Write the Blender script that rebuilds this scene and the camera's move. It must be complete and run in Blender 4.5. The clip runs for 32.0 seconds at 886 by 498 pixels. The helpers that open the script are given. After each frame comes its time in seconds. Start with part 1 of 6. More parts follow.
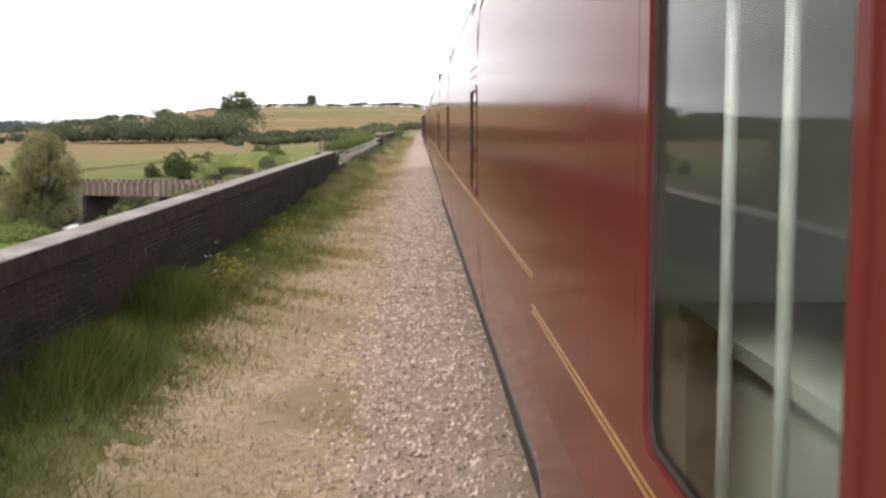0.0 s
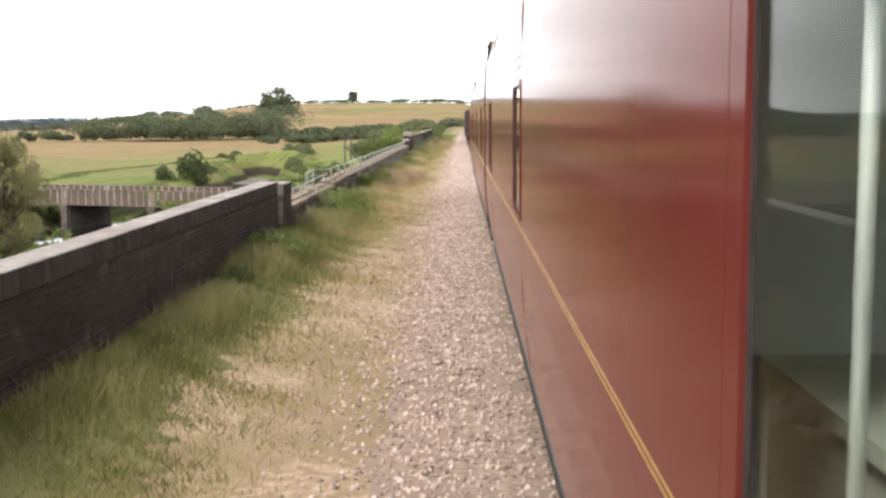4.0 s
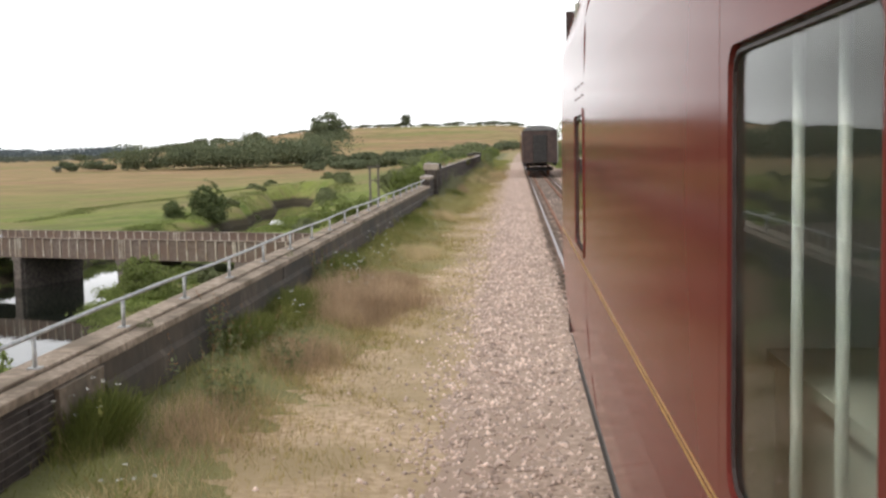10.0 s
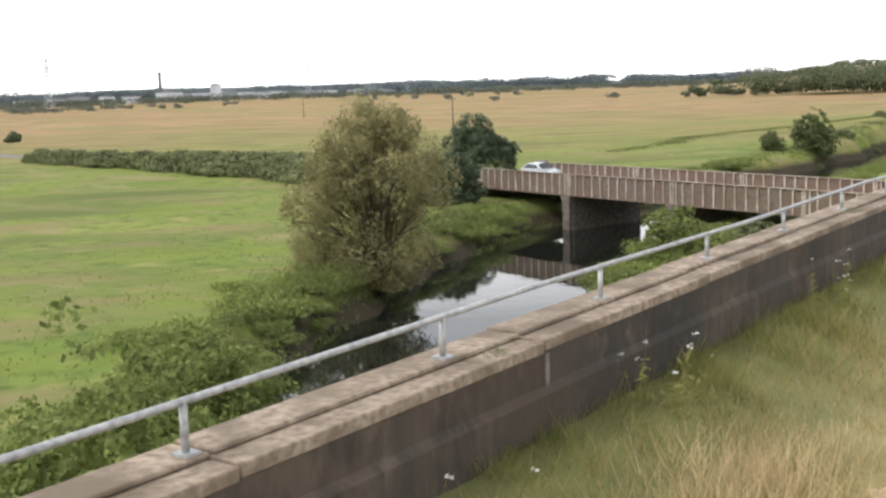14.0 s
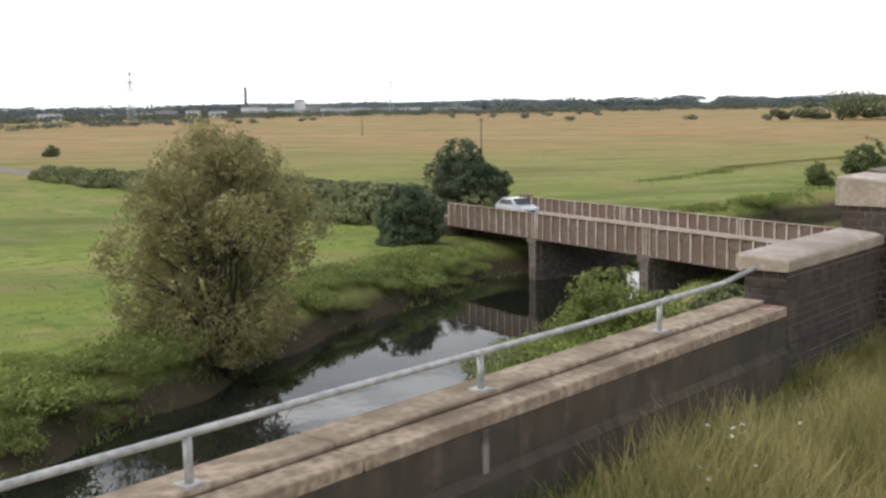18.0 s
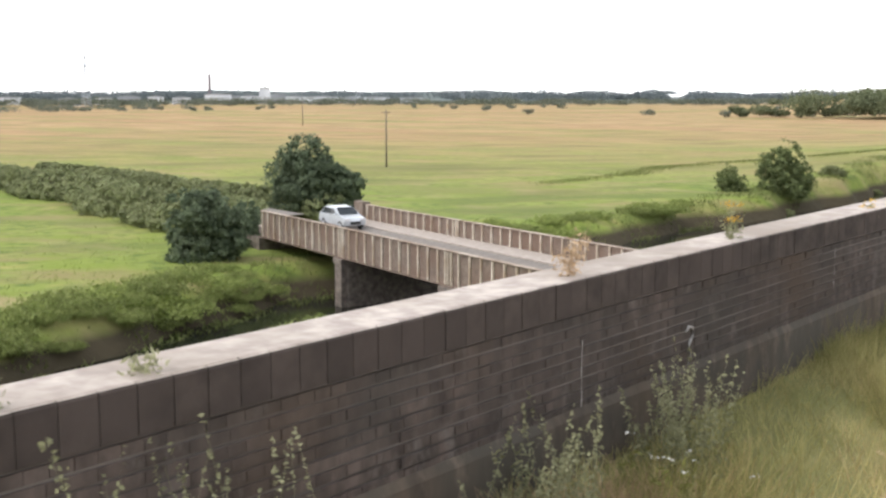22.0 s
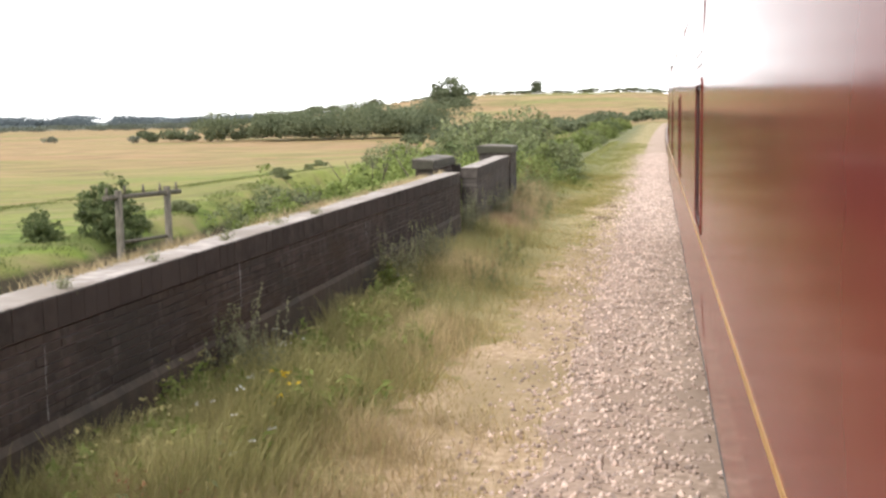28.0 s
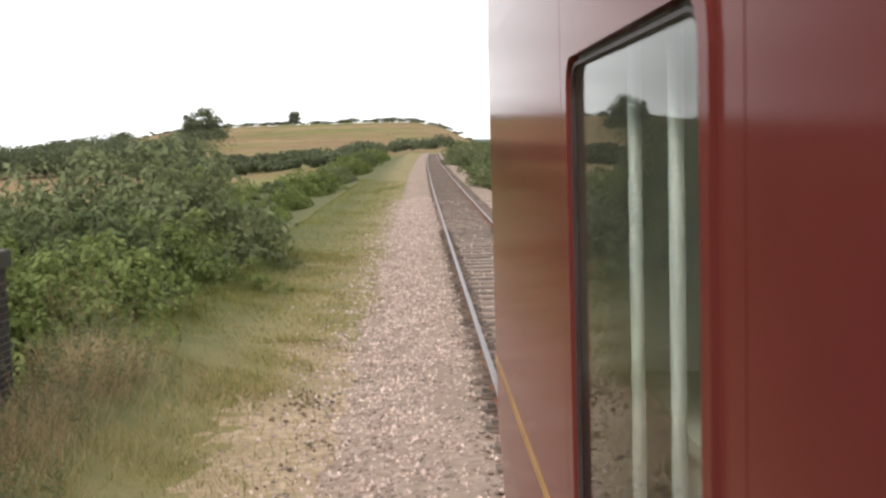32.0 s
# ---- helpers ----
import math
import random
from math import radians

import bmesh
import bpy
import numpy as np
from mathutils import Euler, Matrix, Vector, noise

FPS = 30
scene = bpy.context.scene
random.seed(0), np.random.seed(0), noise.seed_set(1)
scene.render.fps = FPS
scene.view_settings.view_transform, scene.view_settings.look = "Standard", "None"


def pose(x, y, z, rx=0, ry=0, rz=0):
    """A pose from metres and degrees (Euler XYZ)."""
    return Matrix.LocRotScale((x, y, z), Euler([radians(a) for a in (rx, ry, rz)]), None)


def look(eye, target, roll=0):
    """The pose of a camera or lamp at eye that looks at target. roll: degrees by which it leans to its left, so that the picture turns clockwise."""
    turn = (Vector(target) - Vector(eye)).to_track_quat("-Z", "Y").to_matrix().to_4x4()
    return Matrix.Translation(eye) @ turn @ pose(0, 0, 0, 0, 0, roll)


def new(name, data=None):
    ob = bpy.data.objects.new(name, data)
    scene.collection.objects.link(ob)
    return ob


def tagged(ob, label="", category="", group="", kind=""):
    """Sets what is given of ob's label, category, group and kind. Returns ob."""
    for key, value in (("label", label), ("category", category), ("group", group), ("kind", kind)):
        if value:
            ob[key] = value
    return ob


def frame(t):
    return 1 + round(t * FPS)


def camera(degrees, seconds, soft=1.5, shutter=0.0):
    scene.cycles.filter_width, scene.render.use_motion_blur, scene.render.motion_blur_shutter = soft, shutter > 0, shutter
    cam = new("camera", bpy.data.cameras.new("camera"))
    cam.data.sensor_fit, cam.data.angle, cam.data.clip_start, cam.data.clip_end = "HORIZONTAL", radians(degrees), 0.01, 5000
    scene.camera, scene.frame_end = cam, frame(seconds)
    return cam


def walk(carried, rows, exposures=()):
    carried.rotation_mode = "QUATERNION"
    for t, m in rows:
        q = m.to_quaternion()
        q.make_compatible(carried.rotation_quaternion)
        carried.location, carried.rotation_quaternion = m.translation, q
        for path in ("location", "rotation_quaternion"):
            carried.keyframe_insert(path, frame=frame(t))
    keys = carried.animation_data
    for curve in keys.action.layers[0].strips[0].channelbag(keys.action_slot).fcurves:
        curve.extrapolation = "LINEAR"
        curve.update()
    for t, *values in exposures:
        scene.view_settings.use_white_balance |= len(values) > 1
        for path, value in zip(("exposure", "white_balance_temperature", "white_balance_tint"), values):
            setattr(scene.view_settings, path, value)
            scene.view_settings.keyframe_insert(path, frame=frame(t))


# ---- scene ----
cam = camera(43.4, 32.0, soft=2.6, shutter=0.06)
PATH = [
    (0, -0.148, 2.843, 2.387, 83.63, 0.19, -1.31),
    (0.5, -0.110, 6.269, 2.396, 83.80, 0.41, -2.17),
    (1, -0.099, 9.696, 2.399, 83.34, -0.12, -1.07),
    (1.5, -0.092, 13.127, 2.394, 83.12, 0.50, -0.64),
    (2, -0.076, 16.498, 2.394, 83.31, 0.87, -0.37),
    (2.5, -0.052, 19.755, 2.400, 83.34, 0.90, -0.27),
    (3, -0.022, 22.946, 2.422, 83.71, 1.30, -0.17),
    (3.5, -0.014, 25.865, 2.440, 83.48, 0.45, 0.50),
    (5.5, 0.001, 37.094, 2.366, 83.45, 0.60, 1.66),
    (6, -0.010, 39.744, 2.357, 83.58, 0.32, 1.71),
    (6.5, -0.010, 42.271, 2.364, 83.57, 0.38, 1.89),
    (7, -0.002, 44.743, 2.384, 83.57, 1.02, 1.81),
    (7.5, -0.007, 47.182, 2.408, 84.09, 1.18, 1.99),
    (8, -0.016, 49.646, 2.436, 84.25, 0.81, 2.39),
    (8.5, -0.030, 52.117, 2.464, 84.42, 0.82, 2.44),
    (9, -0.033, 54.597, 2.490, 84.75, 1.14, 3.08),
    (9.5, -0.044, 57.019, 2.492, 84.84, 1.01, 3.86),
    (10, -0.034, 59.453, 2.484, 84.68, 1.18, 3.73),
    (10.5, -0.018, 61.910, 2.481, 84.66, 1.10, 4.43),
    (11, -0.000, 64.403, 2.481, 84.19, 1.50, 7.27),
    (11.5, 0.021, 66.885, 2.479, 83.59, 1.25, 12.11),
    (12, 0.014, 69.345, 2.472, 83.24, 2.04, 16.79),
    (12.5, -0.002, 71.762, 2.464, 82.63, 2.13, 22.89),
    (13, -0.014, 74.144, 2.455, 81.90, 2.06, 28.83),
    (13.5, -0.017, 76.491, 2.444, 81.33, 1.86, 33.08),
    (15.5, 0.016, 85.807, 2.393, 82.67, 1.67, 39.33),
    (16, 0.014, 88.111, 2.391, 82.42, 1.05, 39.99),
    (16.5, 0.009, 90.439, 2.398, 82.59, 0.94, 39.96),
    (17, 0.000, 92.779, 2.410, 82.43, 0.93, 40.55),
    (17.5, -0.008, 95.144, 2.424, 82.57, 1.00, 40.44),
    (18, -0.020, 97.479, 2.437, 82.70, 1.00, 40.42),
    (18.5, -0.031, 99.801, 2.448, 82.58, 0.46, 41.08),
    (19, -0.036, 102.079, 2.450, 82.68, 0.42, 40.85),
    (19.5, -0.001, 104.425, 2.452, 83.02, 0.37, 40.49),
    (20, 0.018, 106.457, 2.445, 82.69, 0.04, 40.37),
    (20.5, 0.001, 108.713, 2.460, 82.74, -0.00, 40.48),
    (21, -0.033, 111.017, 2.478, 82.71, 0.00, 40.24),
    (21.5, -0.062, 113.317, 2.492, 82.13, -0.06, 39.74),
    (22, -0.063, 115.558, 2.485, 82.21, -0.01, 39.19),
    (22.5, -0.019, 117.847, 2.466, 82.19, -0.08, 38.32),
    (23, 0.015, 119.847, 2.431, 82.03, -0.17, 37.94),
    (23.5, 0.020, 121.984, 2.435, 81.84, -0.18, 37.25),
    (24, 0.032, 124.057, 2.449, 81.83, 0.00, 35.67),
    (24.5, 0.088, 126.268, 2.458, 81.81, 0.01, 33.37),
    (26.5, 0.135, 135.517, 2.470, 81.71, -0.61, 22.76),
    (27, 0.146, 137.925, 2.472, 82.54, -0.15, 18.59),
    (27.5, 0.162, 140.435, 2.485, 82.94, 0.69, 14.53),
    (28, 0.177, 142.856, 2.492, 83.20, 0.98, 10.82),
    (28.5, 0.185, 145.350, 2.494, 83.17, 2.05, 7.33),
    (29, 0.174, 147.756, 2.479, 82.83, 2.14, 5.46),
    (29.5, 0.178, 150.274, 2.472, 82.97, 2.11, 3.72),
    (30, 0.172, 152.827, 2.472, 83.56, 2.31, 2.35),
    (30.5, 0.170, 155.451, 2.479, 83.88, 2.07, 1.03),
    (31, 0.163, 158.059, 2.493, 84.26, 1.86, -0.04),
    (31.5, 0.155, 160.579, 2.506, 84.24, 1.96, -0.75),
    (32, 0.166, 163.110, 2.518, 84.48, 1.81, -1.36),
]
EXPOSURES = [(0, 0.1), (1, 0.18), (2, 0.2), (3, 0.5), (6, 0.36), (8, 0.12), (9, 0.02), (12, -0.05), (13, 0.12), (15, 0.42), (16, 0.34), (17, -0.12), (18, 0.02), (19, -0.05), (20, 0.5), (22, 0.62), (24, 0.82), (27, 0.98), (28, 0.68), (29, 0.45), (30, 0.3), (32, -0.02)]
walk(cam, [(t, pose(*row)) for t, *row in PATH], EXPOSURES)

# ---- sky and sun: thin bright cloud, soft sun from behind the left shoulder ----
SUN_AZ, SUN_EL = radians(215), radians(48)
world = bpy.data.worlds.new("world")
scene.world = world
world.use_nodes = True
wn, wl = world.node_tree.nodes, world.node_tree.links
wn.clear()
w_out, w_bg = wn.new("ShaderNodeOutputWorld"), wn.new("ShaderNodeBackground")
w_sky, w_mix = wn.new("ShaderNodeTexSky"), wn.new("ShaderNodeMixRGB")
w_sky.sky_type, w_sky.sun_disc = "NISHITA", False
w_sky.sun_elevation, w_sky.sun_rotation = SUN_EL, SUN_AZ
w_sky.dust_density, w_sky.air_density = 2.0, 1.0
w_co, w_map, w_noise, w_ramp = wn.new("ShaderNodeTexCoord"), wn.new("ShaderNodeMapping"), wn.new("ShaderNodeTexNoise"), wn.new("ShaderNodeValToRGB")
w_map.inputs["Scale"].default_value = (2.2, 2.2, 14.0)
w_noise.inputs["Scale"].default_value, w_noise.inputs["Detail"].default_value = 1.6, 6
w_ramp.color_ramp.elements[0].position, w_ramp.color_ramp.elements[1].position = 0.44, 0.62
w_ramp.color_ramp.elements[0].color = (0.08, 0.08, 0.08, 1)
w_cloud = wn.new("ShaderNodeRGB")
w_cloud.outputs[0].default_value = (17.6, 17.6, 17.8, 1)
wl.new(w_co.outputs["Generated"], w_map.inputs["Vector"])
wl.new(w_map.outputs["Vector"], w_noise.inputs["Vector"])
wl.new(w_noise.outputs["Fac"], w_ramp.inputs["Fac"])
w_sep, w_haze, w_max = wn.new("ShaderNodeSeparateXYZ"), wn.new("ShaderNodeMapRange"), wn.new("ShaderNodeMath")
w_haze.inputs["From Min"].default_value, w_haze.inputs["From Max"].default_value = 0.14, 0.34
w_haze.inputs["To Min"].default_value, w_haze.inputs["To Max"].default_value = 0.92, 0.0
w_max.operation = "MAXIMUM"
wl.new(w_co.outputs["Generated"], w_sep.inputs[0])
wl.new(w_sep.outputs["Z"], w_haze.inputs["Value"])
wl.new(w_haze.outputs["Result"], w_max.inputs[0])
wl.new(w_ramp.outputs["Color"], w_max.inputs[1])
wl.new(w_max.outputs[0], w_mix.inputs["Fac"])
wl.new(w_sky.outputs["Color"], w_mix.inputs["Color1"])
w_band, w_tone = wn.new("ShaderNodeMapRange"), wn.new("ShaderNodeMixRGB")
w_band.inputs["From Min"].default_value, w_band.inputs["From Max"].default_value = 0.34, 0.62
w_band.inputs["To Min"].default_value, w_band.inputs["To Max"].default_value = 0.93, 1.3
w_tone.blend_type = "MULTIPLY"
w_tone.inputs["Fac"].default_value = 1.0
wl.new(w_noise.outputs["Fac"], w_band.inputs["Value"])
wl.new(w_cloud.outputs[0], w_tone.inputs["Color1"])
wl.new(w_band.outputs["Result"], w_tone.inputs["Color2"])
wl.new(w_tone.outputs["Color"], w_mix.inputs["Color2"])
wl.new(w_mix.outputs["Color"], w_bg.inputs["Color"])
w_bg.inputs["Strength"].default_value = 0.086
wl.new(w_bg.outputs[0], w_out.inputs["Surface"])
sun = new("sun", bpy.data.lights.new("sun", "SUN"))
sun.data.energy, sun.data.angle, sun.data.color = 1.4, radians(12), (1.0, 0.95, 0.88)
# the sun stands south-west, to the left of the line
sun.matrix_world = look((-40, -60, 80), (0, 0, 0))

rng = np.random.default_rng(7)


# ---- materials ----
def mat(name, c1, c2, scale=4.0, rough=0.8, bump=0.2, detail=6, metal=0.0, c3=None, big=0.15, random=0.0, island=0.0, stretch=(1, 1, 1), spec=None, lo=0.35, hi=0.65, stain=None, bloom=None):
    """Two tones mixed by fine noise, a third by broad noise, with relief."""
    m = bpy.data.materials.new(name)
    m.use_nodes = True
    n, l = m.node_tree.nodes, m.node_tree.links
    b = n["Principled BSDF"]
    b.inputs["Roughness"].default_value, b.inputs["Metallic"].default_value = rough, metal
    if spec is not None:
        b.inputs["Specular IOR Level"].default_value = spec
    geo, mp = n.new("ShaderNodeNewGeometry"), n.new("ShaderNodeMapping")
    mp.inputs["Scale"].default_value = stretch
    l.new(geo.outputs["Position"], mp.inputs["Vector"])
    t1, r1 = n.new("ShaderNodeTexNoise"), n.new("ShaderNodeValToRGB")
    t1.inputs["Scale"].default_value, t1.inputs["Detail"].default_value = scale, detail
    l.new(mp.outputs["Vector"], t1.inputs["Vector"])
    r1.color_ramp.elements[0].position, r1.color_ramp.elements[1].position = lo, hi
    r1.color_ramp.elements[0].color, r1.color_ramp.elements[1].color = (*c1, 1), (*c2, 1)
    l.new(t1.outputs["Fac"], r1.inputs["Fac"])
    col = r1.outputs["Color"]
    if c3:
        t2, r2, mx = n.new("ShaderNodeTexNoise"), n.new("ShaderNodeValToRGB"), n.new("ShaderNodeMixRGB")
        t2.inputs["Scale"].default_value, t2.inputs["Detail"].default_value = big, 5
        l.new(mp.outputs["Vector"], t2.inputs["Vector"])
        r2.color_ramp.elements[0].position, r2.color_ramp.elements[1].position = 0.42, 0.62
        l.new(t2.outputs["Fac"], r2.inputs["Fac"])
        l.new(r2.outputs["Color"], mx.inputs["Fac"])
        l.new(col, mx.inputs["Color1"])
        mx.inputs["Color2"].default_value = (*c3, 1)
        col = mx.outputs["Color"]
    for amount, node, sock in ((random, "ShaderNodeObjectInfo", "Random"), (island, "ShaderNodeNewGeometry", "Random Per Island")):
        if amount:
            src, mr, hs = n.new(node), n.new("ShaderNodeMapRange"), n.new("ShaderNodeHueSaturation")
            l.new(src.outputs[sock], mr.inputs["Value"])
            mr.inputs["To Min"].default_value, mr.inputs["To Max"].default_value = 1 - amount, 1 + amount
            l.new(mr.outputs["Result"], hs.inputs["Value"])
            l.new(col, hs.inputs["Color"])
            col = hs.outputs["Color"]
    if stain:
        for seed, tone, edge in ((0, stain[0], 0.56), (40, stain[1], 0.58)):
            sm, t3, r3, mx = n.new("ShaderNodeMapping"), n.new("ShaderNodeTexNoise"), n.new("ShaderNodeValToRGB"), n.new("ShaderNodeMixRGB")
            sm.inputs["Location"].default_value, sm.inputs["Scale"].default_value = (seed, seed, 0), (1, 0.5, 0.9)
            t3.inputs["Scale"].default_value, t3.inputs["Detail"].default_value = 1.1, 7
            r3.color_ramp.elements[0].position, r3.color_ramp.elements[1].position = edge - 0.06, edge + 0.1
            r3.color_ramp.elements[1].color = (0.75, 0.75, 0.75, 1)
            l.new(geo.outputs["Position"], sm.inputs["Vector"])
            l.new(sm.outputs["Vector"], t3.inputs["Vector"])
            l.new(t3.outputs["Fac"], r3.inputs["Fac"])
            l.new(r3.outputs["Color"], mx.inputs["Fac"])
            l.new(col, mx.inputs["Color1"])
            mx.inputs["Color2"].default_value = (*tone, 1)
            col = mx.outputs["Color"]
    if bloom:
        sm, t4, r4, mx = n.new("ShaderNodeMapping"), n.new("ShaderNodeTexNoise"), n.new("ShaderNodeValToRGB"), n.new("ShaderNodeMixRGB")
        sm.inputs["Scale"].default_value = (1, 1.3, 0.75)
        t4.inputs["Scale"].default_value, t4.inputs["Detail"].default_value, t4.inputs["Roughness"].default_value = 3.2, 9, 0.68
        r4.color_ramp.elements[0].position, r4.color_ramp.elements[1].position = 0.56, 0.74
        l.new(geo.outputs["Position"], sm.inputs["Vector"])
        l.new(sm.outputs["Vector"], t4.inputs["Vector"])
        l.new(t4.outputs["Fac"], r4.inputs["Fac"])
        l.new(r4.outputs["Color"], mx.inputs["Fac"])
        l.new(col, mx.inputs["Color1"])
        mx.inputs["Color2"].default_value = (*bloom, 1)
        col = mx.outputs["Color"]
    l.new(col, b.inputs["Base Color"])
    if bump:
        bp = n.new("ShaderNodeBump")
        bp.inputs["Strength"].default_value, bp.inputs["Distance"].default_value = bump, 0.02
        l.new(t1.outputs["Fac"], bp.inputs["Height"])
        l.new(bp.outputs["Normal"], b.inputs["Normal"])
    return m


M_BRICK = mat("engineering_brick", (0.04, 0.032, 0.028), (0.09, 0.071, 0.061), 9, 0.85, 0.5, spec=0.2, c3=(0.048, 0.04, 0.035), big=0.9, random=0.2, island=0.2, stretch=(1, 1, 0.5), stain=((0.075, 0.054, 0.039), (0.05, 0.046, 0.04)), bloom=(0.15, 0.132, 0.118))
M_PALEMORTAR = mat("pale_mortar", (0.07, 0.06, 0.053), (0.15, 0.13, 0.115), 14, 0.95, 0.3, c3=(0.24, 0.215, 0.19), big=0.8, stretch=(1, 0.3, 7))
M_RENDER = mat("stained_dark_render", (0.05, 0.038, 0.028), (0.105, 0.081, 0.058), 7, 0.92, 0.5, c3=(0.06, 0.052, 0.04), big=1.3, stretch=(1, 1, 0.4), stain=((0.075, 0.055, 0.036), (0.03, 0.028, 0.023)), bloom=(0.15, 0.118, 0.088))
M_PATCH = mat("brown_render_patch", (0.13, 0.1, 0.07), (0.23, 0.18, 0.13), 9, 0.92, 0.5, c3=(0.1, 0.085, 0.06), big=1.5)
M_MORTAR = mat("mortar", (0.038, 0.032, 0.028), (0.075, 0.064, 0.056), 14, 0.95, 0.3, c3=(0.17, 0.152, 0.135), big=0.8, stretch=(1, 0.3, 7), stain=((0.075, 0.054, 0.039), (0.05, 0.046, 0.04)))
M_PALEJOINT = mat("pale_lime_joint", (0.05, 0.042, 0.037), (0.1, 0.086, 0.076), 9, 0.95, 0.3, c3=(0.34, 0.3, 0.26), big=0.2)
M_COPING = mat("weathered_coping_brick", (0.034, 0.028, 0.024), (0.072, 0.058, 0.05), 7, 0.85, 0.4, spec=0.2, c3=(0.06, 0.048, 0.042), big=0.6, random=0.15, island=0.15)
M_CAPTOP = mat("pale_coping_top", (0.31, 0.265, 0.24), (0.49, 0.435, 0.39), 9, 0.9, 0.4, c3=(0.26, 0.22, 0.185), big=0.8)
M_STONE = mat("weathered_stone_cap", (0.27, 0.225, 0.18), (0.42, 0.355, 0.285), 26, 0.9, 0.5, c3=(0.27, 0.225, 0.175), big=3.0)
M_DARKTOP = mat("brown_coping_top", (0.13, 0.11, 0.09), (0.23, 0.195, 0.165), 9, 0.92, 0.4, c3=(0.1, 0.09, 0.07), big=0.8)
M_DARKSTONE = mat("sooty_stone", (0.038, 0.034, 0.026), (0.085, 0.074, 0.057), 16, 0.9, 0.4, c3=(0.052, 0.05, 0.033), big=1.6)
M_CONC = mat("concrete_ledge", (0.21, 0.16, 0.115), (0.42, 0.335, 0.255), 16, 0.9, 0.6, c3=(0.17, 0.13, 0.09), big=2.2)
M_PIPE = mat("galvanised_pipe", (0.3, 0.31, 0.31), (0.5, 0.5, 0.49), 20, 0.5, 0.1, metal=0.4)
M_RUST = mat("rusty_steel", (0.16, 0.06, 0.03), (0.3, 0.13, 0.065), 14, 0.8, 0.3)
M_RAILTOP = mat("worn_rail_head", (0.16, 0.12, 0.11), (0.3, 0.25, 0.24), 10, 0.35, 0.05, metal=0.8)
M_SLEEPER = mat("weathered_sleeper", (0.12, 0.09, 0.07), (0.26, 0.2, 0.16), 5, 0.9, 0.5, random=0.25, island=0.2, stretch=(1, 8, 4))
# bed toned darker than the stones, painting the shade in their gaps
M_BALLAST = mat("ballast_bed", (0.28, 0.2, 0.148), (0.5, 0.37, 0.285), 14, 0.95, 0.6, c3=(0.33, 0.24, 0.18), big=0.8)
M_STONES = mat("ballast_stone", (0.4, 0.295, 0.242), (0.66, 0.52, 0.44), 6, 0.95, 0.3, island=0.45)
M_MAROON = mat("maroon_gloss_paint", (0.145, 0.03, 0.025), (0.185, 0.041, 0.033), 1.2, 0.12, 0.0, c3=(0.18, 0.042, 0.033), big=0.5, spec=0.06)
M_MAROON.node_tree.nodes["Principled BSDF"].inputs["IOR"].default_value = 1.22
M_VANEND = mat("sooty_end_paint", (0.035, 0.02, 0.017), (0.06, 0.035, 0.028), 3, 0.6, 0.1)
M_GOLD = mat("yellow_lining", (0.4, 0.23, 0.07), (0.5, 0.3, 0.1), 6, 0.4, 0)
M_BLACK = mat("black_underframe", (0.012, 0.011, 0.01), (0.03, 0.027, 0.025), 6, 0.7, 0.2)
M_ROOF = mat("grey_roof", (0.1, 0.1, 0.1), (0.18, 0.18, 0.175), 3, 0.7, 0.1)
M_CREAM = mat("pale_cabin_paint", (0.42, 0.45, 0.38), (0.52, 0.55, 0.47), 3, 0.6, 0)
M_BAR = mat("pale_window_bar", (0.36, 0.385, 0.35), (0.44, 0.465, 0.43), 6, 0.4, 0)
M_RUBBER = mat("dark_window_rubber", (0.035, 0.024, 0.022), (0.06, 0.042, 0.038), 9, 0.6, 0)
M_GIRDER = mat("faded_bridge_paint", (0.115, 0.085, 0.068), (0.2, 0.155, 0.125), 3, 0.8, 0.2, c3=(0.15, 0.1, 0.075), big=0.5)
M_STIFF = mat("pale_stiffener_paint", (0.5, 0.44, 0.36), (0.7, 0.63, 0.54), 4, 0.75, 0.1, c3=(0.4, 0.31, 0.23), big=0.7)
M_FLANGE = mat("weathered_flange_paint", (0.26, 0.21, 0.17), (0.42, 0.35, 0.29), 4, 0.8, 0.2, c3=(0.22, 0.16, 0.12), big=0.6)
M_BPIER = mat("bridge_pier_stone", (0.09, 0.075, 0.065), (0.2, 0.165, 0.14), 3, 0.9, 0.3)
M_ASPHALT = mat("asphalt", (0.14, 0.124, 0.11), (0.21, 0.188, 0.168), 3, 0.9, 0.2)
M_PATH = mat("pale_footway", (0.3, 0.26, 0.23), (0.4, 0.35, 0.31), 3, 0.9, 0.1)
M_TIMBER = mat("grey_timber", (0.075, 0.066, 0.048), (0.17, 0.145, 0.115), 6, 0.9, 0.3, stretch=(3, 3, 0.5))
M_BARK = mat("bark", (0.05, 0.038, 0.028), (0.12, 0.095, 0.07), 6, 0.95, 0.5, stretch=(2, 2, 0.5))
M_WHITE = mat("white_paint_marks", (0.5, 0.5, 0.5), (0.75, 0.75, 0.75), 20, 0.8, 0)
M_SILVER = mat("silver_car_paint", (0.55, 0.58, 0.62), (0.62, 0.65, 0.69), 1, 0.25, 0, metal=0.3)
M_TYRE = mat("tyre_rubber", (0.015, 0.015, 0.015), (0.03, 0.03, 0.03), 9, 0.8, 0)
M_SHED = mat("pale_cladding", (0.52, 0.56, 0.62), (0.66, 0.7, 0.75), 0.05, 0.7, 0)
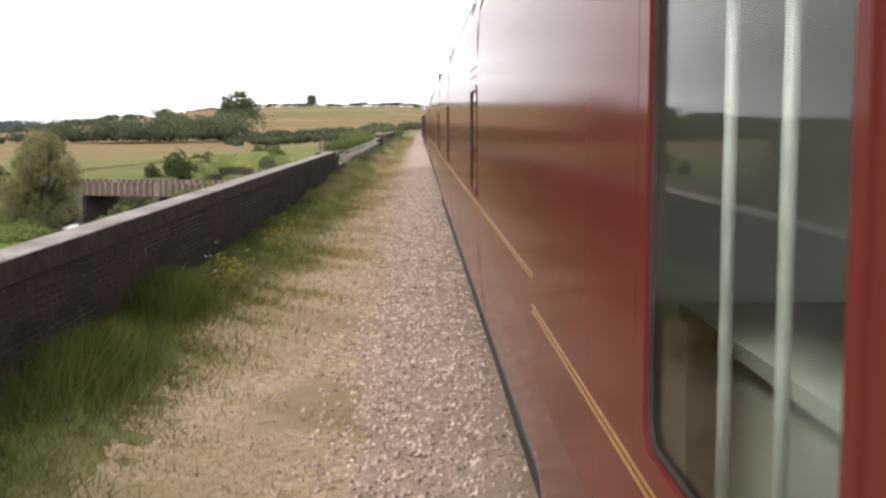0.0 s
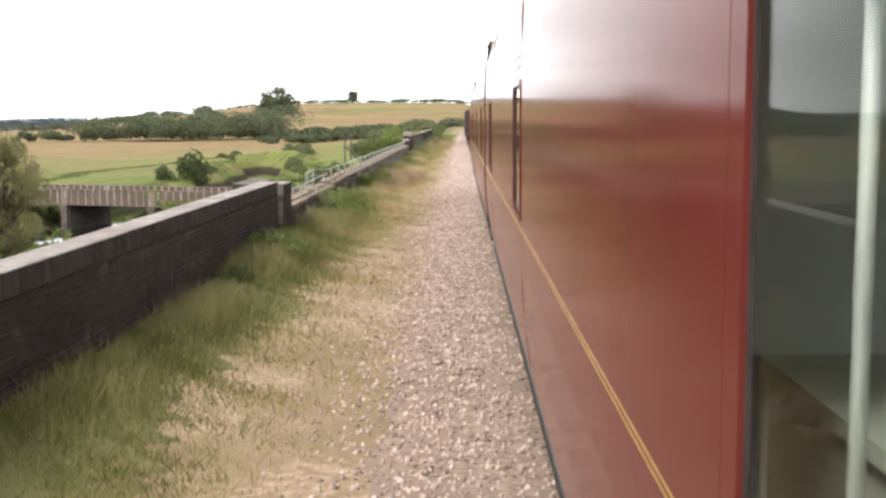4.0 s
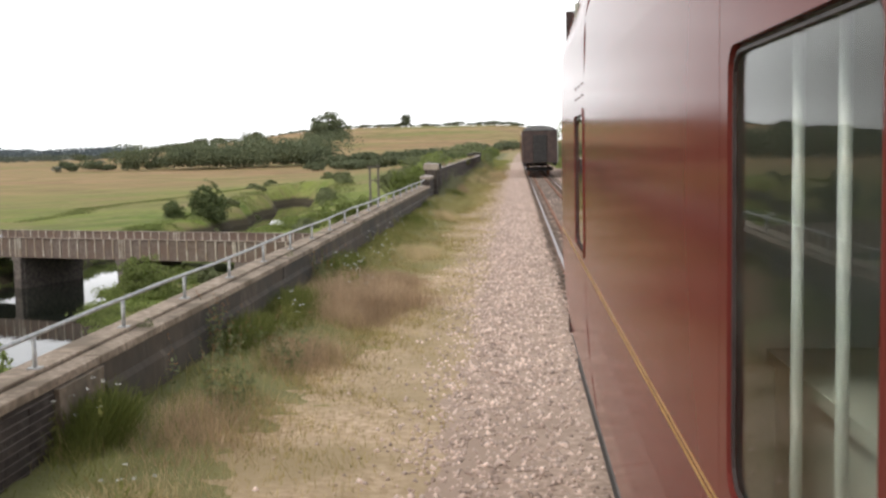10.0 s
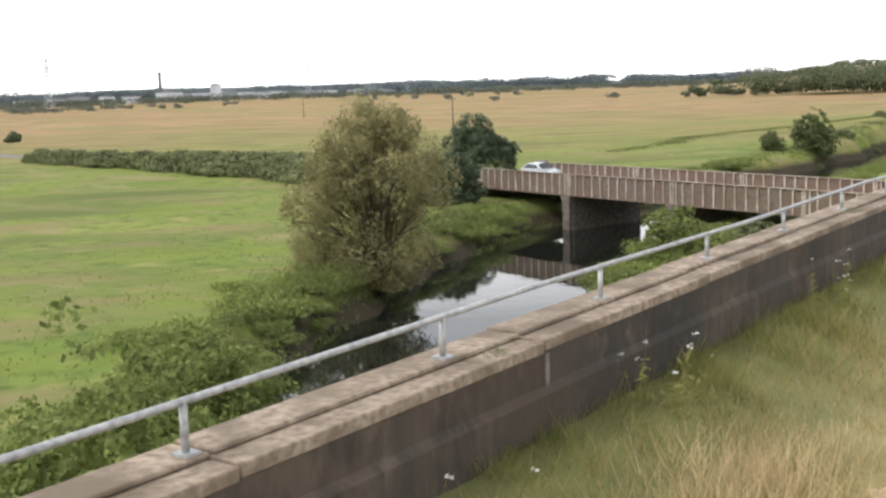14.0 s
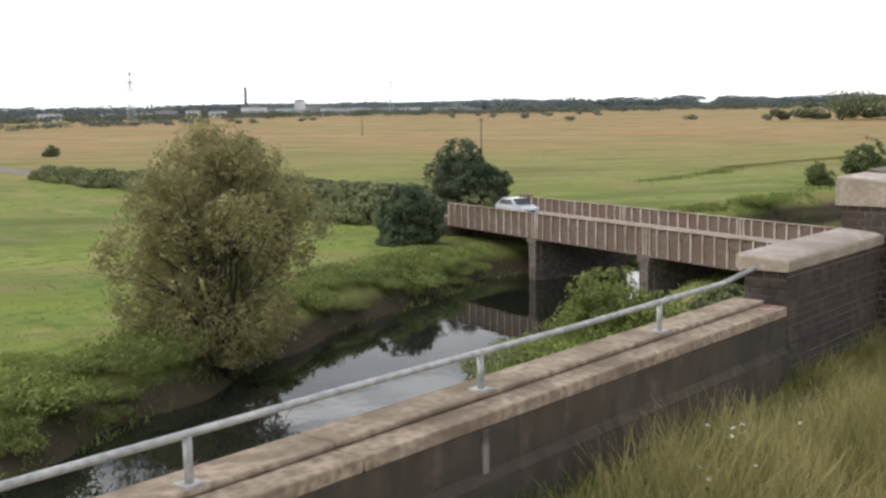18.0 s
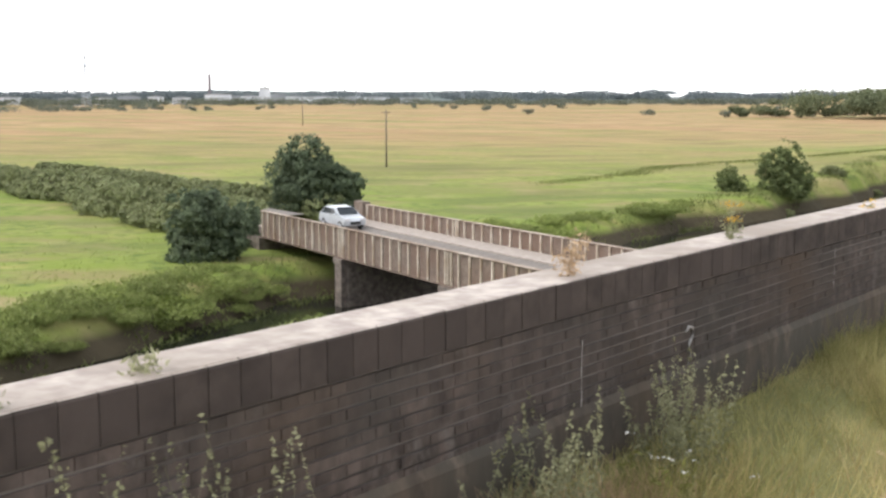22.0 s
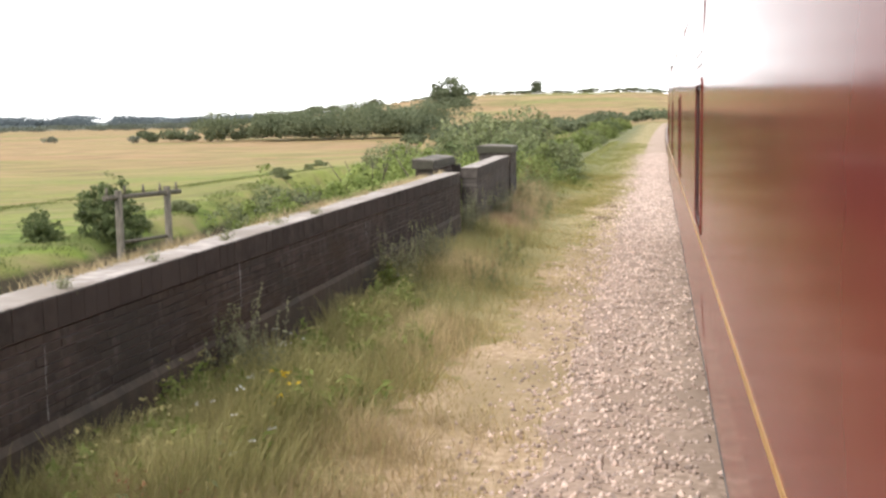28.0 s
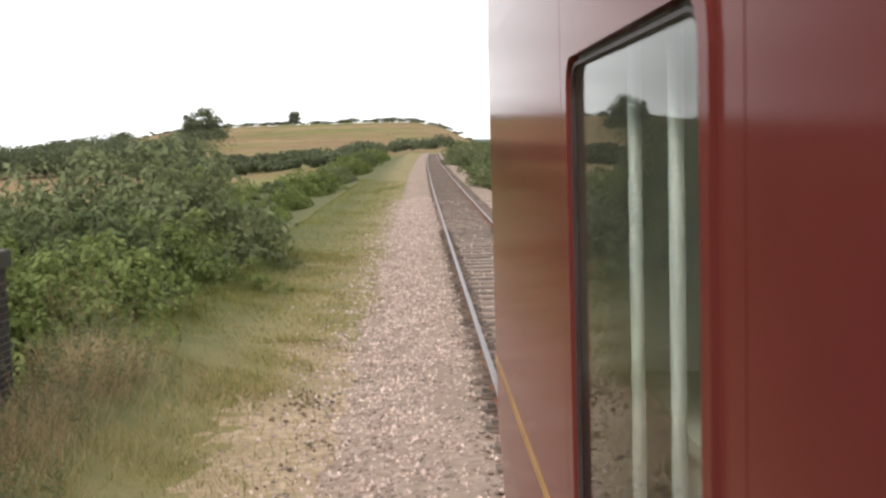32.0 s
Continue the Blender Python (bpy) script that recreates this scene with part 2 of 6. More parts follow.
M_GREYSHED = mat("grey_cladding", (0.25, 0.27, 0.3), (0.35, 0.37, 0.4), 0.05, 0.7, 0)
# pale blue-grey puts the distance haze into the steel colour
M_PYLON = mat("haze_tinted_pylon_steel", (0.4, 0.44, 0.5), (0.48, 0.52, 0.58), 0.1, 0.7, 0)
M_CHIM = mat("chimney_brick", (0.16, 0.14, 0.15), (0.22, 0.2, 0.21), 0.1, 0.9, 0)


def leafmat(name, c1, c2, var=0.3, through_light=0.36):
    m = mat(name, c1, c2, 1.6, 0.7, 0, island=var, random=0.12)
    b = m.node_tree.nodes["Principled BSDF"]
    b.inputs["Transmission Weight"].default_value = 0.0
    b.inputs["Specular IOR Level"].default_value = 0.2
    n, l = m.node_tree.nodes, m.node_tree.links
    tr, mx = n.new("ShaderNodeBsdfTranslucent"), n.new("ShaderNodeMixShader")
    l.new(b.inputs["Base Color"].links[0].from_socket, tr.inputs["Color"])
    mx.inputs["Fac"].default_value = through_light
    l.new(b.outputs[0], mx.inputs[1]), l.new(tr.outputs[0], mx.inputs[2])
    l.new(mx.outputs[0], n["Material Output"].inputs["Surface"])
    return m


M_LEAF_WILLOW = leafmat("willow_leaf", (0.255, 0.232, 0.105), (0.35, 0.322, 0.16), 0.2)
M_LEAF_DARK = leafmat("dark_leaf", (0.08, 0.108, 0.066), (0.145, 0.182, 0.104))
M_LEAF_MID = leafmat("bush_leaf", (0.155, 0.195, 0.055), (0.26, 0.295, 0.105))
M_LEAF_BRAMBLE = leafmat("bramble_leaf", (0.17, 0.215, 0.06), (0.28, 0.325, 0.105))
M_LEAF_HAW = leafmat("hawthorn_leaf", (0.1, 0.13, 0.055), (0.175, 0.205, 0.085))
# far foliage: distance haze put into the tones, bluest in M_LEAF_HAZE
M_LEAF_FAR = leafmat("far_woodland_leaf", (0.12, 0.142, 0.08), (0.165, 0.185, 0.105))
M_LEAF_MIDFAR = leafmat("haze_tinted_hedge_leaf", (0.13, 0.15, 0.12), (0.17, 0.188, 0.145))
M_LEAF_HAZE = leafmat("haze_tinted_woodland_leaf", (0.13, 0.155, 0.165), (0.165, 0.19, 0.195), 0.2)
M_LEAF_LIME = leafmat("yellow_green_leaf", (0.2, 0.22, 0.07), (0.3, 0.31, 0.11))
M_HEDGE = leafmat("hedge_leaf", (0.16, 0.185, 0.085), (0.245, 0.265, 0.135))
M_GRASS = leafmat("verge_grass", (0.29, 0.235, 0.085), (0.47, 0.37, 0.16))
M_GRASSG = leafmat("green_grass", (0.185, 0.195, 0.055), (0.315, 0.305, 0.105))
M_DRY = leafmat("dry_grass", (0.38, 0.28, 0.14), (0.55, 0.42, 0.23))
M_RUSSET = leafmat("russet_weeds", (0.25, 0.13, 0.07), (0.36, 0.2, 0.11))
M_FLOWER = leafmat("white_flower_head", (0.7, 0.7, 0.66), (0.82, 0.82, 0.78), 0.1)
M_YELLOW = leafmat("yellow_flower_head", (0.75, 0.5, 0.03), (0.85, 0.6, 0.05), 0.1)

M_GLASS = bpy.data.materials.new("window_glass")
M_GLASS.use_nodes = True
gb = M_GLASS.node_tree.nodes["Principled BSDF"]
gb.inputs["Base Color"].default_value = (0.93, 0.97, 0.94, 1)
gb.inputs["Transmission Weight"].default_value, gb.inputs["Roughness"].default_value, gb.inputs["IOR"].default_value = 1.0, 0.0, 1.085
M_CARGLASS = mat("car_glass", (0.02, 0.025, 0.03), (0.03, 0.035, 0.04), 2, 0.08, 0)
M_LAMP = mat("lamp_lens", (0.6, 0.6, 0.6), (0.75, 0.75, 0.75), 3, 0.15, 0)

M_WATER = bpy.data.materials.new("river_water")
M_WATER.use_nodes = True
nn, ll = M_WATER.node_tree.nodes, M_WATER.node_tree.links
wb = nn["Principled BSDF"]
wb.inputs["Base Color"].default_value = (0.012, 0.014, 0.011, 1)
wb.inputs["Roughness"].default_value, wb.inputs["IOR"].default_value = 0.01, 1.36
wt, wbp, wg = nn.new("ShaderNodeTexNoise"), nn.new("ShaderNodeBump"), nn.new("ShaderNodeNewGeometry")
wt.inputs["Scale"].default_value, wt.inputs["Detail"].default_value = 0.9, 4
wbp.inputs["Strength"].default_value, wbp.inputs["Distance"].default_value = 0.05, 0.1
ll.new(wg.outputs["Position"], wt.inputs["Vector"])
ll.new(wt.outputs["Fac"], wbp.inputs["Height"])
ll.new(wbp.outputs["Normal"], wb.inputs["Normal"])


def ground_material():
    """Meadow: green near the river, browner and drier in the far grazing land and on the hill."""
    m = bpy.data.materials.new("meadow")
    m.use_nodes = True
    n, l = m.node_tree.nodes, m.node_tree.links
    b = n["Principled BSDF"]
    b.inputs["Roughness"].default_value = 0.95
    b.inputs["Specular IOR Level"].default_value = 0.1
    geo = n.new("ShaderNodeNewGeometry")
    sep = n.new("ShaderNodeSeparateXYZ")
    l.new(geo.outputs["Position"], sep.inputs[0])

    def noise_fac(scale, stretch, lo, hi, detail=6):
        mp, t, r = n.new("ShaderNodeMapping"), n.new("ShaderNodeTexNoise"), n.new("ShaderNodeValToRGB")
        mp.inputs["Scale"].default_value = stretch
        t.inputs["Scale"].default_value, t.inputs["Detail"].default_value = scale, detail
        l.new(geo.outputs["Position"], mp.inputs["Vector"])
        l.new(mp.outputs["Vector"], t.inputs["Vector"])
        r.color_ramp.elements[0].position, r.color_ramp.elements[1].position = lo, hi
        l.new(t.outputs["Fac"], r.inputs["Fac"])
        return r.outputs["Color"]

    def streaks(scale, lo, hi):
        """Drifts that run across the valley."""
        turn, mp, t, r = n.new("ShaderNodeMapping"), n.new("ShaderNodeMapping"), n.new("ShaderNodeTexNoise"), n.new("ShaderNodeValToRGB")
        turn.inputs["Rotation"].default_value = (0, 0, radians(-48))
        mp.inputs["Scale"].default_value = (0.5, 1.25, 1)
        t.inputs["Scale"].default_value, t.inputs["Detail"].default_value = scale, 7
        r.color_ramp.elements[0].position, r.color_ramp.elements[1].position = lo, hi
        l.new(geo.outputs["Position"], turn.inputs["Vector"])
        l.new(turn.outputs["Vector"], mp.inputs["Vector"])
        l.new(mp.outputs["Vector"], t.inputs["Vector"])
        l.new(t.outputs["Fac"], r.inputs["Fac"])
        return r.outputs["Color"]

    def mix(fac, a, c):
        x = n.new("ShaderNodeMixRGB")
        for sock, v in (("Fac", fac), ("Color1", a), ("Color2", c)):
            if isinstance(v, tuple):
                x.inputs[sock].default_value = (*v, 1)
            else:
                l.new(v, x.inputs[sock])
        return x.outputs["Color"]

    def ramp_of(op_a, ka, op_b, kb, c, lo, hi):
        """A soft step along the plan direction ka * a + kb * b + c."""
        a, bb, s, mr = n.new("ShaderNodeMath"), n.new("ShaderNodeMath"), n.new("ShaderNodeMath"), n.new("ShaderNodeMapRange")
        a.operation, bb.operation, s.operation = "MULTIPLY", "MULTIPLY_ADD", "ADD"
        l.new(op_a, a.inputs[0])
        a.inputs[1].default_value = ka
        l.new(op_b, bb.inputs[0])
        bb.inputs[1].default_value = kb
        l.new(a.outputs[0], bb.inputs[2])
        l.new(bb.outputs[0], s.inputs[0])
        s.inputs[1].default_value = c
        l.new(s.outputs[0], mr.inputs["Value"])
        mr.inputs["From Min"].default_value, mr.inputs["From Max"].default_value = lo, hi
        return mr.outputs["Result"]

    green = mix(noise_fac(0.05, (1, 1, 1), 0.35, 0.65), (0.15, 0.205, 0.045), (0.23, 0.265, 0.07))
    green = mix(noise_fac(0.7, (1, 1, 1), 0.46, 0.68, 9), green, (0.095, 0.135, 0.034))
    green = mix(noise_fac(0.3, (1, 1, 1), 0.58, 0.74, 8), green, (0.29, 0.265, 0.1))
    green = mix(noise_fac(0.16, (1, 1, 1), 0.5, 0.66, 9), green, (0.175, 0.225, 0.045))
    green = mix(noise_fac(0.028, (0.7, 1.6, 1), 0.55, 0.68), green, (0.17, 0.185, 0.06))
    green = mix(noise_fac(0.13, (0.6, 1.5, 1), 0.56, 0.7), green, (0.27, 0.235, 0.115))
    green = mix(streaks(0.16, 0.5, 0.68), green, (0.225, 0.195, 0.088))
    green = mix(streaks(0.05, 0.52, 0.66), green, (0.12, 0.145, 0.045))
    straw = mix(noise_fac(0.012, (0.5, 1.6, 1), 0.35, 0.65), (0.34, 0.21, 0.12), (0.41, 0.285, 0.155))
    straw = mix(noise_fac(0.11, (0.6, 1.6, 1), 0.4, 0.7), straw, (0.27, 0.2, 0.1))
    straw = mix(noise_fac(0.022, (0.5, 1.8, 1), 0.52, 0.66), straw, (0.25, 0.225, 0.09))
    straw = mix(streaks(0.1, 0.5, 0.66), straw, (0.23, 0.165, 0.085))
    far = ramp_of(sep.outputs["X"], -0.62, sep.outputs["Y"], 0.78, 0, 215, 420)
    wob = n.new("ShaderNodeMath")
    wob.operation = "MULTIPLY"
    l.new(far, wob.inputs[0])
    jitter = noise_fac(0.012, (0.6, 1.4, 1), 0.2, 0.5)
    l.new(jitter, wob.inputs[1])
    col = mix(wob.outputs[0], green, straw)
    # woodland green with blue haze painted in, by distance, over the far ridges
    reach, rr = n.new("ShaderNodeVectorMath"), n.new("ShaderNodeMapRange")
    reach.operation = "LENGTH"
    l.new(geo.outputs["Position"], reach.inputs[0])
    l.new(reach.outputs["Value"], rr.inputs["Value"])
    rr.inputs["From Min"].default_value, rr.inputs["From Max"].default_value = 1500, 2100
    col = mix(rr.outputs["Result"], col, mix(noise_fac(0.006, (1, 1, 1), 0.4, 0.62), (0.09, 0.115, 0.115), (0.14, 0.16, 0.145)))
    # bare wet soil on the river banks
    soil = n.new("ShaderNodeMapRange")
    soil.inputs["From Min"].default_value, soil.inputs["From Max"].default_value = -9.2, -9.85
    l.new(sep.outputs["Z"], soil.inputs["Value"])
    col = mix(soil.outputs["Result"], col, (0.06, 0.05, 0.032))
    l.new(col, b.inputs["Base Color"])
    t, bp = n.new("ShaderNodeTexNoise"), n.new("ShaderNodeBump")
    t.inputs["Scale"].default_value, t.inputs["Detail"].default_value = 1.3, 8
    l.new(geo.outputs["Position"], t.inputs["Vector"])
    bp.inputs["Strength"].default_value, bp.inputs["Distance"].default_value = 0.7, 0.25
    l.new(t.outputs["Fac"], bp.inputs["Height"])
    l.new(bp.outputs["Normal"], b.inputs["Normal"])
    return m


M_GROUND = ground_material()
M_VERGE = mat("trodden_verge", (0.34, 0.24, 0.14), (0.55, 0.41, 0.275), 11, 0.95, 0.8, c3=(0.31, 0.232, 0.125), big=0.55)


def turf_material():
    """Turf: green and rank by the wall, thin and bleached towards the track."""
    m = mat("dry_turf", (0.235, 0.185, 0.075), (0.4, 0.31, 0.15), 14, 0.95, 0.9, c3=(0.23, 0.195, 0.075), big=0.7)
    n, l = m.node_tree.nodes, m.node_tree.links
    b = n["Principled BSDF"]
    dry = b.inputs["Base Color"].links[0].from_socket
    geo, sep, ns = n.new("ShaderNodeNewGeometry"), n.new("ShaderNodeSeparateXYZ"), n.new("ShaderNodeTexNoise")
    l.new(geo.outputs["Position"], sep.inputs[0])
    l.new(geo.outputs["Position"], ns.inputs["Vector"])
    ns.inputs["Scale"].default_value, ns.inputs["Detail"].default_value = 1.4, 6
    add, mr, mx = n.new("ShaderNodeMath"), n.new("ShaderNodeMapRange"), n.new("ShaderNodeMixRGB")
    add.operation = "MULTIPLY_ADD"
    l.new(ns.outputs["Fac"], add.inputs[0])
    add.inputs[1].default_value = 2.6
    l.new(sep.outputs["X"], add.inputs[2])
    l.new(add.outputs[0], mr.inputs["Value"])
    mr.inputs["From Min"].default_value, mr.inputs["From Max"].default_value = -1.7, -0.3
    mr.inputs["To Min"].default_value, mr.inputs["To Max"].default_value = 0.9, 0.0
    l.new(mr.outputs["Result"], mx.inputs["Fac"])
    l.new(dry, mx.inputs["Color1"])
    mx.inputs["Color2"].default_value = (0.115, 0.122, 0.036, 1)
    l.new(mx.outputs["Color"], b.inputs["Base Color"])
    return m


M_TURF = turf_material()


# ---- mesh helpers ----
def mesh_of(name, verts, faces, material, smooth=False):
    me = bpy.data.meshes.new(name)
    me.from_pydata([tuple(v) for v in verts], [], [tuple(f) for f in faces])
    me.materials.append(material)
    if smooth:
        me.shade_smooth()
    return me


def quads_mesh(name, quads, material):
    """A mesh from an array of quads, n x 4 x 3."""
    n = len(quads)
    me = bpy.data.meshes.new(name)
    me.vertices.add(4 * n), me.loops.add(4 * n), me.polygons.add(n)
    me.vertices.foreach_set("co", np.ascontiguousarray(quads, np.float32).ravel())
    me.loops.foreach_set("vertex_index", np.arange(4 * n, dtype=np.int32))
    me.polygons.foreach_set("loop_start", np.arange(0, 4 * n, 4, dtype=np.int32))
    me.materials.append(material)
    me.update()
    return me


def part(name, data, material, parent, label=""):
    """Link a bmesh or mesh as one object under a thing or part."""
    if isinstance(data, bmesh.types.BMesh):
        me = bpy.data.meshes.new(name)
        data.to_mesh(me)
        data.free()
        me.materials.append(material)
        data = me
    ob = new(name, data)
    ob.parent = parent
    if label:
        ob["label"] = label
    return ob


def thing(name, label, category, at=(0, 0, 0), group="", kind="", turn=0.0):
    e = new(name)
    e.empty_display_size = 0.2
    e.matrix_basis = pose(*at, 0, 0, turn)
    return tagged(e, label, category, group, kind)


def box(x0, y0, z0, x1, y1, z1, bevel=0.0, bm=None):
    bm = bm or bmesh.new()
    r = bmesh.ops.create_cube(bm, size=1.0, matrix=Matrix.LocRotScale(((x0 + x1) / 2, (y0 + y1) / 2, (z0 + z1) / 2), None, (abs(x1 - x0), abs(y1 - y0), abs(z1 - z0))))
    if bevel:
        edges = list({e for v in r["verts"] for e in v.link_edges})
        bmesh.ops.bevel(bm, geom=edges, offset=bevel, segments=2, affect="EDGES", profile=0.5)
    return bm


def tube(points, radius, sides=8, bm=None, caps=True):
    """A tube through points; radius may be a list."""
    bm = bm or bmesh.new()
    rings, pts = [], [Vector(p) for p in points]
    rad = radius if isinstance(radius, (list, tuple)) else [radius] * len(pts)
    for i, p in enumerate(pts):
        way = (pts[min(i + 1, len(pts) - 1)] - pts[max(i - 1, 0)]).normalized()
        side = way.cross(Vector((0, 0, 1)))
        side = side.normalized() if side.length > 1e-3 else Vector((1, 0, 0))
        up = side.cross(way)
        rings.append([bm.verts.new(p + rad[i] * (math.cos(a) * side + math.sin(a) * up)) for a in (2 * math.pi * k / sides for k in range(sides))])
    for a, b in zip(rings, rings[1:]):
        for k in range(sides):
            f = bm.faces.new((a[k], a[(k + 1) % sides], b[(k + 1) % sides], b[k]))
            f.smooth = True
    if caps:
        bm.faces.new(rings[0][::-1]), bm.faces.new(rings[-1])
    return bm


def prism(profile, y0, y1, bm=None):
    """A profile in x and z, drawn out along y."""
    bm = bm or bmesh.new()
    a = [bm.verts.new((x, y0, z)) for x, z in profile]
    b = [bm.verts.new((x, y1, z)) for x, z in profile]
    n = len(profile)
    for k in range(n):
        bm.faces.new((a[k], a[(k + 1) % n], b[(k + 1) % n], b[k]))
    bm.faces.new(a[::-1]), bm.faces.new(b)
    bmesh.ops.recalc_face_normals(bm, faces=bm.faces)
    return bm


def leaves(centres, size, flat=0.0, aspect=1.0):
    """Small quads of random turn round the given places."""
    n = len(centres)
    a = rng.normal(size=(n, 3))
    a[:, 2] *= 1 - flat
    a /= np.linalg.norm(a, axis=1)[:, None]
    b = np.cross(a, rng.normal(size=(n, 3)))
    b /= np.linalg.norm(b, axis=1)[:, None] + 1e-9
    s = (size * rng.uniform(0.6, 1.3, n))[:, None]
    a, b = a * s * aspect, b * s
    return np.stack([centres - a, centres - b * 0.6, centres + a, centres + b * 0.6], 1)


def crown_lobes(width, height, base, n, seed, spread=0.62):
    """Lobes that fill an uneven crown above base."""
    r = np.random.default_rng(seed)
    out = []
    for k in range(n):
        u = r.random()
        ang, rad = r.random() * 2 * math.pi, math.sqrt(r.random()) * spread * width / 2 * math.sin(math.pi * (0.18 + 0.72 * u))
        s = width * r.uniform(0.16, 0.3)
        out.append((rad * math.cos(ang), rad * math.sin(ang), base + (0.15 + 0.72 * u) * (height - base), s, s, s * r.uniform(0.6, 0.95)))
    return out


def shell(lobes, count, inner=0.6):
    """Places on the outer shells of ellipsoid lobes, with the way that each faces."""
    lobes = np.array(lobes, float)
    w = (lobes[:, 3] * lobes[:, 4] * lobes[:, 5]) ** 0.66
    pick = rng.choice(len(lobes), count, p=w / w.sum())
    d = rng.normal(size=(count, 3))
    d[:, 2] = np.where(d[:, 2] < 0, d[:, 2] * 0.6, d[:, 2])
    d /= np.linalg.norm(d, axis=1)[:, None]
    r = (inner + (1 - inner) * np.sqrt(rng.random(count)))[:, None]
    return lobes[pick, :3] + d * r * lobes[pick, 3:], d


def facing_leaves(at, face, size, aspect=1.0, jitter=0.5):
    """Leaf quads that lie across the way they face, roughly."""
    n = len(at)
    nrm = face + jitter * rng.normal(size=(n, 3))
    nrm /= np.linalg.norm(nrm, axis=1)[:, None] + 1e-9
    a = np.cross(nrm, rng.normal(size=(n, 3)))
    a /= np.linalg.norm(a, axis=1)[:, None] + 1e-9
    b = np.cross(nrm, a)
    k = (size * rng.uniform(0.55, 1.35, n))[:, None]
    a, b = a * k * aspect, b * k
    return np.stack([at - a, at - b * 0.62, at + a, at + b * 0.62], 1)


def foliage(lobes, count, leaf, sub, aspect=1.0, per=55, tall=0.85, jitter=0.5, floor=None):
    """Leaves gathered in rounded sprays of radius `sub` over the lobes, lit tops over dark gaps."""
    mid, out = shell(lobes, max(count // min(per, max(12, count // 400)), 8))
    n = len(mid)
    rad = sub * rng.uniform(0.5, 1.45, n)
    k = rng.integers(0, n, count)
    e = rng.normal(size=(count, 3))
    e /= np.linalg.norm(e, axis=1)[:, None]
    e = e + 0.55 * out[k] + (0, 0, 0.25)
    e /= np.linalg.norm(e, axis=1)[:, None]
    at = mid[k] + e * (rad[k] * rng.uniform(0.5, 1.1, count))[:, None] * (1, 1, tall)
    if floor is not None:
        at[:, 2] = np.maximum(at[:, 2], floor + 0.06 * rng.random(count))
    return facing_leaves(at, e + 0.4 * out[k], leaf, aspect, jitter)


def tree_meshes(width, height, base, leaf, n_leaf, n_lobe, seed, leafm, limbs=9, aspect=1.0, trunk_r=0.22):
    r = np.random.default_rng(seed)
    lobes = crown_lobes(width, height, base, n_lobe, seed)
    bm = bmesh.new()
    top = base + 0.35 * (height - base)
    tube([(0, 0, -0.3), (0.1, 0.05, top * 0.5), (0.05, -0.1, top)], [trunk_r * 1.3, trunk_r, trunk_r * 0.7], 8, bm)
    for lobe in lobes[:limbs]:
        z0 = top * r.uniform(0.5, 1.0)
        mid = (lobe[0] * 0.45, lobe[1] * 0.45, (z0 + lobe[2]) / 2 - 0.1)
        tube([(0, 0, z0), mid, lobe[:3]], [trunk_r * 0.5, trunk_r * 0.3, trunk_r * 0.08], 5, bm)
    trunk = bpy.data.meshes.new("trunk")
    bm.to_mesh(trunk)
    bm.free()
    trunk.materials.append(M_BARK)
    crown = quads_mesh("crown", foliage(lobes, n_leaf, leaf, 0.085 * width, aspect, floor=0.0), leafm)
    return trunk, crown


def plant_tree(name, label, category, at, meshes, group="", turn=0.0, scale=1.0):
    t = thing(name, label, category, at, group, turn=turn)
    t.scale = (scale,) * 3
    part("trunk", meshes[0], None, t)
    part("crown", meshes[1], None, t)
    return t


def bush_mesh(width, height, leaf, n_leaf, n_lobe, seed, leafm, depth=None, jitter=0.5):
    r = np.random.default_rng(seed)
    depth = depth or width
    lobes = []
    for k in range(n_lobe):
        s = r.uniform(0.22, 0.36)
        x, y = r.uniform(-0.33, 0.33) * width, r.uniform(-0.33, 0.33) * depth
        z = height * r.uniform(0.12, 0.72) * (1 - 0.6 * abs(x) / width - 0.4 * abs(y) / depth)
        lobes.append((x, y, z, s * width, s * depth, height * r.uniform(0.2, 0.34)))
    return quads_mesh("foliage", foliage(lobes, n_leaf, leaf, min(0.085 * width, 0.42), jitter=jitter, floor=0.0), leafm)


def stem_mesh(width, height, seed, k=1.0):
    """A few forking stems for a bush."""
    r = np.random.default_rng(seed)
    bm = bmesh.new()
    for _ in range(9):
        a, lean = r.random() * 2 * math.pi, r.uniform(0.1, 0.36) * width
        tube([(0.1 * math.cos(a), 0.1 * math.sin(a), -0.2), (0.5 * lean * math.cos(a), 0.5 * lean * math.sin(a), 0.4 * height), (lean * math.cos(a), lean * math.sin(a), 0.75 * height)], [0.05 * k, 0.03 * k, 0.01 * k], 5, bm)
    me = bpy.data.meshes.new("stem")
    bm.to_mesh(me)
    bm.free()
    me.materials.append(M_BARK)
    return me


M_STEMS = stem_mesh(4.5, 3.0, 5)
M_SPRIG = stem_mesh(0.36, 0.26, 11, 0.08)
M_TWIGS = stem_mesh(1.2, 0.7, 9, 0.22)


def bush(label, at, me, group="", turn=0.0, scale=1.0, stems=True):
    b = thing("bush", label, "bush", at, group, turn=turn)
    b.scale = (scale,) * 3
    part("foliage", me, None, b)
    if stems:
        part("stem", M_STEMS if stems is True else stems, None, b)
    return b


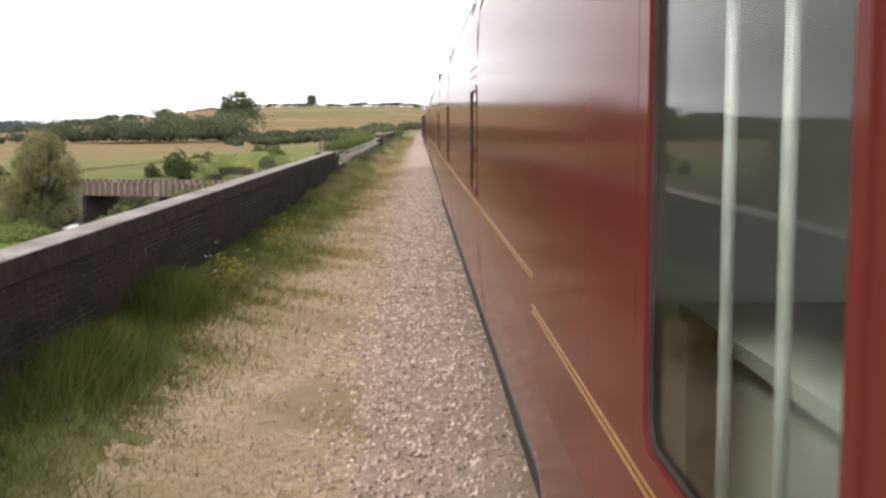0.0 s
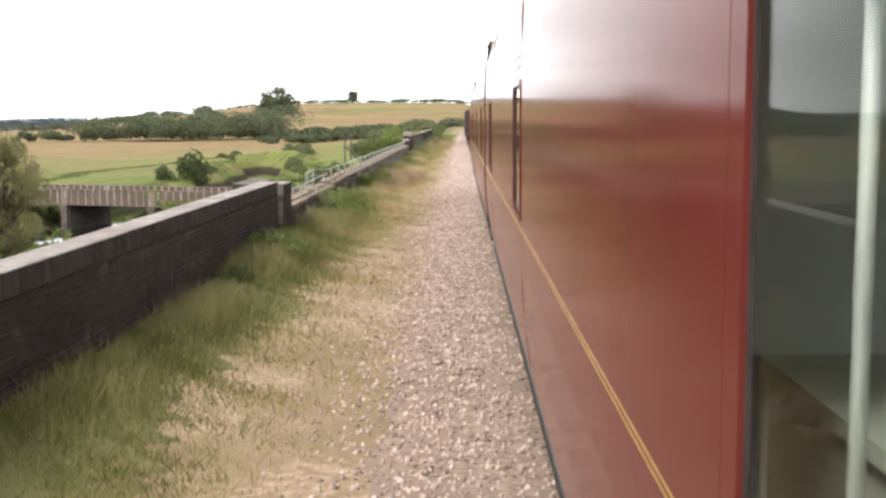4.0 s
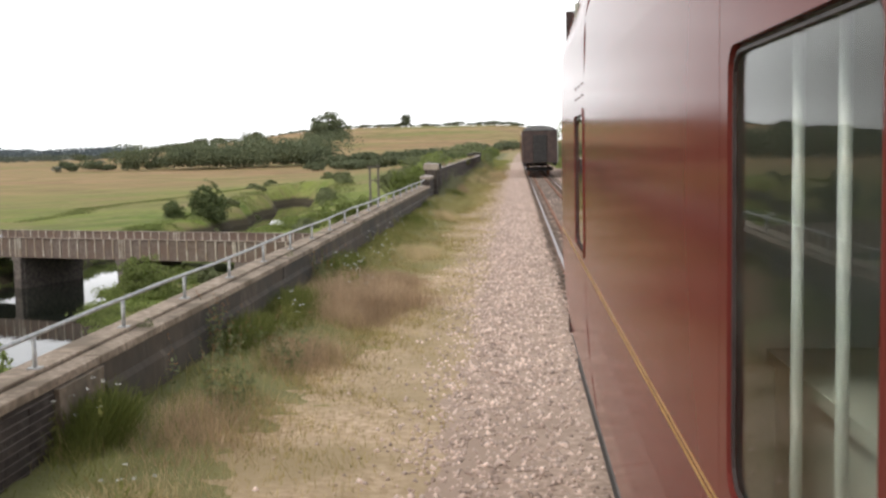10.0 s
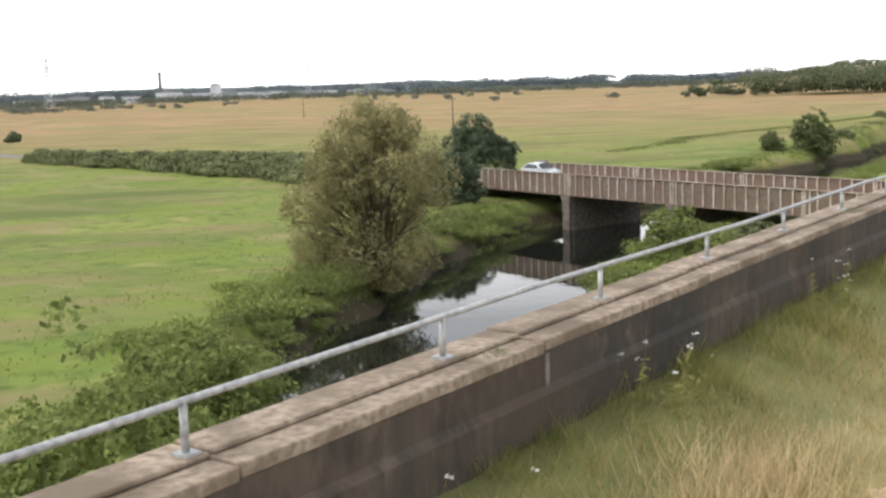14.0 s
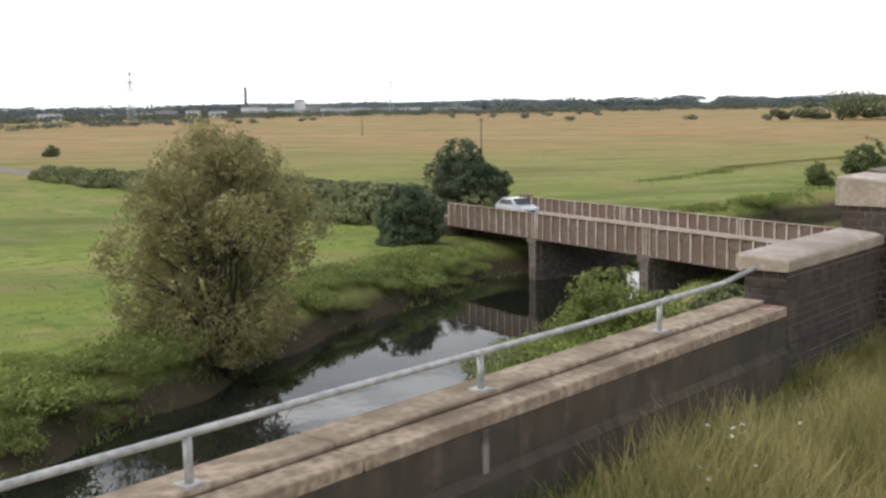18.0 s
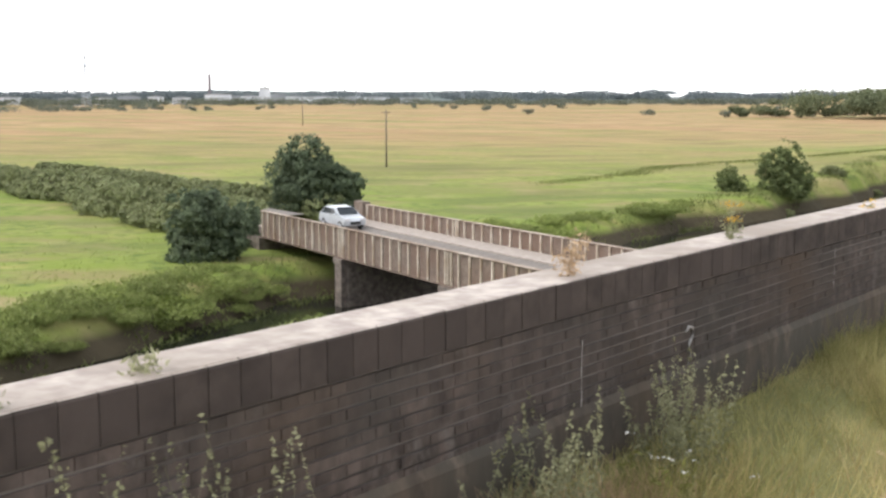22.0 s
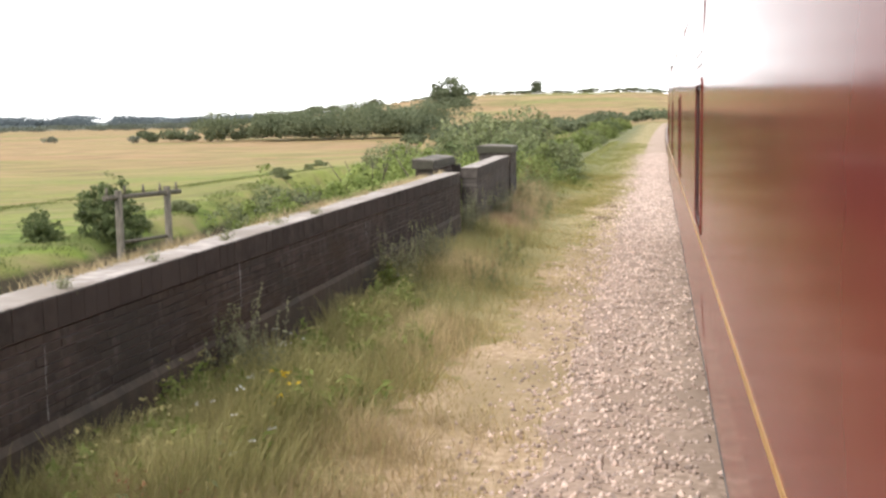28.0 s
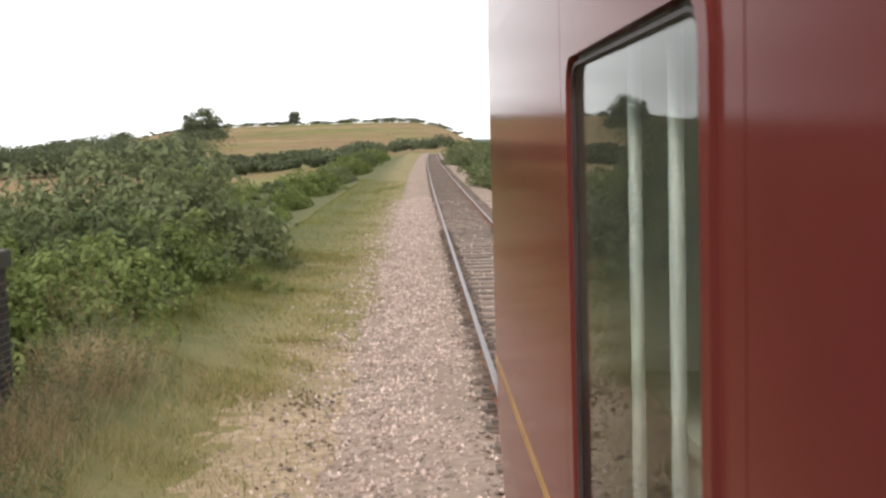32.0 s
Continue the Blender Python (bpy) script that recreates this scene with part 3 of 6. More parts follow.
# ---- the plan ----
WALL_X = -3.65          # inner face of the left parapet
RAIL_L, RAIL_R = 0.915, 2.42
TRACK_X = (RAIL_L + RAIL_R) / 2
RWALL_X = 4.75
FIELD_Z, WATER_Z = -8.7, -10.7
RIVER = [(420, -150), (160, -20), (60, 40), (20, 66), (0.5, 82.4), (-16, 100.6), (-31, 120.5), (-39.8, 142.4), (-44.5, 165), (-44, 200), (-42.5, 240), (-45, 285), (-60, 360), (-120, 470)]


def to_river(x, y):
    """Distance from places to the river's middle line."""
    best = np.full(np.shape(x), 1e9)
    for (ax, ay), (bx, by) in zip(RIVER, RIVER[1:]):
        dx, dy = bx - ax, by - ay
        t = np.clip(((x - ax) * dx + (y - ay) * dy) / (dx * dx + dy * dy), 0, 1)
        best = np.minimum(best, np.hypot(x - ax - t * dx, y - ay - t * dy))
    return best


def smooth(v, lo, hi):
    t = np.clip((v - lo) / (hi - lo), 0, 1)
    return t * t * (3 - 2 * t)


def bend(y):
    """Sideways shift of the line where it curves away beyond the viaduct."""
    return 4.0e-5 * np.maximum(np.asarray(y, float) - 185, 0) ** 2


def land(x, y):
    x, y = np.asarray(x, float), np.asarray(y, float)
    z = FIELD_Z + 0.22 * np.sin(x * 0.031 + 1.3) * np.sin(y * 0.027) + 0.12 * np.sin(x * 0.11) * np.sin(y * 0.09 + 2)
    z = z + 0.0018 * np.maximum(np.hypot(x, y) - 260, 0) * smooth(-x, -100, 200) * 0.6
    # wooded hill ahead
    z = z + 31.5 * np.exp(-(np.abs(x + 40) / np.where(x < -40, 290, 90)) ** 4 - ((y - 1260) / 330) ** 2)
    # rising ground ahead on both sides of the line, in which it runs level
    rise = smooth(y, 200, 330) * (1 - smooth(y, 640, 900)) * np.exp(-((x - 5) / 60) ** 2)
    z = z + 6.5 * rise
    # river bed and banks
    d = to_river(x, y) + 2.0 * smooth(y, 200, 250) + 7.0 * smooth(y, 316, 340) + 0.8 * np.sin(x * 0.35 + y * 0.22) + 0.5 * np.sin(y * 0.6)
    z = np.where(d < 14, z + (-12.0 - z) * (1 - smooth(d, 5.4, 10.2)), z)
    # embankments of the railway on both sides of the viaduct
    off = np.abs(x - 0.7 - bend(y))
    top = -0.55 + (z + 0.55) * smooth(off, 5.6, 21)
    emb = np.where(y < 60, smooth(-y, -30, -14), smooth(y, 168, 178))
    z = z + (np.maximum(top, z) - z) * emb
    # low ridges along the horizon
    far = np.hypot(x, y)
    az = np.arctan2(-x, y)
    z = z + smooth(far, 2300, 3300) * (16 + 9 * np.sin(az * 9 + 1) + 6 * np.sin(az * 23) + 26 * np.exp(-((az - 1.2) / 0.05) ** 2))
    return z


def axis_steps(lo, hi, fine_lo, fine_hi, step, grow=1.13):
    mid = list(np.arange(fine_lo, fine_hi, step))
    s, v, left = step, fine_lo, []
    while v > lo:
        s *= grow
        v -= s
        left.append(v)
    s, v, right = step, mid[-1], []
    while v < hi:
        s *= grow
        v += s
        right.append(v)
    return np.array(left[::-1] + mid + right)


gx, gy = axis_steps(-4300, 1500, -75, 12, 1.3), axis_steps(-500, 4300, 60, 260, 1.7)
X, Y = np.meshgrid(gx, gy)
Z = land(X, Y)
nx, ny = len(gx), len(gy)
idx = np.arange(nx * ny).reshape(ny, nx)
gq = np.stack([idx[:-1, :-1], idx[:-1, 1:], idx[1:, 1:], idx[1:, :-1]], -1).reshape(-1, 4)
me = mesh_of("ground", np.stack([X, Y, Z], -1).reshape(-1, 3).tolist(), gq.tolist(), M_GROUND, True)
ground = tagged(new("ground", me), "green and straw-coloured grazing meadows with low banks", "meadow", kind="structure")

# river: a strip along its course
wv, wf = [], []
for k, (x, y) in enumerate(RIVER):
    a, b = RIVER[max(k - 1, 0)], RIVER[min(k + 1, len(RIVER) - 1)]
    d = Vector((b[0] - a[0], b[1] - a[1])).normalized()
    wv += [(x + 15 * d.y, y - 15 * d.x, WATER_Z), (x - 15 * d.y, y + 15 * d.x, WATER_Z)]
    if k:
        wf.append((2 * k - 2, 2 * k, 2 * k + 1, 2 * k - 1))
tagged(new("water", mesh_of("water", wv, wf, M_WATER)), "dark still river reflecting the cloudy sky", "river", kind="structure")

# ---- viaduct, embankment top and trackbed ----
ARCH0, ARCH_PITCH, ARCH_R, N_ARCH = 22.0, 12.0, 5.2, 13
via = thing("viaduct", "long dark brick railway viaduct with round arches over a river", "viaduct", kind="structure")


def arch_profile(y0, y1):
    """Half-round openings cut from below, as y and z."""
    pts = [(y0, -0.45), (y1, -0.45), (y1, -13.0)]
    for k in range(N_ARCH - 1, -1, -1):
        c = ARCH0 + ARCH_PITCH * (k + 0.5)
        pts += [(c + ARCH_R, -13.0), (c + ARCH_R, -6.6)]
        pts += [(c + ARCH_R * math.cos(a), -6.6 + ARCH_R * math.sin(a)) for a in (math.pi * j / 12 for j in range(1, 12))]
        pts += [(c - ARCH_R, -6.6), (c - ARCH_R, -13.0)]
    return pts + [(y0, -13.0)]


bm = bmesh.new()
prof = arch_profile(ARCH0 - 4, ARCH0 + ARCH_PITCH * N_ARCH + 4)
va = [bm.verts.new((-4.3, y, z)) for y, z in prof]
vb = [bm.verts.new((5.4, y, z)) for y, z in prof]
for k in range(len(prof)):
    bm.faces.new((va[k], va[(k + 1) % len(prof)], vb[(k + 1) % len(prof)], vb[k]))
bm.faces.new(va[::-1]), bm.faces.new(vb)
bmesh.ops.triangulate(bm, faces=[f for f in bm.faces if len(f.verts) > 4])
bmesh.ops.recalc_face_normals(bm, faces=bm.faces)
part("arches", bm, M_BRICK, via)


def strip_grid(x0, x1, y0, y1, dx, dy, height, name, material):
    xs, ys = np.arange(x0, x1 + 1e-6, dx), np.arange(y0, y1 + 1e-6, dy)
    X, Y = np.meshgrid(xs, ys)
    Z = height(X, Y)
    X = X + bend(Y)
    n = len(xs)
    idx = np.arange(X.size).reshape(X.shape)
    q = np.stack([idx[:-1, :-1], idx[:-1, 1:], idx[1:, 1:], idx[1:, :-1]], -1).reshape(-1, 4)
    return mesh_of(name, np.stack([X, Y, Z], -1).reshape(-1, 3).tolist(), q.tolist(), material, True)


def ripple(x, y):
    return 0.5 * np.sin(1.7 * y + 2.1 * x) * np.sin(0.9 * y - 1.3 * x) + 0.5 * np.sin(4.1 * y + 0.7) * np.sin(3.7 * x + 1)


def verge_z(x, y):
    edge = -0.75 + 0.18 * np.sin(0.7 * y) + 0.12 * np.sin(2.3 * y + 1)
    z = -0.13 + 0.05 * np.clip(edge - x, -1.2, 0.5) + 0.22 * smooth(-x, 2.2, 3.6) + 0.018 * ripple(x, y)
    return z - 0.5 * smooth(y, 178, 190) * smooth(-x, 3.0, 5.5)


def ballast_z(x, y):
    return -0.15 + 0.055 * smooth(x, -0.9, -0.3) * (1 - smooth(x, 0.68, 0.82)) + 0.012 * ripple(3 * x, 3 * y) - 0.35 * smooth(x, 3.6, 5.0) * smooth(y, 175, 180)


def turf_z(x, y):
    """Turf lies over the trodden strip up to a wandering edge."""
    edge = -1.95 + 0.3 * np.sin(0.23 * y + 1) + 0.2 * np.sin(0.61 * y) + 0.12 * np.sin(1.9 * y) - 0.5 * smooth(-y, -60, -20) + 0.35 * smooth(y, 128, 150)
    return verge_z(x, y) + np.clip(0.035 * (edge - x), -0.03, 0.03) + 0.009 * ripple(2 * x, 2.3 * y) + 0.008 * np.sin(7.1 * y + 3 * np.sin(5 * x)) * np.sin(9.3 * x + 2 * np.sin(3.1 * y)) + 0.006 * np.sin(11.7 * y + 6 * x)


verge = tagged(new("verge", strip_grid(WALL_X, 0.4, -12, 178, 0.15, 0.3, verge_z, "verge", M_VERGE)), "sandy trodden strip beside the railway track", "path", kind="structure")
tagged(new("turf", strip_grid(WALL_X, -0.9, -12, 178, 0.1, 0.2, turf_z, "turf", M_TURF)), "dry patchy turf along the foot of the parapet", "verge", kind="structure")
tagged(new("verge_beyond", strip_grid(-6.6, 0.4, 178, 420, 0.4, 0.8, verge_z, "verge", M_TURF)), "grassy embankment edge beside the railway track", "verge", kind="structure")
ballast = tagged(new("ballast_bed", strip_grid(-1.2, RWALL_X, -12, 420, 0.2, 0.4, ballast_z, "ballast_bed", M_BALLAST)), "pinkish grey stone ballast under the track", "ballast", kind="structure")

# loose ballast stones, thickest along the sleeper ends
ns = 100000
sy = rng.uniform(-4, 215, ns)
sx = np.where(rng.random(ns) < 0.66, rng.normal(-0.15, 0.55, ns), rng.uniform(-1.0, 4.2, ns))
sx = np.clip(sx, -2.1, 4.3)
sz = np.maximum(ballast_z(sx, sy), verge_z(sx, sy)) + 0.008
r = rng.uniform(0.014, 0.036, ns)
tetra = np.array([(1, 0, -0.4), (0, 1, -0.3), (-1, 0.1, -0.4), (0, -1, -0.3), (0.15, 0.1, 0.75), (-0.1, 0, -0.8)])
a = rng.uniform(0, 2 * math.pi, ns)
ca, sa = np.cos(a)[:, None], np.sin(a)[:, None]
pts = tetra[None] * rng.uniform(0.7, 1.3, (ns, 6, 3))
xy = np.stack([pts[..., 0] * ca - pts[..., 1] * sa, pts[..., 0] * sa + pts[..., 1] * ca, pts[..., 2]], -1) * r[:, None, None] + np.stack([sx + bend(sy), sy, sz], -1)[:, None]
tri = np.array([(0, 1, 4), (1, 2, 4), (2, 3, 4), (3, 0, 4), (1, 0, 5), (2, 1, 5), (3, 2, 5), (0, 3, 5)])
fc = (tri[None] + 6 * np.arange(ns)[:, None, None]).reshape(-1, 3)
me = bpy.data.meshes.new("ballast_stones")
me.vertices.add(6 * ns), me.loops.add(3 * len(fc)), me.polygons.add(len(fc))
me.vertices.foreach_set("co", xy.astype(np.float32).ravel())
me.loops.foreach_set("vertex_index", fc.astype(np.int32).ravel())
me.polygons.foreach_set("loop_start", np.arange(0, 3 * len(fc), 3, dtype=np.int32))
me.materials.append(M_STONES)
me.update()
tagged(new("ballast_stones", me), "loose crushed stone ballast chippings", "ballast", kind="stuff")

# ---- track ----
track = thing("railway_track", "single railway track with rusty rails on weathered timber sleepers", "railway track", kind="structure")
RAIL_PROFILE = [(-0.07, -0.16), (0.07, -0.16), (0.07, -0.145), (0.012, -0.12), (0.012, -0.045), (0.036, -0.035), (0.036, -0.004), (0.03, 0.0), (-0.03, 0.0), (-0.036, -0.004), (-0.036, -0.035), (-0.012, -0.045), (-0.012, -0.12), (-0.07, -0.145)]


def rail(x, y0, y1, name, label, head, dz=0.0):
    ys = [y0, min(y1, 180)] + [v for v in np.arange(190, y1, 10)]
    v, f = [], []
    n = len(RAIL_PROFILE)
    for k, y in enumerate(ys):
        v += [(x + px + float(bend(y)), y, pz + dz) for px, pz in RAIL_PROFILE]
        if k:
            f += [((k - 1) * n + j, (k - 1) * n + (j + 1) % n, k * n + (j + 1) % n, k * n + j) for j in range(n)]
    me = mesh_of(name, v, f, M_RUST)
    me.materials.append(head)
    for p in me.polygons:
        if p.index % n in (6, 7, 8):
            p.material_index = 1
    part(name, me, None, track, label)


rail(RAIL_L, -15, 420, "rail", "running rail with a worn grey head", M_RAILTOP)
rail(RAIL_R, -15, 420, "rail", "running rail with a worn grey head", M_RAILTOP)
rail(RAIL_L + 0.36, -15, 171, "guard_rail", "rust-red inner guard rail", M_RUST, -0.02)
rail(RAIL_R - 0.36, -15, 171, "guard_rail", "rust-red inner guard rail", M_RUST, -0.02)
sl = bpy.data.meshes.new("sleeper")
bm = box(-1.3, -0.125, -0.25, 1.3, 0.125, -0.125, 0.012)
for x in (RAIL_L - TRACK_X, RAIL_R - TRACK_X):
    box(x - 0.19, -0.09, -0.13, x + 0.19, 0.09, -0.09, 0, bm)
    box(x + 0.06, -0.05, -0.1, x + 0.13, 0.05, -0.04, 0, bm)
    box(x - 0.13, -0.05, -0.1, x - 0.06, 0.05, -0.04, 0, bm)
bm.to_mesh(sl)
bm.free()
sl.materials.append(M_SLEEPER)
far_v, far_f = [], []
for k in range(640):
    y = -11 + 0.66 * k
    if 0 <= y < 196:
        s = part("sleeper", sl, None, track)
        s.matrix_basis = pose(TRACK_X + float(bend(y)) + rng.normal(0, 0.02), y, rng.normal(0, 0.004), 0, 0, rng.normal(0, 0.7))
    else:
        b, o = float(bend(y)) + TRACK_X, len(far_v)
        far_v += [(b + i * 1.3, y + j * 0.125, z) for z in (-0.25, -0.125) for i, j in ((-1, -1), (1, -1), (1, 1), (-1, 1))]
        far_f += [(o, o + 1, o + 5, o + 4), (o + 1, o + 2, o + 6, o + 5), (o + 2, o + 3, o + 7, o + 6), (o + 3, o, o + 4, o + 7), (o + 4, o + 5, o + 6, o + 7)]
tagged(part("far_sleepers", mesh_of("far_sleepers", far_v, far_f, M_SLEEPER), None, track), kind="stuff")

# ---- parapets ----
COURSE, LONG, SHORT, JOINT = 0.068, 0.215, 0.102, 0.011
brick_meshes = {}


def brick_quads(y0, y1, z0, z1, x, sgn=1.0, proud=0.009):
    """Five faces of a brick that looks along sgn * x."""
    a = [(x, y0, z0), (x, y1, z0), (x, y1, z1), (x, y0, z1)]
    b = [(x + sgn * proud, y0 + 0.0015, z0 + 0.003), (x + sgn * proud, y1 - 0.0015, z0 + 0.003), (x + sgn * proud, y1 - 0.0015, z1 - 0.003), (x + sgn * proud, y0 + 0.0015, z1 - 0.003)]
    q = [b] + [[a[k], a[(k + 1) % 4], b[(k + 1) % 4], b[k]] for k in range(4)]
    return q if sgn > 0 else [f[::-1] for f in q]


def lay_courses(y0, y1, z0, z1, gap=JOINT):
    """The bricks of an English-bond face: y0, y1, z0, z1 of each."""
    out, z, k = [], z0, 0
    while z + COURSE * 0.3 < z1:
        size = LONG if k % 2 else SHORT
        y = y0 - (0 if k % 2 else 0.055)
        while y < y1:
            a, b = max(y, y0), min(y + size, y1)
            if b - a > 0.03:
                out.append((a, b, z, min(z + COURSE - JOINT, z1 - 0.004)))
            y += size + gap
        z, k = z + COURSE, k + 1
    return out


def brick_face(parent, x, y0, y1, z0, z1, single=(0, 0), sgn=1.0, gap=JOINT):
    """Bricks on a wall's face; those within the stretch `single` are objects of their own."""
    quads = []
    for a, b, c, d in lay_courses(y0, y1, z0, z1, gap):
        jig = rng.normal(0, 0.002)
        if single[0] <= a and b <= single[1]:
            key = round(b - a, 2)
            if key not in brick_meshes:
                brick_meshes[key] = quads_mesh("brick", np.array(brick_quads(-key / 2, key / 2, 0, COURSE - JOINT, 0)), M_BRICK)
            o = part("brick", brick_meshes[key], None, parent)
            o.location = (x + jig, (a + b) / 2, c)
        else:
            quads += brick_quads(a, b, c, d, x + jig, sgn)
    if quads:
        tagged(part("brickwork", quads_mesh("brickwork", np.array(quads), M_BRICK), None, parent), kind="stuff")


def cop_mesh(width, x0, x1, z0, z1):
    """One coping brick with rounded top edges and a paler top."""
    r = 0.018
    prof = [(x0, z0), (x1, z0)] + [(x1 - r + r * math.cos(a), z1 - r + r * math.sin(a)) for a in (0, math.pi / 4, math.pi / 2)] + [(x0 + r - r * math.sin(a), z1 - r + r * math.cos(a)) for a in (0, math.pi / 4, math.pi / 2)]
    bm = prism(prof, -width / 2, width / 2)
    me = bpy.data.meshes.new("coping_brick")
    bm.to_mesh(me)
    bm.free()
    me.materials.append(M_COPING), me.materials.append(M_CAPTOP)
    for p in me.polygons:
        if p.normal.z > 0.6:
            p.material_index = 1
    return me


def parapet(name, label, y0, y1, top, single=(0, 0), base=-0.4, cop=0.215, thick=0.33, cop_single=(0, 0), x=WALL_X):
    w = thing(name, label, "wall", kind="structure")
    part("core", box(x - thick, y0, base, x, y1, top - cop - 0.006), M_MORTAR, w)
    brick_face(w, x, y0, y1, -0.12, top - cop, single, gap=0.001)
    brick_face(w, x - thick, y0, y1, 0.5, top - cop, sgn=-1.0)
    pitch, quads_v, quads_f, mi = 0.172, [], [], []
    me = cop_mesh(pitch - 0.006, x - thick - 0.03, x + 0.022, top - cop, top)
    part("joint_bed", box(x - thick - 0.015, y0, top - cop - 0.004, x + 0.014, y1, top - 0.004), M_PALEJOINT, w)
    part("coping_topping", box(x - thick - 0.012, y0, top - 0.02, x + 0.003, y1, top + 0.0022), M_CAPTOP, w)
    n = int((y1 - y0) / pitch)
    for k in range(n):
        y = y0 + pitch * (k + 0.5)
        if cop_single[0] <= y <= cop_single[1]:
            o = part("coping_brick", me, None, w)
            o.location = (rng.normal(0, 0.0015), y, rng.normal(0, 0.0004))
        else:
            o = len(quads_v)
            dx, dz = rng.normal(0, 0.0012), rng.normal(0, 0.0004)
            quads_v += [(v.co.x + dx, v.co.y + y, v.co.z + dz) for v in me.vertices]
            quads_f += [tuple(i + o for i in p.vertices) for p in me.polygons]
            mi += [p.material_index for p in me.polygons]
    if quads_v:
        big = mesh_of("coping", quads_v, quads_f, M_COPING)
        big.materials.append(M_CAPTOP)
        big.polygons.foreach_set("material_index", mi)
        tagged(part("coping", big, None, w), kind="stuff")
    return w


def cap(parent, x0, y0, x1, y1, z0, z1, material=None, name="cap"):
    """A stone cap with a low weathered top."""
    bm = bmesh.new()
    lo = [bm.verts.new(p) for p in ((x0, y0, z0), (x1, y0, z0), (x1, y1, z0), (x0, y1, z0))]
    up = [bm.verts.new(p) for p in ((x0, y0, z1), (x1, y0, z1 - 0.035), (x1, y1, z1 - 0.035), (x0, y1, z1))]
    ins = 0.12 * min(x1 - x0, y1 - y0)
    ri = [bm.verts.new(p) for p in ((x0 + ins, y0 + ins, z1 + 0.02), (x1 - ins, y0 + ins, z1 - 0.008), (x1 - ins, y1 - ins, z1 - 0.008), (x0 + ins, y1 - ins, z1 + 0.02))]
    for k in range(4):
        j = (k + 1) % 4
        bm.faces.new((lo[k], lo[j], up[j], up[k])), bm.faces.new((up[k], up[j], ri[j], ri[k]))
    bm.faces.new(ri), bm.faces.new(lo[::-1])
    bmesh.ops.bevel(bm, geom=[e for e in bm.edges if all(v.co.z > z0 + 0.01 for v in e.verts)], offset=0.012, segments=1, affect="EDGES")
    bmesh.ops.recalc_face_normals(bm, faces=bm.faces)
    ob = part(name, bm, material or M_STONE, parent)
    # faces that look up take a paler tone than the sides
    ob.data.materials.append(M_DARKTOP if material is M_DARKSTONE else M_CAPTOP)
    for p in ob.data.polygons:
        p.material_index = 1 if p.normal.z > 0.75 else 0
    return ob


def end_bricks(parent, x0, x1, y, z0, z1, sgn=-1.0, single=False):
    """Bricks on a face that looks along the line (sgn: -1 back, +1 ahead)."""
    quads = []
    for a, b, c, d in lay_courses(x0, x1, z0, z1):
        for q in brick_quads(a, b, c, d, 0.0):
            f = [(py, y + sgn * px, pz) for px, py, pz in q]
            quads.append(f if sgn < 0 else f[::-1])
        if single:
            key = ("end", round(b - a, 2))
            if key not in brick_meshes:
                h = round(b - a, 2) / 2
                qq = [[(py, -px, pz) for px, py, pz in q] for q in brick_quads(-h, h, 0, COURSE - JOINT, 0.0)]
                brick_meshes[key] = quads_mesh("brick", np.array(qq), M_BRICK)
            o = part("brick", brick_meshes[key], None, parent)
            o.location = ((a + b) / 2, y, c)
            quads = []
    if quads:
        tagged(part("brickwork", quads_mesh("brickwork", np.array(quads), M_BRICK), None, parent), kind="stuff")


def pier(parent, y0, y1, x_in, x_out, top, single=False, capm=None, caph=0.27):
    """A brick pier with its own stone cap."""
    part("pier_core", box(x_out, y0, -0.4, x_in, y1, top - caph), M_PALEMORTAR, parent)
    brick_face(parent, x_in, y0 + 0.002, y1 - 0.002, -0.12, top - caph, (y0, y1) if single else (0, 0))
    end_bricks(parent, x_out, x_in, y0, -0.12, top - caph, -1.0, single)
    end_bricks(parent, x_out, x_in, y1, -0.12, top - caph, 1.0)
    cap(parent, x_out - 0.05, y0 - 0.04, x_in + 0.05, y1 + 0.04, top - caph, top, capm)


def refuge(name, label, y0, y1, pier_len, top, back=0.75, single=False, piers=True, cop=0.33):
    """Two piers with a recess between them for people to stand clear of trains."""
    w = thing(name, label, "wall", kind="structure")
    if piers:
        pier(w, y0, y0 + pier_len, WALL_X + 0.16, WALL_X - 0.38, top, single)
        pier(w, y1 - pier_len, y1, WALL_X + 0.16, WALL_X - 0.38, top, single, M_DARKSTONE)
    bx = WALL_X - back
    thick = 0.17 if piers else 0.35
    rise = 0.035 if piers else -0.02
    part("back_core", box(bx - thick, y0 + 0.1, -0.4, bx, y1 - 0.1, top - cop), M_MORTAR, w)
    brick_face(w, bx, y0 + pier_len, y1 - pier_len, -0.12, top - cop, gap=0.001)
    part("floor_slab", box(bx - 0.3, y0 + 0.1, -0.4, WALL_X, y1 - 0.1, -0.02), M_VERGE, w)
    for ya, yb in ((y0 + 0.06, y0 + pier_len - 0.02), (y1 - pier_len + 0.02, y1 - 0.06)):
        part("cheek_wall", box(bx - 0.34, ya, -0.4, WALL_X - 0.37, yb, top - cop - 0.01), M_BRICK, w) if bx < WALL_X - 0.3 else None
    inset = pier_len - 0.06 if piers else 0
    cap(w, bx - thick + (0.03 if piers else -0.05), y0 + inset, bx + 0.04, y1 - inset, top - cop, top + rise, M_DARKSTONE, "back_coping")
    return w


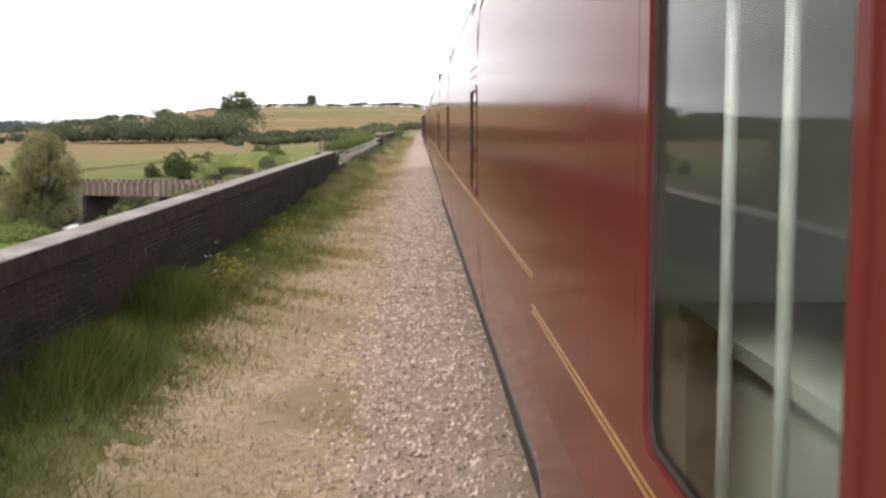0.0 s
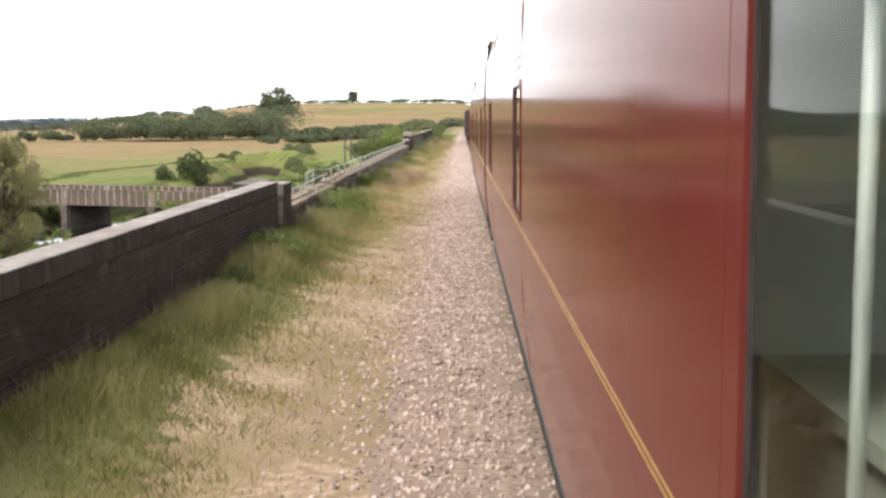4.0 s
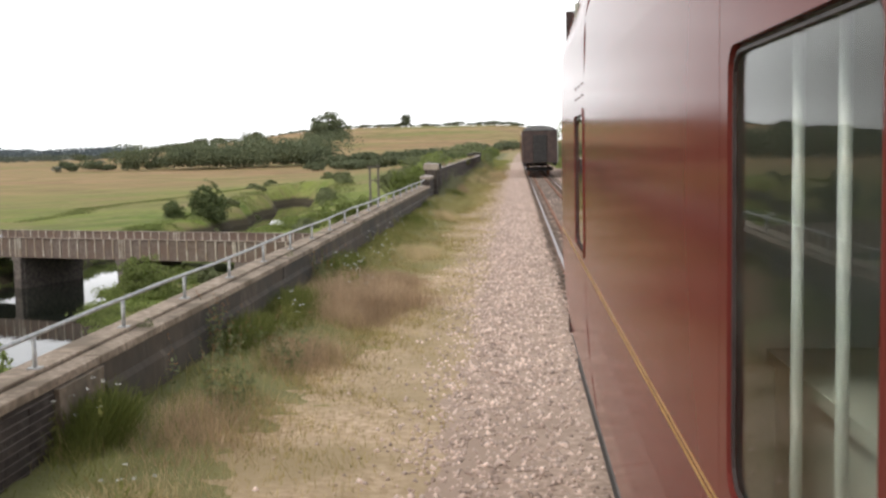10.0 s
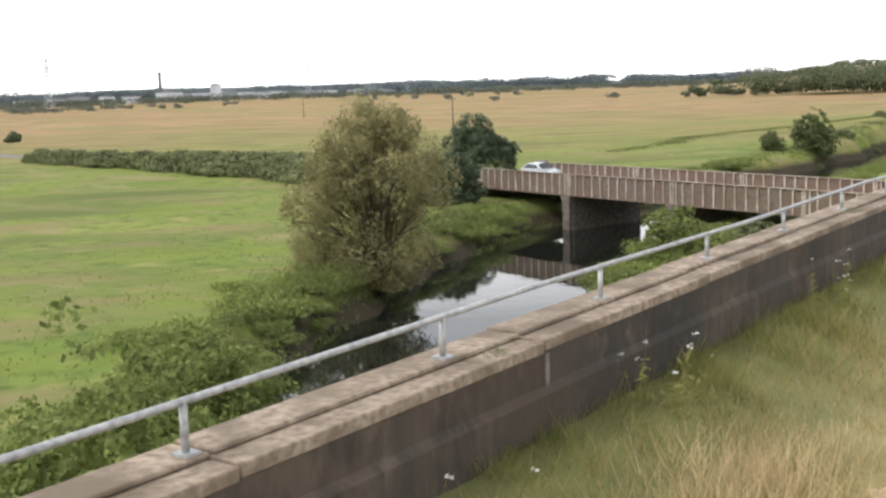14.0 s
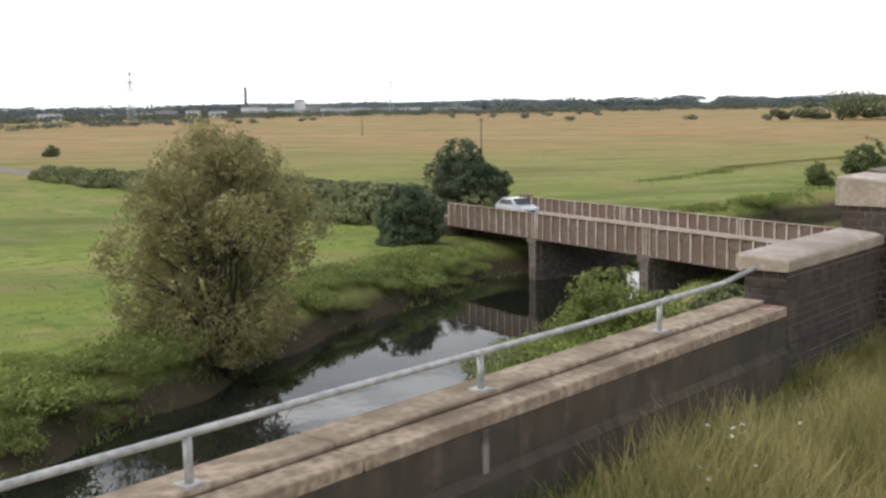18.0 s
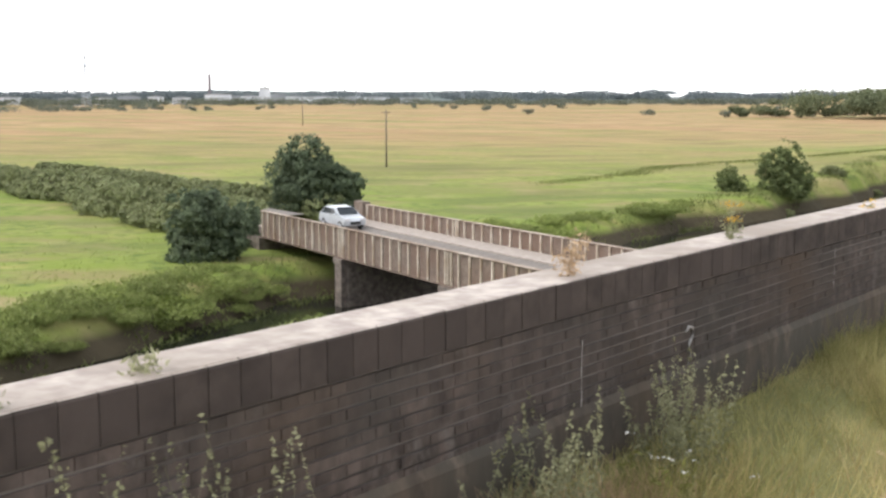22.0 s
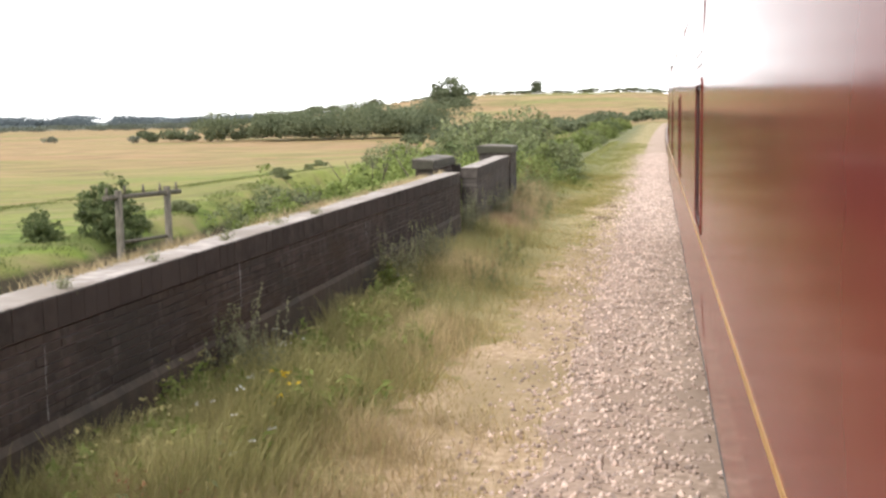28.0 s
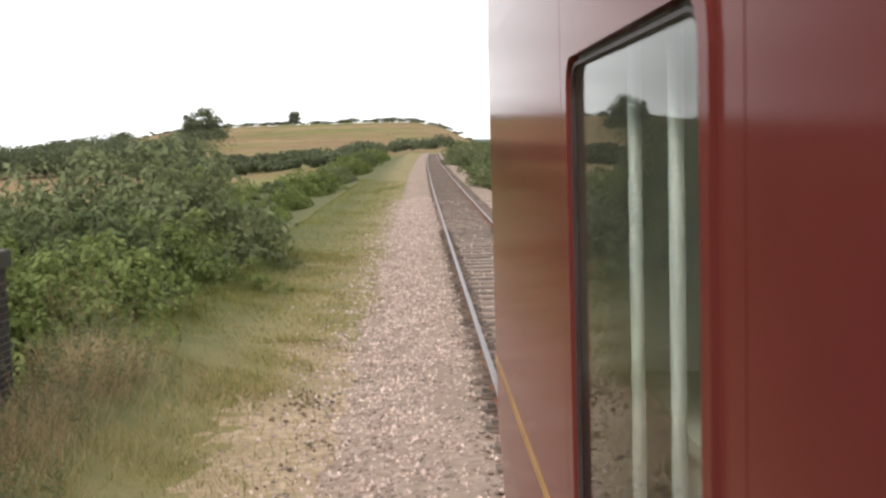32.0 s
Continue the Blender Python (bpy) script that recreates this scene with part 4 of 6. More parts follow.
# wall before the river, low ledge with a handrail over it, then the long wall
parapet("wall_south", "dark weathered brick parapet wall with a rounded brick coping", -12, 50.75, 1.26)
refuge("refuge_south", "dark brick refuge recess set back behind the parapet", 50.55, 52.55, 0.2, 1.25, 0.45, piers=False, cop=0.17)
parapet("wall_south_stub", "short block of dark brick parapet between recess and ledge", 51.42, 52.5, 1.17)
parapet("wall_north", "long dark brick parapet wall with pale-topped brick coping", 110.32, 164.5, 1.39, (110.4, 112.6), cop_single=(112, 163.5))
short = thing("wall_middle", "short brick parapet wall with a flat stone coping", "wall", kind="structure")
part("core", box(WALL_X - 0.36, 105.95, -0.4, WALL_X, 108.1, 1.08), M_MORTAR, short)
brick_face(short, WALL_X, 105.95, 108.05, -0.12, 1.08, (105.9, 108.1), gap=0.001)
end_bricks(short, WALL_X - 0.36, WALL_X, 105.95, 0.6, 1.08, -1.0)
cap(short, WALL_X - 0.42, 105.9, WALL_X + 0.03, 108.08, 1.08, 1.2, M_STONE, "coping_stone")
fallen = part("loose_brick", box(-0.09, -0.045, 0, 0.09, 0.045, 0.07, 0.01), mat("red_brick", (0.24, 0.14, 0.105), (0.34, 0.21, 0.17), 12, 0.9, 0.3), short, "loose red brick")
fallen.location = (WALL_X - 0.1, 105.84, 0.74)
mid = refuge("refuge_middle", "brick refuge recess with stone-capped piers and a white painted numeral", 108.08, 110.32, 0.58, 1.7, 0.2, True, cop=0.28)
end = refuge("refuge_north", "dark brick refuge recess set back behind the parapet at the viaduct end", 164.45, 166.85, 0.2, 1.67, 0.55, piers=False, cop=0.21)
wing = parapet("wall_end", "short brick wing wall at the viaduct end, rising a little", 166.65, 171.95, 1.38)
wing.matrix_basis = pose(0, 166.65, 0, 0.7) @ pose(0, -166.65, 0)
last = thing("end_pier", "square brick end pier with a stone cap", "pier", kind="structure")
pier(last, 171.97, 173.25, WALL_X + 0.04, WALL_X - 0.78, 1.7, capm=M_DARKSTONE, caph=0.19)

ledge = thing("ledge_wall", "low brick parapet with a wide pale concrete ledge", "wall", kind="structure")
part("core", box(WALL_X - 0.45, 52.5, -0.4, WALL_X - 0.003, 105.95, 0.55), M_MORTAR, ledge)


def ledge_rise(y):
    """The ledge lies a little lower at its start and climbs towards the recess."""
    return -0.06 + 0.095 * float(smooth(y, 59.5, 63)) + 0.055 * float(smooth(y, 76, 92))


y = 52.5
while y < 105.8:
    s = min(2.7, 105.93 - y)
    r = ledge_rise(y + s / 2)
    part("core", box(WALL_X - 0.42, y, 0.5, WALL_X - 0.002, y + s, 0.63 + r), M_MORTAR, ledge)
    if y < 67.5:
        part("joint_bed", box(WALL_X - 0.4, y, -0.2, WALL_X + 0.0006, y + s, 0.62 + r), M_PALEMORTAR, ledge)
        brick_face(ledge, WALL_X, y, y + s, -0.12, 0.63 + r, gap=0.001)
    else:
        part("render_coat", box(WALL_X - 0.01, y, -0.3, WALL_X + 0.008, y + s, 0.628 + r), M_RENDER, ledge, "dark stained cement render")
    part("ledge_slab", box(WALL_X - 0.44, y + 0.006, 0.63 + r, WALL_X + 0.02, y + s - 0.006, 0.71 + r, 0.012), M_CONC, ledge)
    part("ledge_back", box(WALL_X - 0.44, y + 0.008, 0.714 + r, WALL_X - 0.17, y + s - 0.008, 0.745 + r, 0.012), M_CONC, ledge)
    y += 2.7
part("pilaster", box(WALL_X, 67.75, -0.2, WALL_X + 0.05, 68.7, 0.66, 0.01), M_PATCH, ledge, "brown rendered pilaster")
for yy in (76.3, 84.9, 93.4, 102.0):
    part("joint_strip", box(WALL_X + 0.006, yy, 0.0, WALL_X + 0.022, yy + 0.05, 0.62 + ledge_rise(yy)), M_PALEMORTAR, ledge)


def plinth(parent, y0, y1, z, m, out=0.05):
    """A projecting foot course with a sloped top."""
    part("plinth", prism([(WALL_X + 0.001, -0.3), (WALL_X + out, -0.3), (WALL_X + out, z - 0.05), (WALL_X + 0.012, z), (WALL_X + 0.001, z)], y0, y1), m, parent, "projecting plinth with a sloped top")


plinth(ledge, 68.8, 105.9, 0.48, M_RENDER)
plinth(bpy.data.objects["wall_north"], 112.7, 164.4, 0.58, M_RENDER, 0.04)
hand = thing("handrail", "grey galvanised pipe handrail on short posts along the ledge", "handrail")
HX = WALL_X - 0.23
part("pipe", tube([(HX, 53.4, 0.9), (HX, 57, 0.915), (HX, 60.9, 0.96)], 0.019, 10), M_PIPE, hand)
part("pipe", tube([(HX, 61.3 + 2.0 * k, 1.055 + 0.012 * math.sin(k * 1.7)) for k in range(23)] + [(HX, 105.85, 1.1)], 0.019, 10), M_PIPE, hand)
for yy in (53.5, 55.7, 57.9, 60.1):
    post = part("post", tube([(HX, yy, 0.66), (HX, yy, 0.93)], 0.02, 8), M_PIPE, hand)
for k in range(22):
    yy = 61.9 + 2.02 * k
    r = ledge_rise(yy)
    post = part("post", tube([(HX, yy, 0.72 + r), (HX, yy, 1.055)], 0.02, 8), M_PIPE, hand)
    part("foot", box(HX - 0.05, yy - 0.05, 0.742 + r, HX + 0.05, yy + 0.05, 0.757 + r), M_PIPE, post)
# the rail steps out round an old lookout at the start of the ledge
part("cross_pipe", tube([(HX, 61.3, 1.05), (HX - 0.46, 61.3, 1.05), (HX - 0.46, 59.9, 1.0)], 0.019, 8), M_PIPE, hand)
part("lower_pipe", tube([(HX, 61.3, 0.88), (HX - 0.46, 61.3, 0.88), (HX - 0.46, 59.9, 0.85)], 0.016, 8), M_PIPE, hand)
for yy in (61.3, 59.9):
    part("post", tube([(HX - 0.46, yy, 0.55), (HX - 0.46, yy, 1.03)], 0.02, 8), M_PIPE, hand)
part("lookout_slab", box(WALL_X - 0.85, 59.6, 0.3, WALL_X - 0.45, 61.6, 0.6, 0.015), M_CONC, ledge)

# white painted numeral in the recess and a chalk mark on the wall
txt = bpy.data.curves.new("numeral", "FONT")
txt.body, txt.size, txt.extrude, txt.offset = "4", 0.41, 0.001, -0.004
num = new("painted_numeral", txt)
num.data.materials.append(M_WHITE)
num.parent = mid
num.matrix_basis = Matrix(((0, 0, 1, WALL_X - 0.2 + 0.012), (1, 0, 0, 109.22), (0, 1, 0, 1.03), (0, 0, 0, 1)))
north = bpy.data.objects["wall_north"]


def streak(wall, y, z0, z1, w):
    """A thin run of white lime down the wall, uneven in width."""
    n = max(int((z1 - z0) / 0.04), 3)
    v, f = [], []
    for k in range(n + 1):
        z = z0 + (z1 - z0) * k / n
        d, ww = rng.normal(0, 0.004), w * rng.uniform(0.25, 1.0)
        v += [(WALL_X + 0.0115, y + d - ww / 2, z), (WALL_X + 0.0125, y + d, z), (WALL_X + 0.0115, y + d + ww / 2, z)]
        if k and rng.random() > 0.12:
            o = 3 * k
            f += [(o - 3, o - 2, o + 1, o), (o - 2, o - 1, o + 2, o + 1)]
    part("lime_streak", mesh_of("lime_streak", v, f, M_LIME), None, wall)


M_LIME = mat("lime_stain", (0.2, 0.19, 0.18), (0.48, 0.47, 0.45), 16, 0.9, 0)
south = bpy.data.objects["wall_south"]
for y, z0, z1, w in ((116.97, 0.66, 1.17, 0.025), (130.24, 0.45, 1.28, 0.03), (143.77, 0.68, 1.29, 0.035), (157.2, 0.9, 1.25, 0.03), (121.3, 0.5, 1.0, 0.012), (125.6, 0.7, 1.12, 0.014), (134.2, 0.5, 1.15, 0.014), (137.5, 0.8, 1.16, 0.012), (149.2, 0.6, 1.1, 0.016), (152.6, 0.75, 1.2, 0.02), (112.3, 0.9, 1.16, 0.02)):
    streak(north, y, z0, z1, w)
for y, z0, z1, w in ((17.1, 0.62, 0.85, 0.05), (36.4, 0.62, 0.84, 0.02), (28.0, 0.4, 0.8, 0.015), (42.5, 0.3, 0.9, 0.02), (24.2, 0.3, 0.7, 0.015)):
    streak(south, y, z0, z1, w)

# chalked squiggle on the long wall
part("chalk_mark", tube([(WALL_X + 0.011, 122.68, 0.82), (WALL_X + 0.012, 122.72, 0.86), (WALL_X + 0.012, 122.78, 0.84), (WALL_X + 0.012, 122.79, 0.78), (WALL_X + 0.012, 122.74, 0.73), (WALL_X + 0.012, 122.72, 0.68), (WALL_X + 0.012, 122.76, 0.64), (WALL_X + 0.011, 122.73, 0.58)], [0.008, 0.012, 0.012, 0.01, 0.012, 0.008, 0.012, 0.008], 6), M_LIME, north, "pale chalk squiggle")

# right-hand parapet of the viaduct
rw = thing("wall_east", "brick parapet with a pale ledge on the far side of the track", "wall", kind="structure")
part("core", box(RWALL_X, -12, -0.4, RWALL_X + 0.5, 173, 0.58), M_BRICK, rw)
part("coping", box(RWALL_X - 0.03, -12, 0.58, RWALL_X + 0.55, 173, 0.72, 0.012), M_CONC, rw)
part("upper_wall", box(RWALL_X + 0.02, 112, 0.723, RWALL_X + 0.45, 165, 1.38), M_BRICK, rw)
part("pier", box(RWALL_X - 0.1, 108, -0.3, RWALL_X + 0.6, 109.2, 1.7), M_STONE, rw)
part("pier", box(RWALL_X - 0.1, 49, -0.3, RWALL_X + 0.6, 50.2, 1.5), M_STONE, rw)
hand2 = thing("handrail", "grey galvanised pipe handrail on short posts on the far ledge", "handrail")
part("pipe", tube([(RWALL_X + 0.3, 51, 1.05), (RWALL_X + 0.3, 107.9, 1.05)], 0.03, 8), M_PIPE, hand2)
for k in range(26):
    part("post", tube([(RWALL_X + 0.3, 52 + 2.18 * k, 0.72), (RWALL_X + 0.3, 52 + 2.18 * k, 1.05)], 0.026, 8), M_PIPE, hand2)

# ---- road bridge over the river ----
BU, BN = Vector((0.9485, -0.3168, 0)), Vector((0.3168, 0.9485, 0))
B0 = Vector((-60.9, 169.5, 0))
bridge = thing("road_bridge", "steel girder road bridge with pale stiffeners on stone piers", "bridge", B0, turn=math.degrees(math.atan2(BU.y, BU.x)))
BL, BW, GT, GB = 44.0, 8.6, -5.72, -7.55
for side, y in (("girder", 0.0), ("girder", BW)):
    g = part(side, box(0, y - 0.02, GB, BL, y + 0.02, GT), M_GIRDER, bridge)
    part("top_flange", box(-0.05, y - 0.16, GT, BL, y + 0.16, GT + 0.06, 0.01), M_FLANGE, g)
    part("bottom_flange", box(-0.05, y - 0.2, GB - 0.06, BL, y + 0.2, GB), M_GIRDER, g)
    stiff = bpy.data.meshes.new("stiffener")
    bm = box(-0.05, -0.13, GB + 0.002, 0.05, -0.022, GT - 0.002)
    box(-0.05, 0.022, GB + 0.9, 0.05, 0.13, GT - 0.002, 0, bm)
    bm.to_mesh(stiff)
    bm.free()
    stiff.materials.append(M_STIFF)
    k, x = 0, 0.12
    while x < BL:
        o = part("stiffener", stiff, None, g)
        o.location = (x, y, 0)
        k += 1
        x += 1.04
    for x in (12.55, 25.1, 37.65):
        for d in (-0.3, 0.3):
            o = part("stiffener", stiff, None, g)
            o.location = (x + d, y, 0)
part("deck", box(-1, 0.1, GB + 0.15, BL, BW - 0.1, -6.95), M_BPIER, bridge)
part("carriageway", box(-1, 1.2, -6.948, BL, BW - 2.2, -6.90), M_ASPHALT, bridge)
part("footway", box(-1, BW - 2.2, -6.948, BL, BW - 0.1, -6.80, 0.02), M_PATH, bridge)
part("kerb", box(-1, 0.1, -6.948, BL, 1.2, -6.82, 0.02), M_PATH, bridge)
for x in (12.55, 25.1):
    p = part("pier", box(x - 0.55, 0.1, -12.5, x + 0.55, BW - 0.1, GB - 0.1), M_BPIER, bridge)
    part("pier_post", box(x - 0.45, -0.35, -12.5, x + 0.45, 0.1, GB - 0.4, 0.05), M_BPIER, p)
    part("bearing_stone", box(x - 0.6, -0.4, GB - 0.4, x + 0.6, 0.6, GB - 0.07, 0.03), M_BPIER, p)
part("abutment", box(-2.2, -0.4, -12, 0.2, BW + 0.4, GB - 0.08), M_BPIER, bridge)
part("abutment", box(BL - 6.4, -0.4, -12, BL, BW + 0.4, GB - 0.08), M_BPIER, bridge)
part("end_pillar", box(-1.6, BW - 0.3, -7.6, -0.2, BW + 0.4, -5.5, 0.04), M_GIRDER, bridge)

# ---- road on both sides of the bridge ----
ROAD = [(-350, 236), (-270, 219), (-190, 206), (-146, 197), (-118, 191), (-90, 183), (-66, 175)]


def road_mesh(path, half, z):
    v, f = [], []
    for k, (x, y) in enumerate(path):
        a, b = path[max(k - 1, 0)], path[min(k + 1, len(path) - 1)]
        d = Vector((b[0] - a[0], b[1] - a[1])).normalized()
        h = z[k]
        v += [(x + half * d.y, y - half * d.x, h), (x - half * d.y, y + half * d.x, h), (x + (half + 3) * d.y, y - (half + 3) * d.x, h - 2.2), (x - (half + 3) * d.y, y + (half + 3) * d.x, h - 2.2)]
        if k:
            o = 4 * k
            f += [(o - 4, o, o + 1, o - 3), (o - 2, o + 2, o, o - 4), (o - 3, o + 1, o + 3, o - 1)]
    return v, f


zs = [float(land(x, y)) + 0.25 for x, y in ROAD]
zs[-1], zs[-2], zs[-3] = -6.9, -7.3, -8.0
v, f = road_mesh(ROAD, 2.9, zs)
me = mesh_of("road", v, f, M_ASPHALT)
me.materials.append(M_GROUND)
for p in me.polygons:
    p.material_index = 0 if p.index % 3 == 0 else 1
tagged(new("road", me), "narrow country road on a low bank", "road", kind="structure")

# ---- train standing on the line ----
BODY_W = 2.70
WIN_LO, WIN_HI, WIN_W = 1.91, 2.63, 0.77


def side_profile(z):
    """How far the bodyside lies inward at a height: a slight tumblehome and a turn-in at the cantrail."""
    return 0.06 * max(0.0, (1.75 - z) / 0.7) ** 2 + 0.10 * max(0.0, (z - 2.95) / 0.5) ** 2


def panel(SIDE, y0, y1, z0, z1, thick=0.014):
    """A bodyside panel between two heights."""
    zs = [z0 + (z1 - z0) * k / 8 for k in range(9)] if z1 - z0 > 0.3 else [z0, z1]
    prof = [(SIDE + side_profile(z), z) for z in zs] + [(SIDE + side_profile(z) + thick, z) for z in zs[::-1]]
    return prism(prof, y0, y1)


def ring(y0, y1, z0, z1, w, x0, x1, r=0.045):
    """A rounded window frame, as wide as w, between two depths."""
    bm = bmesh.new()

    def loop(inset, x):
        out = []
        a0, a1, b0, b1, rr = y0 + inset, y1 - inset, z0 + inset, z1 - inset, max(r - inset, 0.02)
        for cy, cz, s in ((a1 - rr, b1 - rr, 0), (a0 + rr, b1 - rr, 1), (a0 + rr, b0 + rr, 2), (a1 - rr, b0 + rr, 3)):
            for k in range(5):
                t = math.pi / 2 * (s + k / 4)
                out.append(bm.verts.new((x, cy + rr * math.cos(t), cz + rr * math.sin(t))))
        return out

    a, b, c, d = loop(-w, x0), loop(0, x0), loop(0, x1), loop(-w, x1)
    n = len(a)
    for p, q in ((a, b), (b, c), (c, d), (d, a)):
        for k in range(n):
            bm.faces.new((p[k], p[(k + 1) % n], q[(k + 1) % n], q[k]))
    bmesh.ops.recalc_face_normals(bm, faces=bm.faces)
    return bm


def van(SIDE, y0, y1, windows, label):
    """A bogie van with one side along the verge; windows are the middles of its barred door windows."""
    t = thing("railway_van", label, "railway carriage", group="vans of the train")
    # floor and shelf front kept pale to brighten the view through the windows
    body = part("body_floor", box(SIDE + 0.06, y0 + 0.05, 1.02, SIDE + BODY_W - 0.06, y1 - 0.05, 1.12), M_ROOF, t)
    edges = [y0]
    for w in windows:
        edges += [w - WIN_W / 2 - 0.1, w + WIN_W / 2 + 0.1]
    edges.append(y1)
    for a, b in zip(edges[::2], edges[1::2]):
        s = part("side_panel", panel(SIDE, a, b, 1.05, 3.4), M_MAROON, t, "glossy maroon side panel")
        for z, h in ((1.836, 0.005), (1.853, 0.0035)):
            bm = box(SIDE - 0.003, a, z, SIDE + 0.01, b, z + h)
            part("lining", bm, M_GOLD, s, "thin yellow lining")
    for w in windows:
        a, b = w - WIN_W / 2 - 0.1, w + WIN_W / 2 + 0.1
        d = part("door", panel(SIDE, a + 0.004, b - 0.004, 1.05, WIN_LO - 0.02), M_MAROON, t, "maroon door with a tall barred window")
        for z, hh in ((1.836, 0.005), (1.853, 0.0035)):
            part("lining", box(SIDE - 0.003, a + 0.004, z, SIDE + 0.01, b - 0.004, z + hh), M_GOLD, d, "thin yellow lining")
        part("door_head", panel(SIDE, a + 0.004, b - 0.004, WIN_HI + 0.02, 3.4), M_MAROON, d)
        part("door_stile", box(SIDE, a + 0.004, WIN_LO - 0.02, SIDE + 0.014, w - WIN_W / 2 - 0.001, WIN_HI + 0.02), M_MAROON, d)
        part("door_stile", box(SIDE, w + WIN_W / 2 + 0.001, WIN_LO - 0.02, SIDE + 0.014, b - 0.004, WIN_HI + 0.02), M_MAROON, d)
        part("window_frame", ring(w - WIN_W / 2 + 0.005, w + WIN_W / 2 - 0.005, WIN_LO, WIN_HI, 0.03, SIDE - 0.006, SIDE + 0.008), M_MAROON, d, "raised maroon window frame")
        part("seal", ring(w - WIN_W / 2 + 0.018, w + WIN_W / 2 - 0.018, WIN_LO + 0.013, WIN_HI - 0.013, 0.005, SIDE + 0.0, SIDE + 0.006), M_RUBBER, d)
        g = part("pane", box(SIDE + 0.007, w - WIN_W / 2 + 0.01, WIN_LO + 0.005, SIDE + 0.011, w + WIN_W / 2 - 0.01, WIN_HI - 0.005), M_GLASS, d)
        g.visible_shadow = False
        for z in (2.72, 2.78):
            for y in (w - 0.3, w, w + 0.3):
                part("screw", box(SIDE - 0.004, y - 0.006, z, SIDE, y + 0.006, z + 0.012), M_RUBBER, d)
        for y in (w - 0.075, w + 0.145):
            bar = part("window_bar", tube([(SIDE + 0.05, y, WIN_LO - 0.05), (SIDE + 0.05, y, WIN_HI + 0.05)], 0.0085, 8), M_BAR, d, "pale upright security bar")
        part("inner_shelf", box(SIDE + 0.23, w - 1.4, 1.97, SIDE + 1.1, w + 1.15, 2.0), M_CREAM, t, "pale shelf behind the window")
        part("shelf_front", box(SIDE + 0.25, w - 1.4, 1.13, SIDE + 0.27, w + 1.15, 1.968), M_CREAM, t)
        part("inner_partition", box(SIDE + 0.05, w + 1.2, 1.12, SIDE + 2.6, w + 1.23, 3.38), M_CREAM, t, "pale green partition")
    # far side gapped to light the inside; ends, roof and floor close the body
    fs = SIDE + BODY_W
    far = [(1.05, 1.75), (3.15, 3.4)]
    for z0, z1 in far:
        part("far_side", box(fs - 0.035, y0, z0, fs, y1, z1), M_CREAM, t)
    k, step = 0, (y1 - y0) / 6
    for k in range(6):
        part("far_pillar", box(fs - 0.035, y0 + step * k, 1.75, fs, y0 + step * k + 0.6, 3.15), M_CREAM, t)
    for y in (y0, y1 - 0.05):
        e = part("end_panel", box(SIDE + 0.04, y, 1.05, fs - 0.04, y + 0.05, 3.45), M_VANEND, t, "dark weathered end panel")
        part("gangway_frame", box(SIDE + 0.85, y - 0.14, 1.1, fs - 0.85, y, 3.1, 0.03) if y == y0 else box(SIDE + 0.85, y + 0.05, 1.1, fs - 0.85, y + 0.19, 3.1, 0.03), M_BLACK, e, "black gangway frame")
    roof = [(SIDE + 0.08 + (BODY_W - 0.16) * (0.5 - 0.5 * math.cos(math.pi * k / 12)), 3.4 + 0.42 * math.sin(math.pi * k / 12)) for k in range(13)]
    part("roof", prism(roof, y0, y1), M_ROOF, t, "grey curved roof")
    part("solebar", box(SIDE + 0.1, y0 + 0.1, 0.8, SIDE + 0.2, y1 - 0.1, 1.04), M_BLACK, t)
    part("solebar", box(fs - 0.2, y0 + 0.1, 0.8, fs - 0.1, y1 - 0.1, 1.04), M_BLACK, t)
    for y in (y0 + 3.0, y1 - 3.0):
        bogie = part("bogie", box(SIDE + 0.32, y - 1.6, 0.42, fs - 0.32, y + 1.6, 0.66, 0.03), M_BLACK, t)
        for dy in (-1.1, 1.1):
            for x in (RAIL_L, RAIL_R):
                part("wheel", tube([(x - 0.06, y + dy, 0.45), (x + 0.06, y + dy, 0.45)], 0.448, 20), M_RUST, bogie)
    return t


MAROON_VAN = "maroon railway luggage van with yellow lining and barred door windows"
van(0.19, -13.6, 6.1, (-8.6, -2.6, 4.07), MAROON_VAN)
van(0.26, 6.7, 26.4, (10.97, 17.8, 24.05), MAROON_VAN)
van(0.315, 27.0, 43.2, (29.6, 35.2, 41.02), MAROON_VAN)
van(0.31, 43.8, 58.2, (46.04, 50.92, 55.97), MAROON_VAN)
van(0.31, 58.8, 67.9, (60.89, 65.6), MAROON_VAN)
van(0.39, 143.0, 166.5, (148.85, 153.92, 159.15, 164.35), MAROON_VAN)

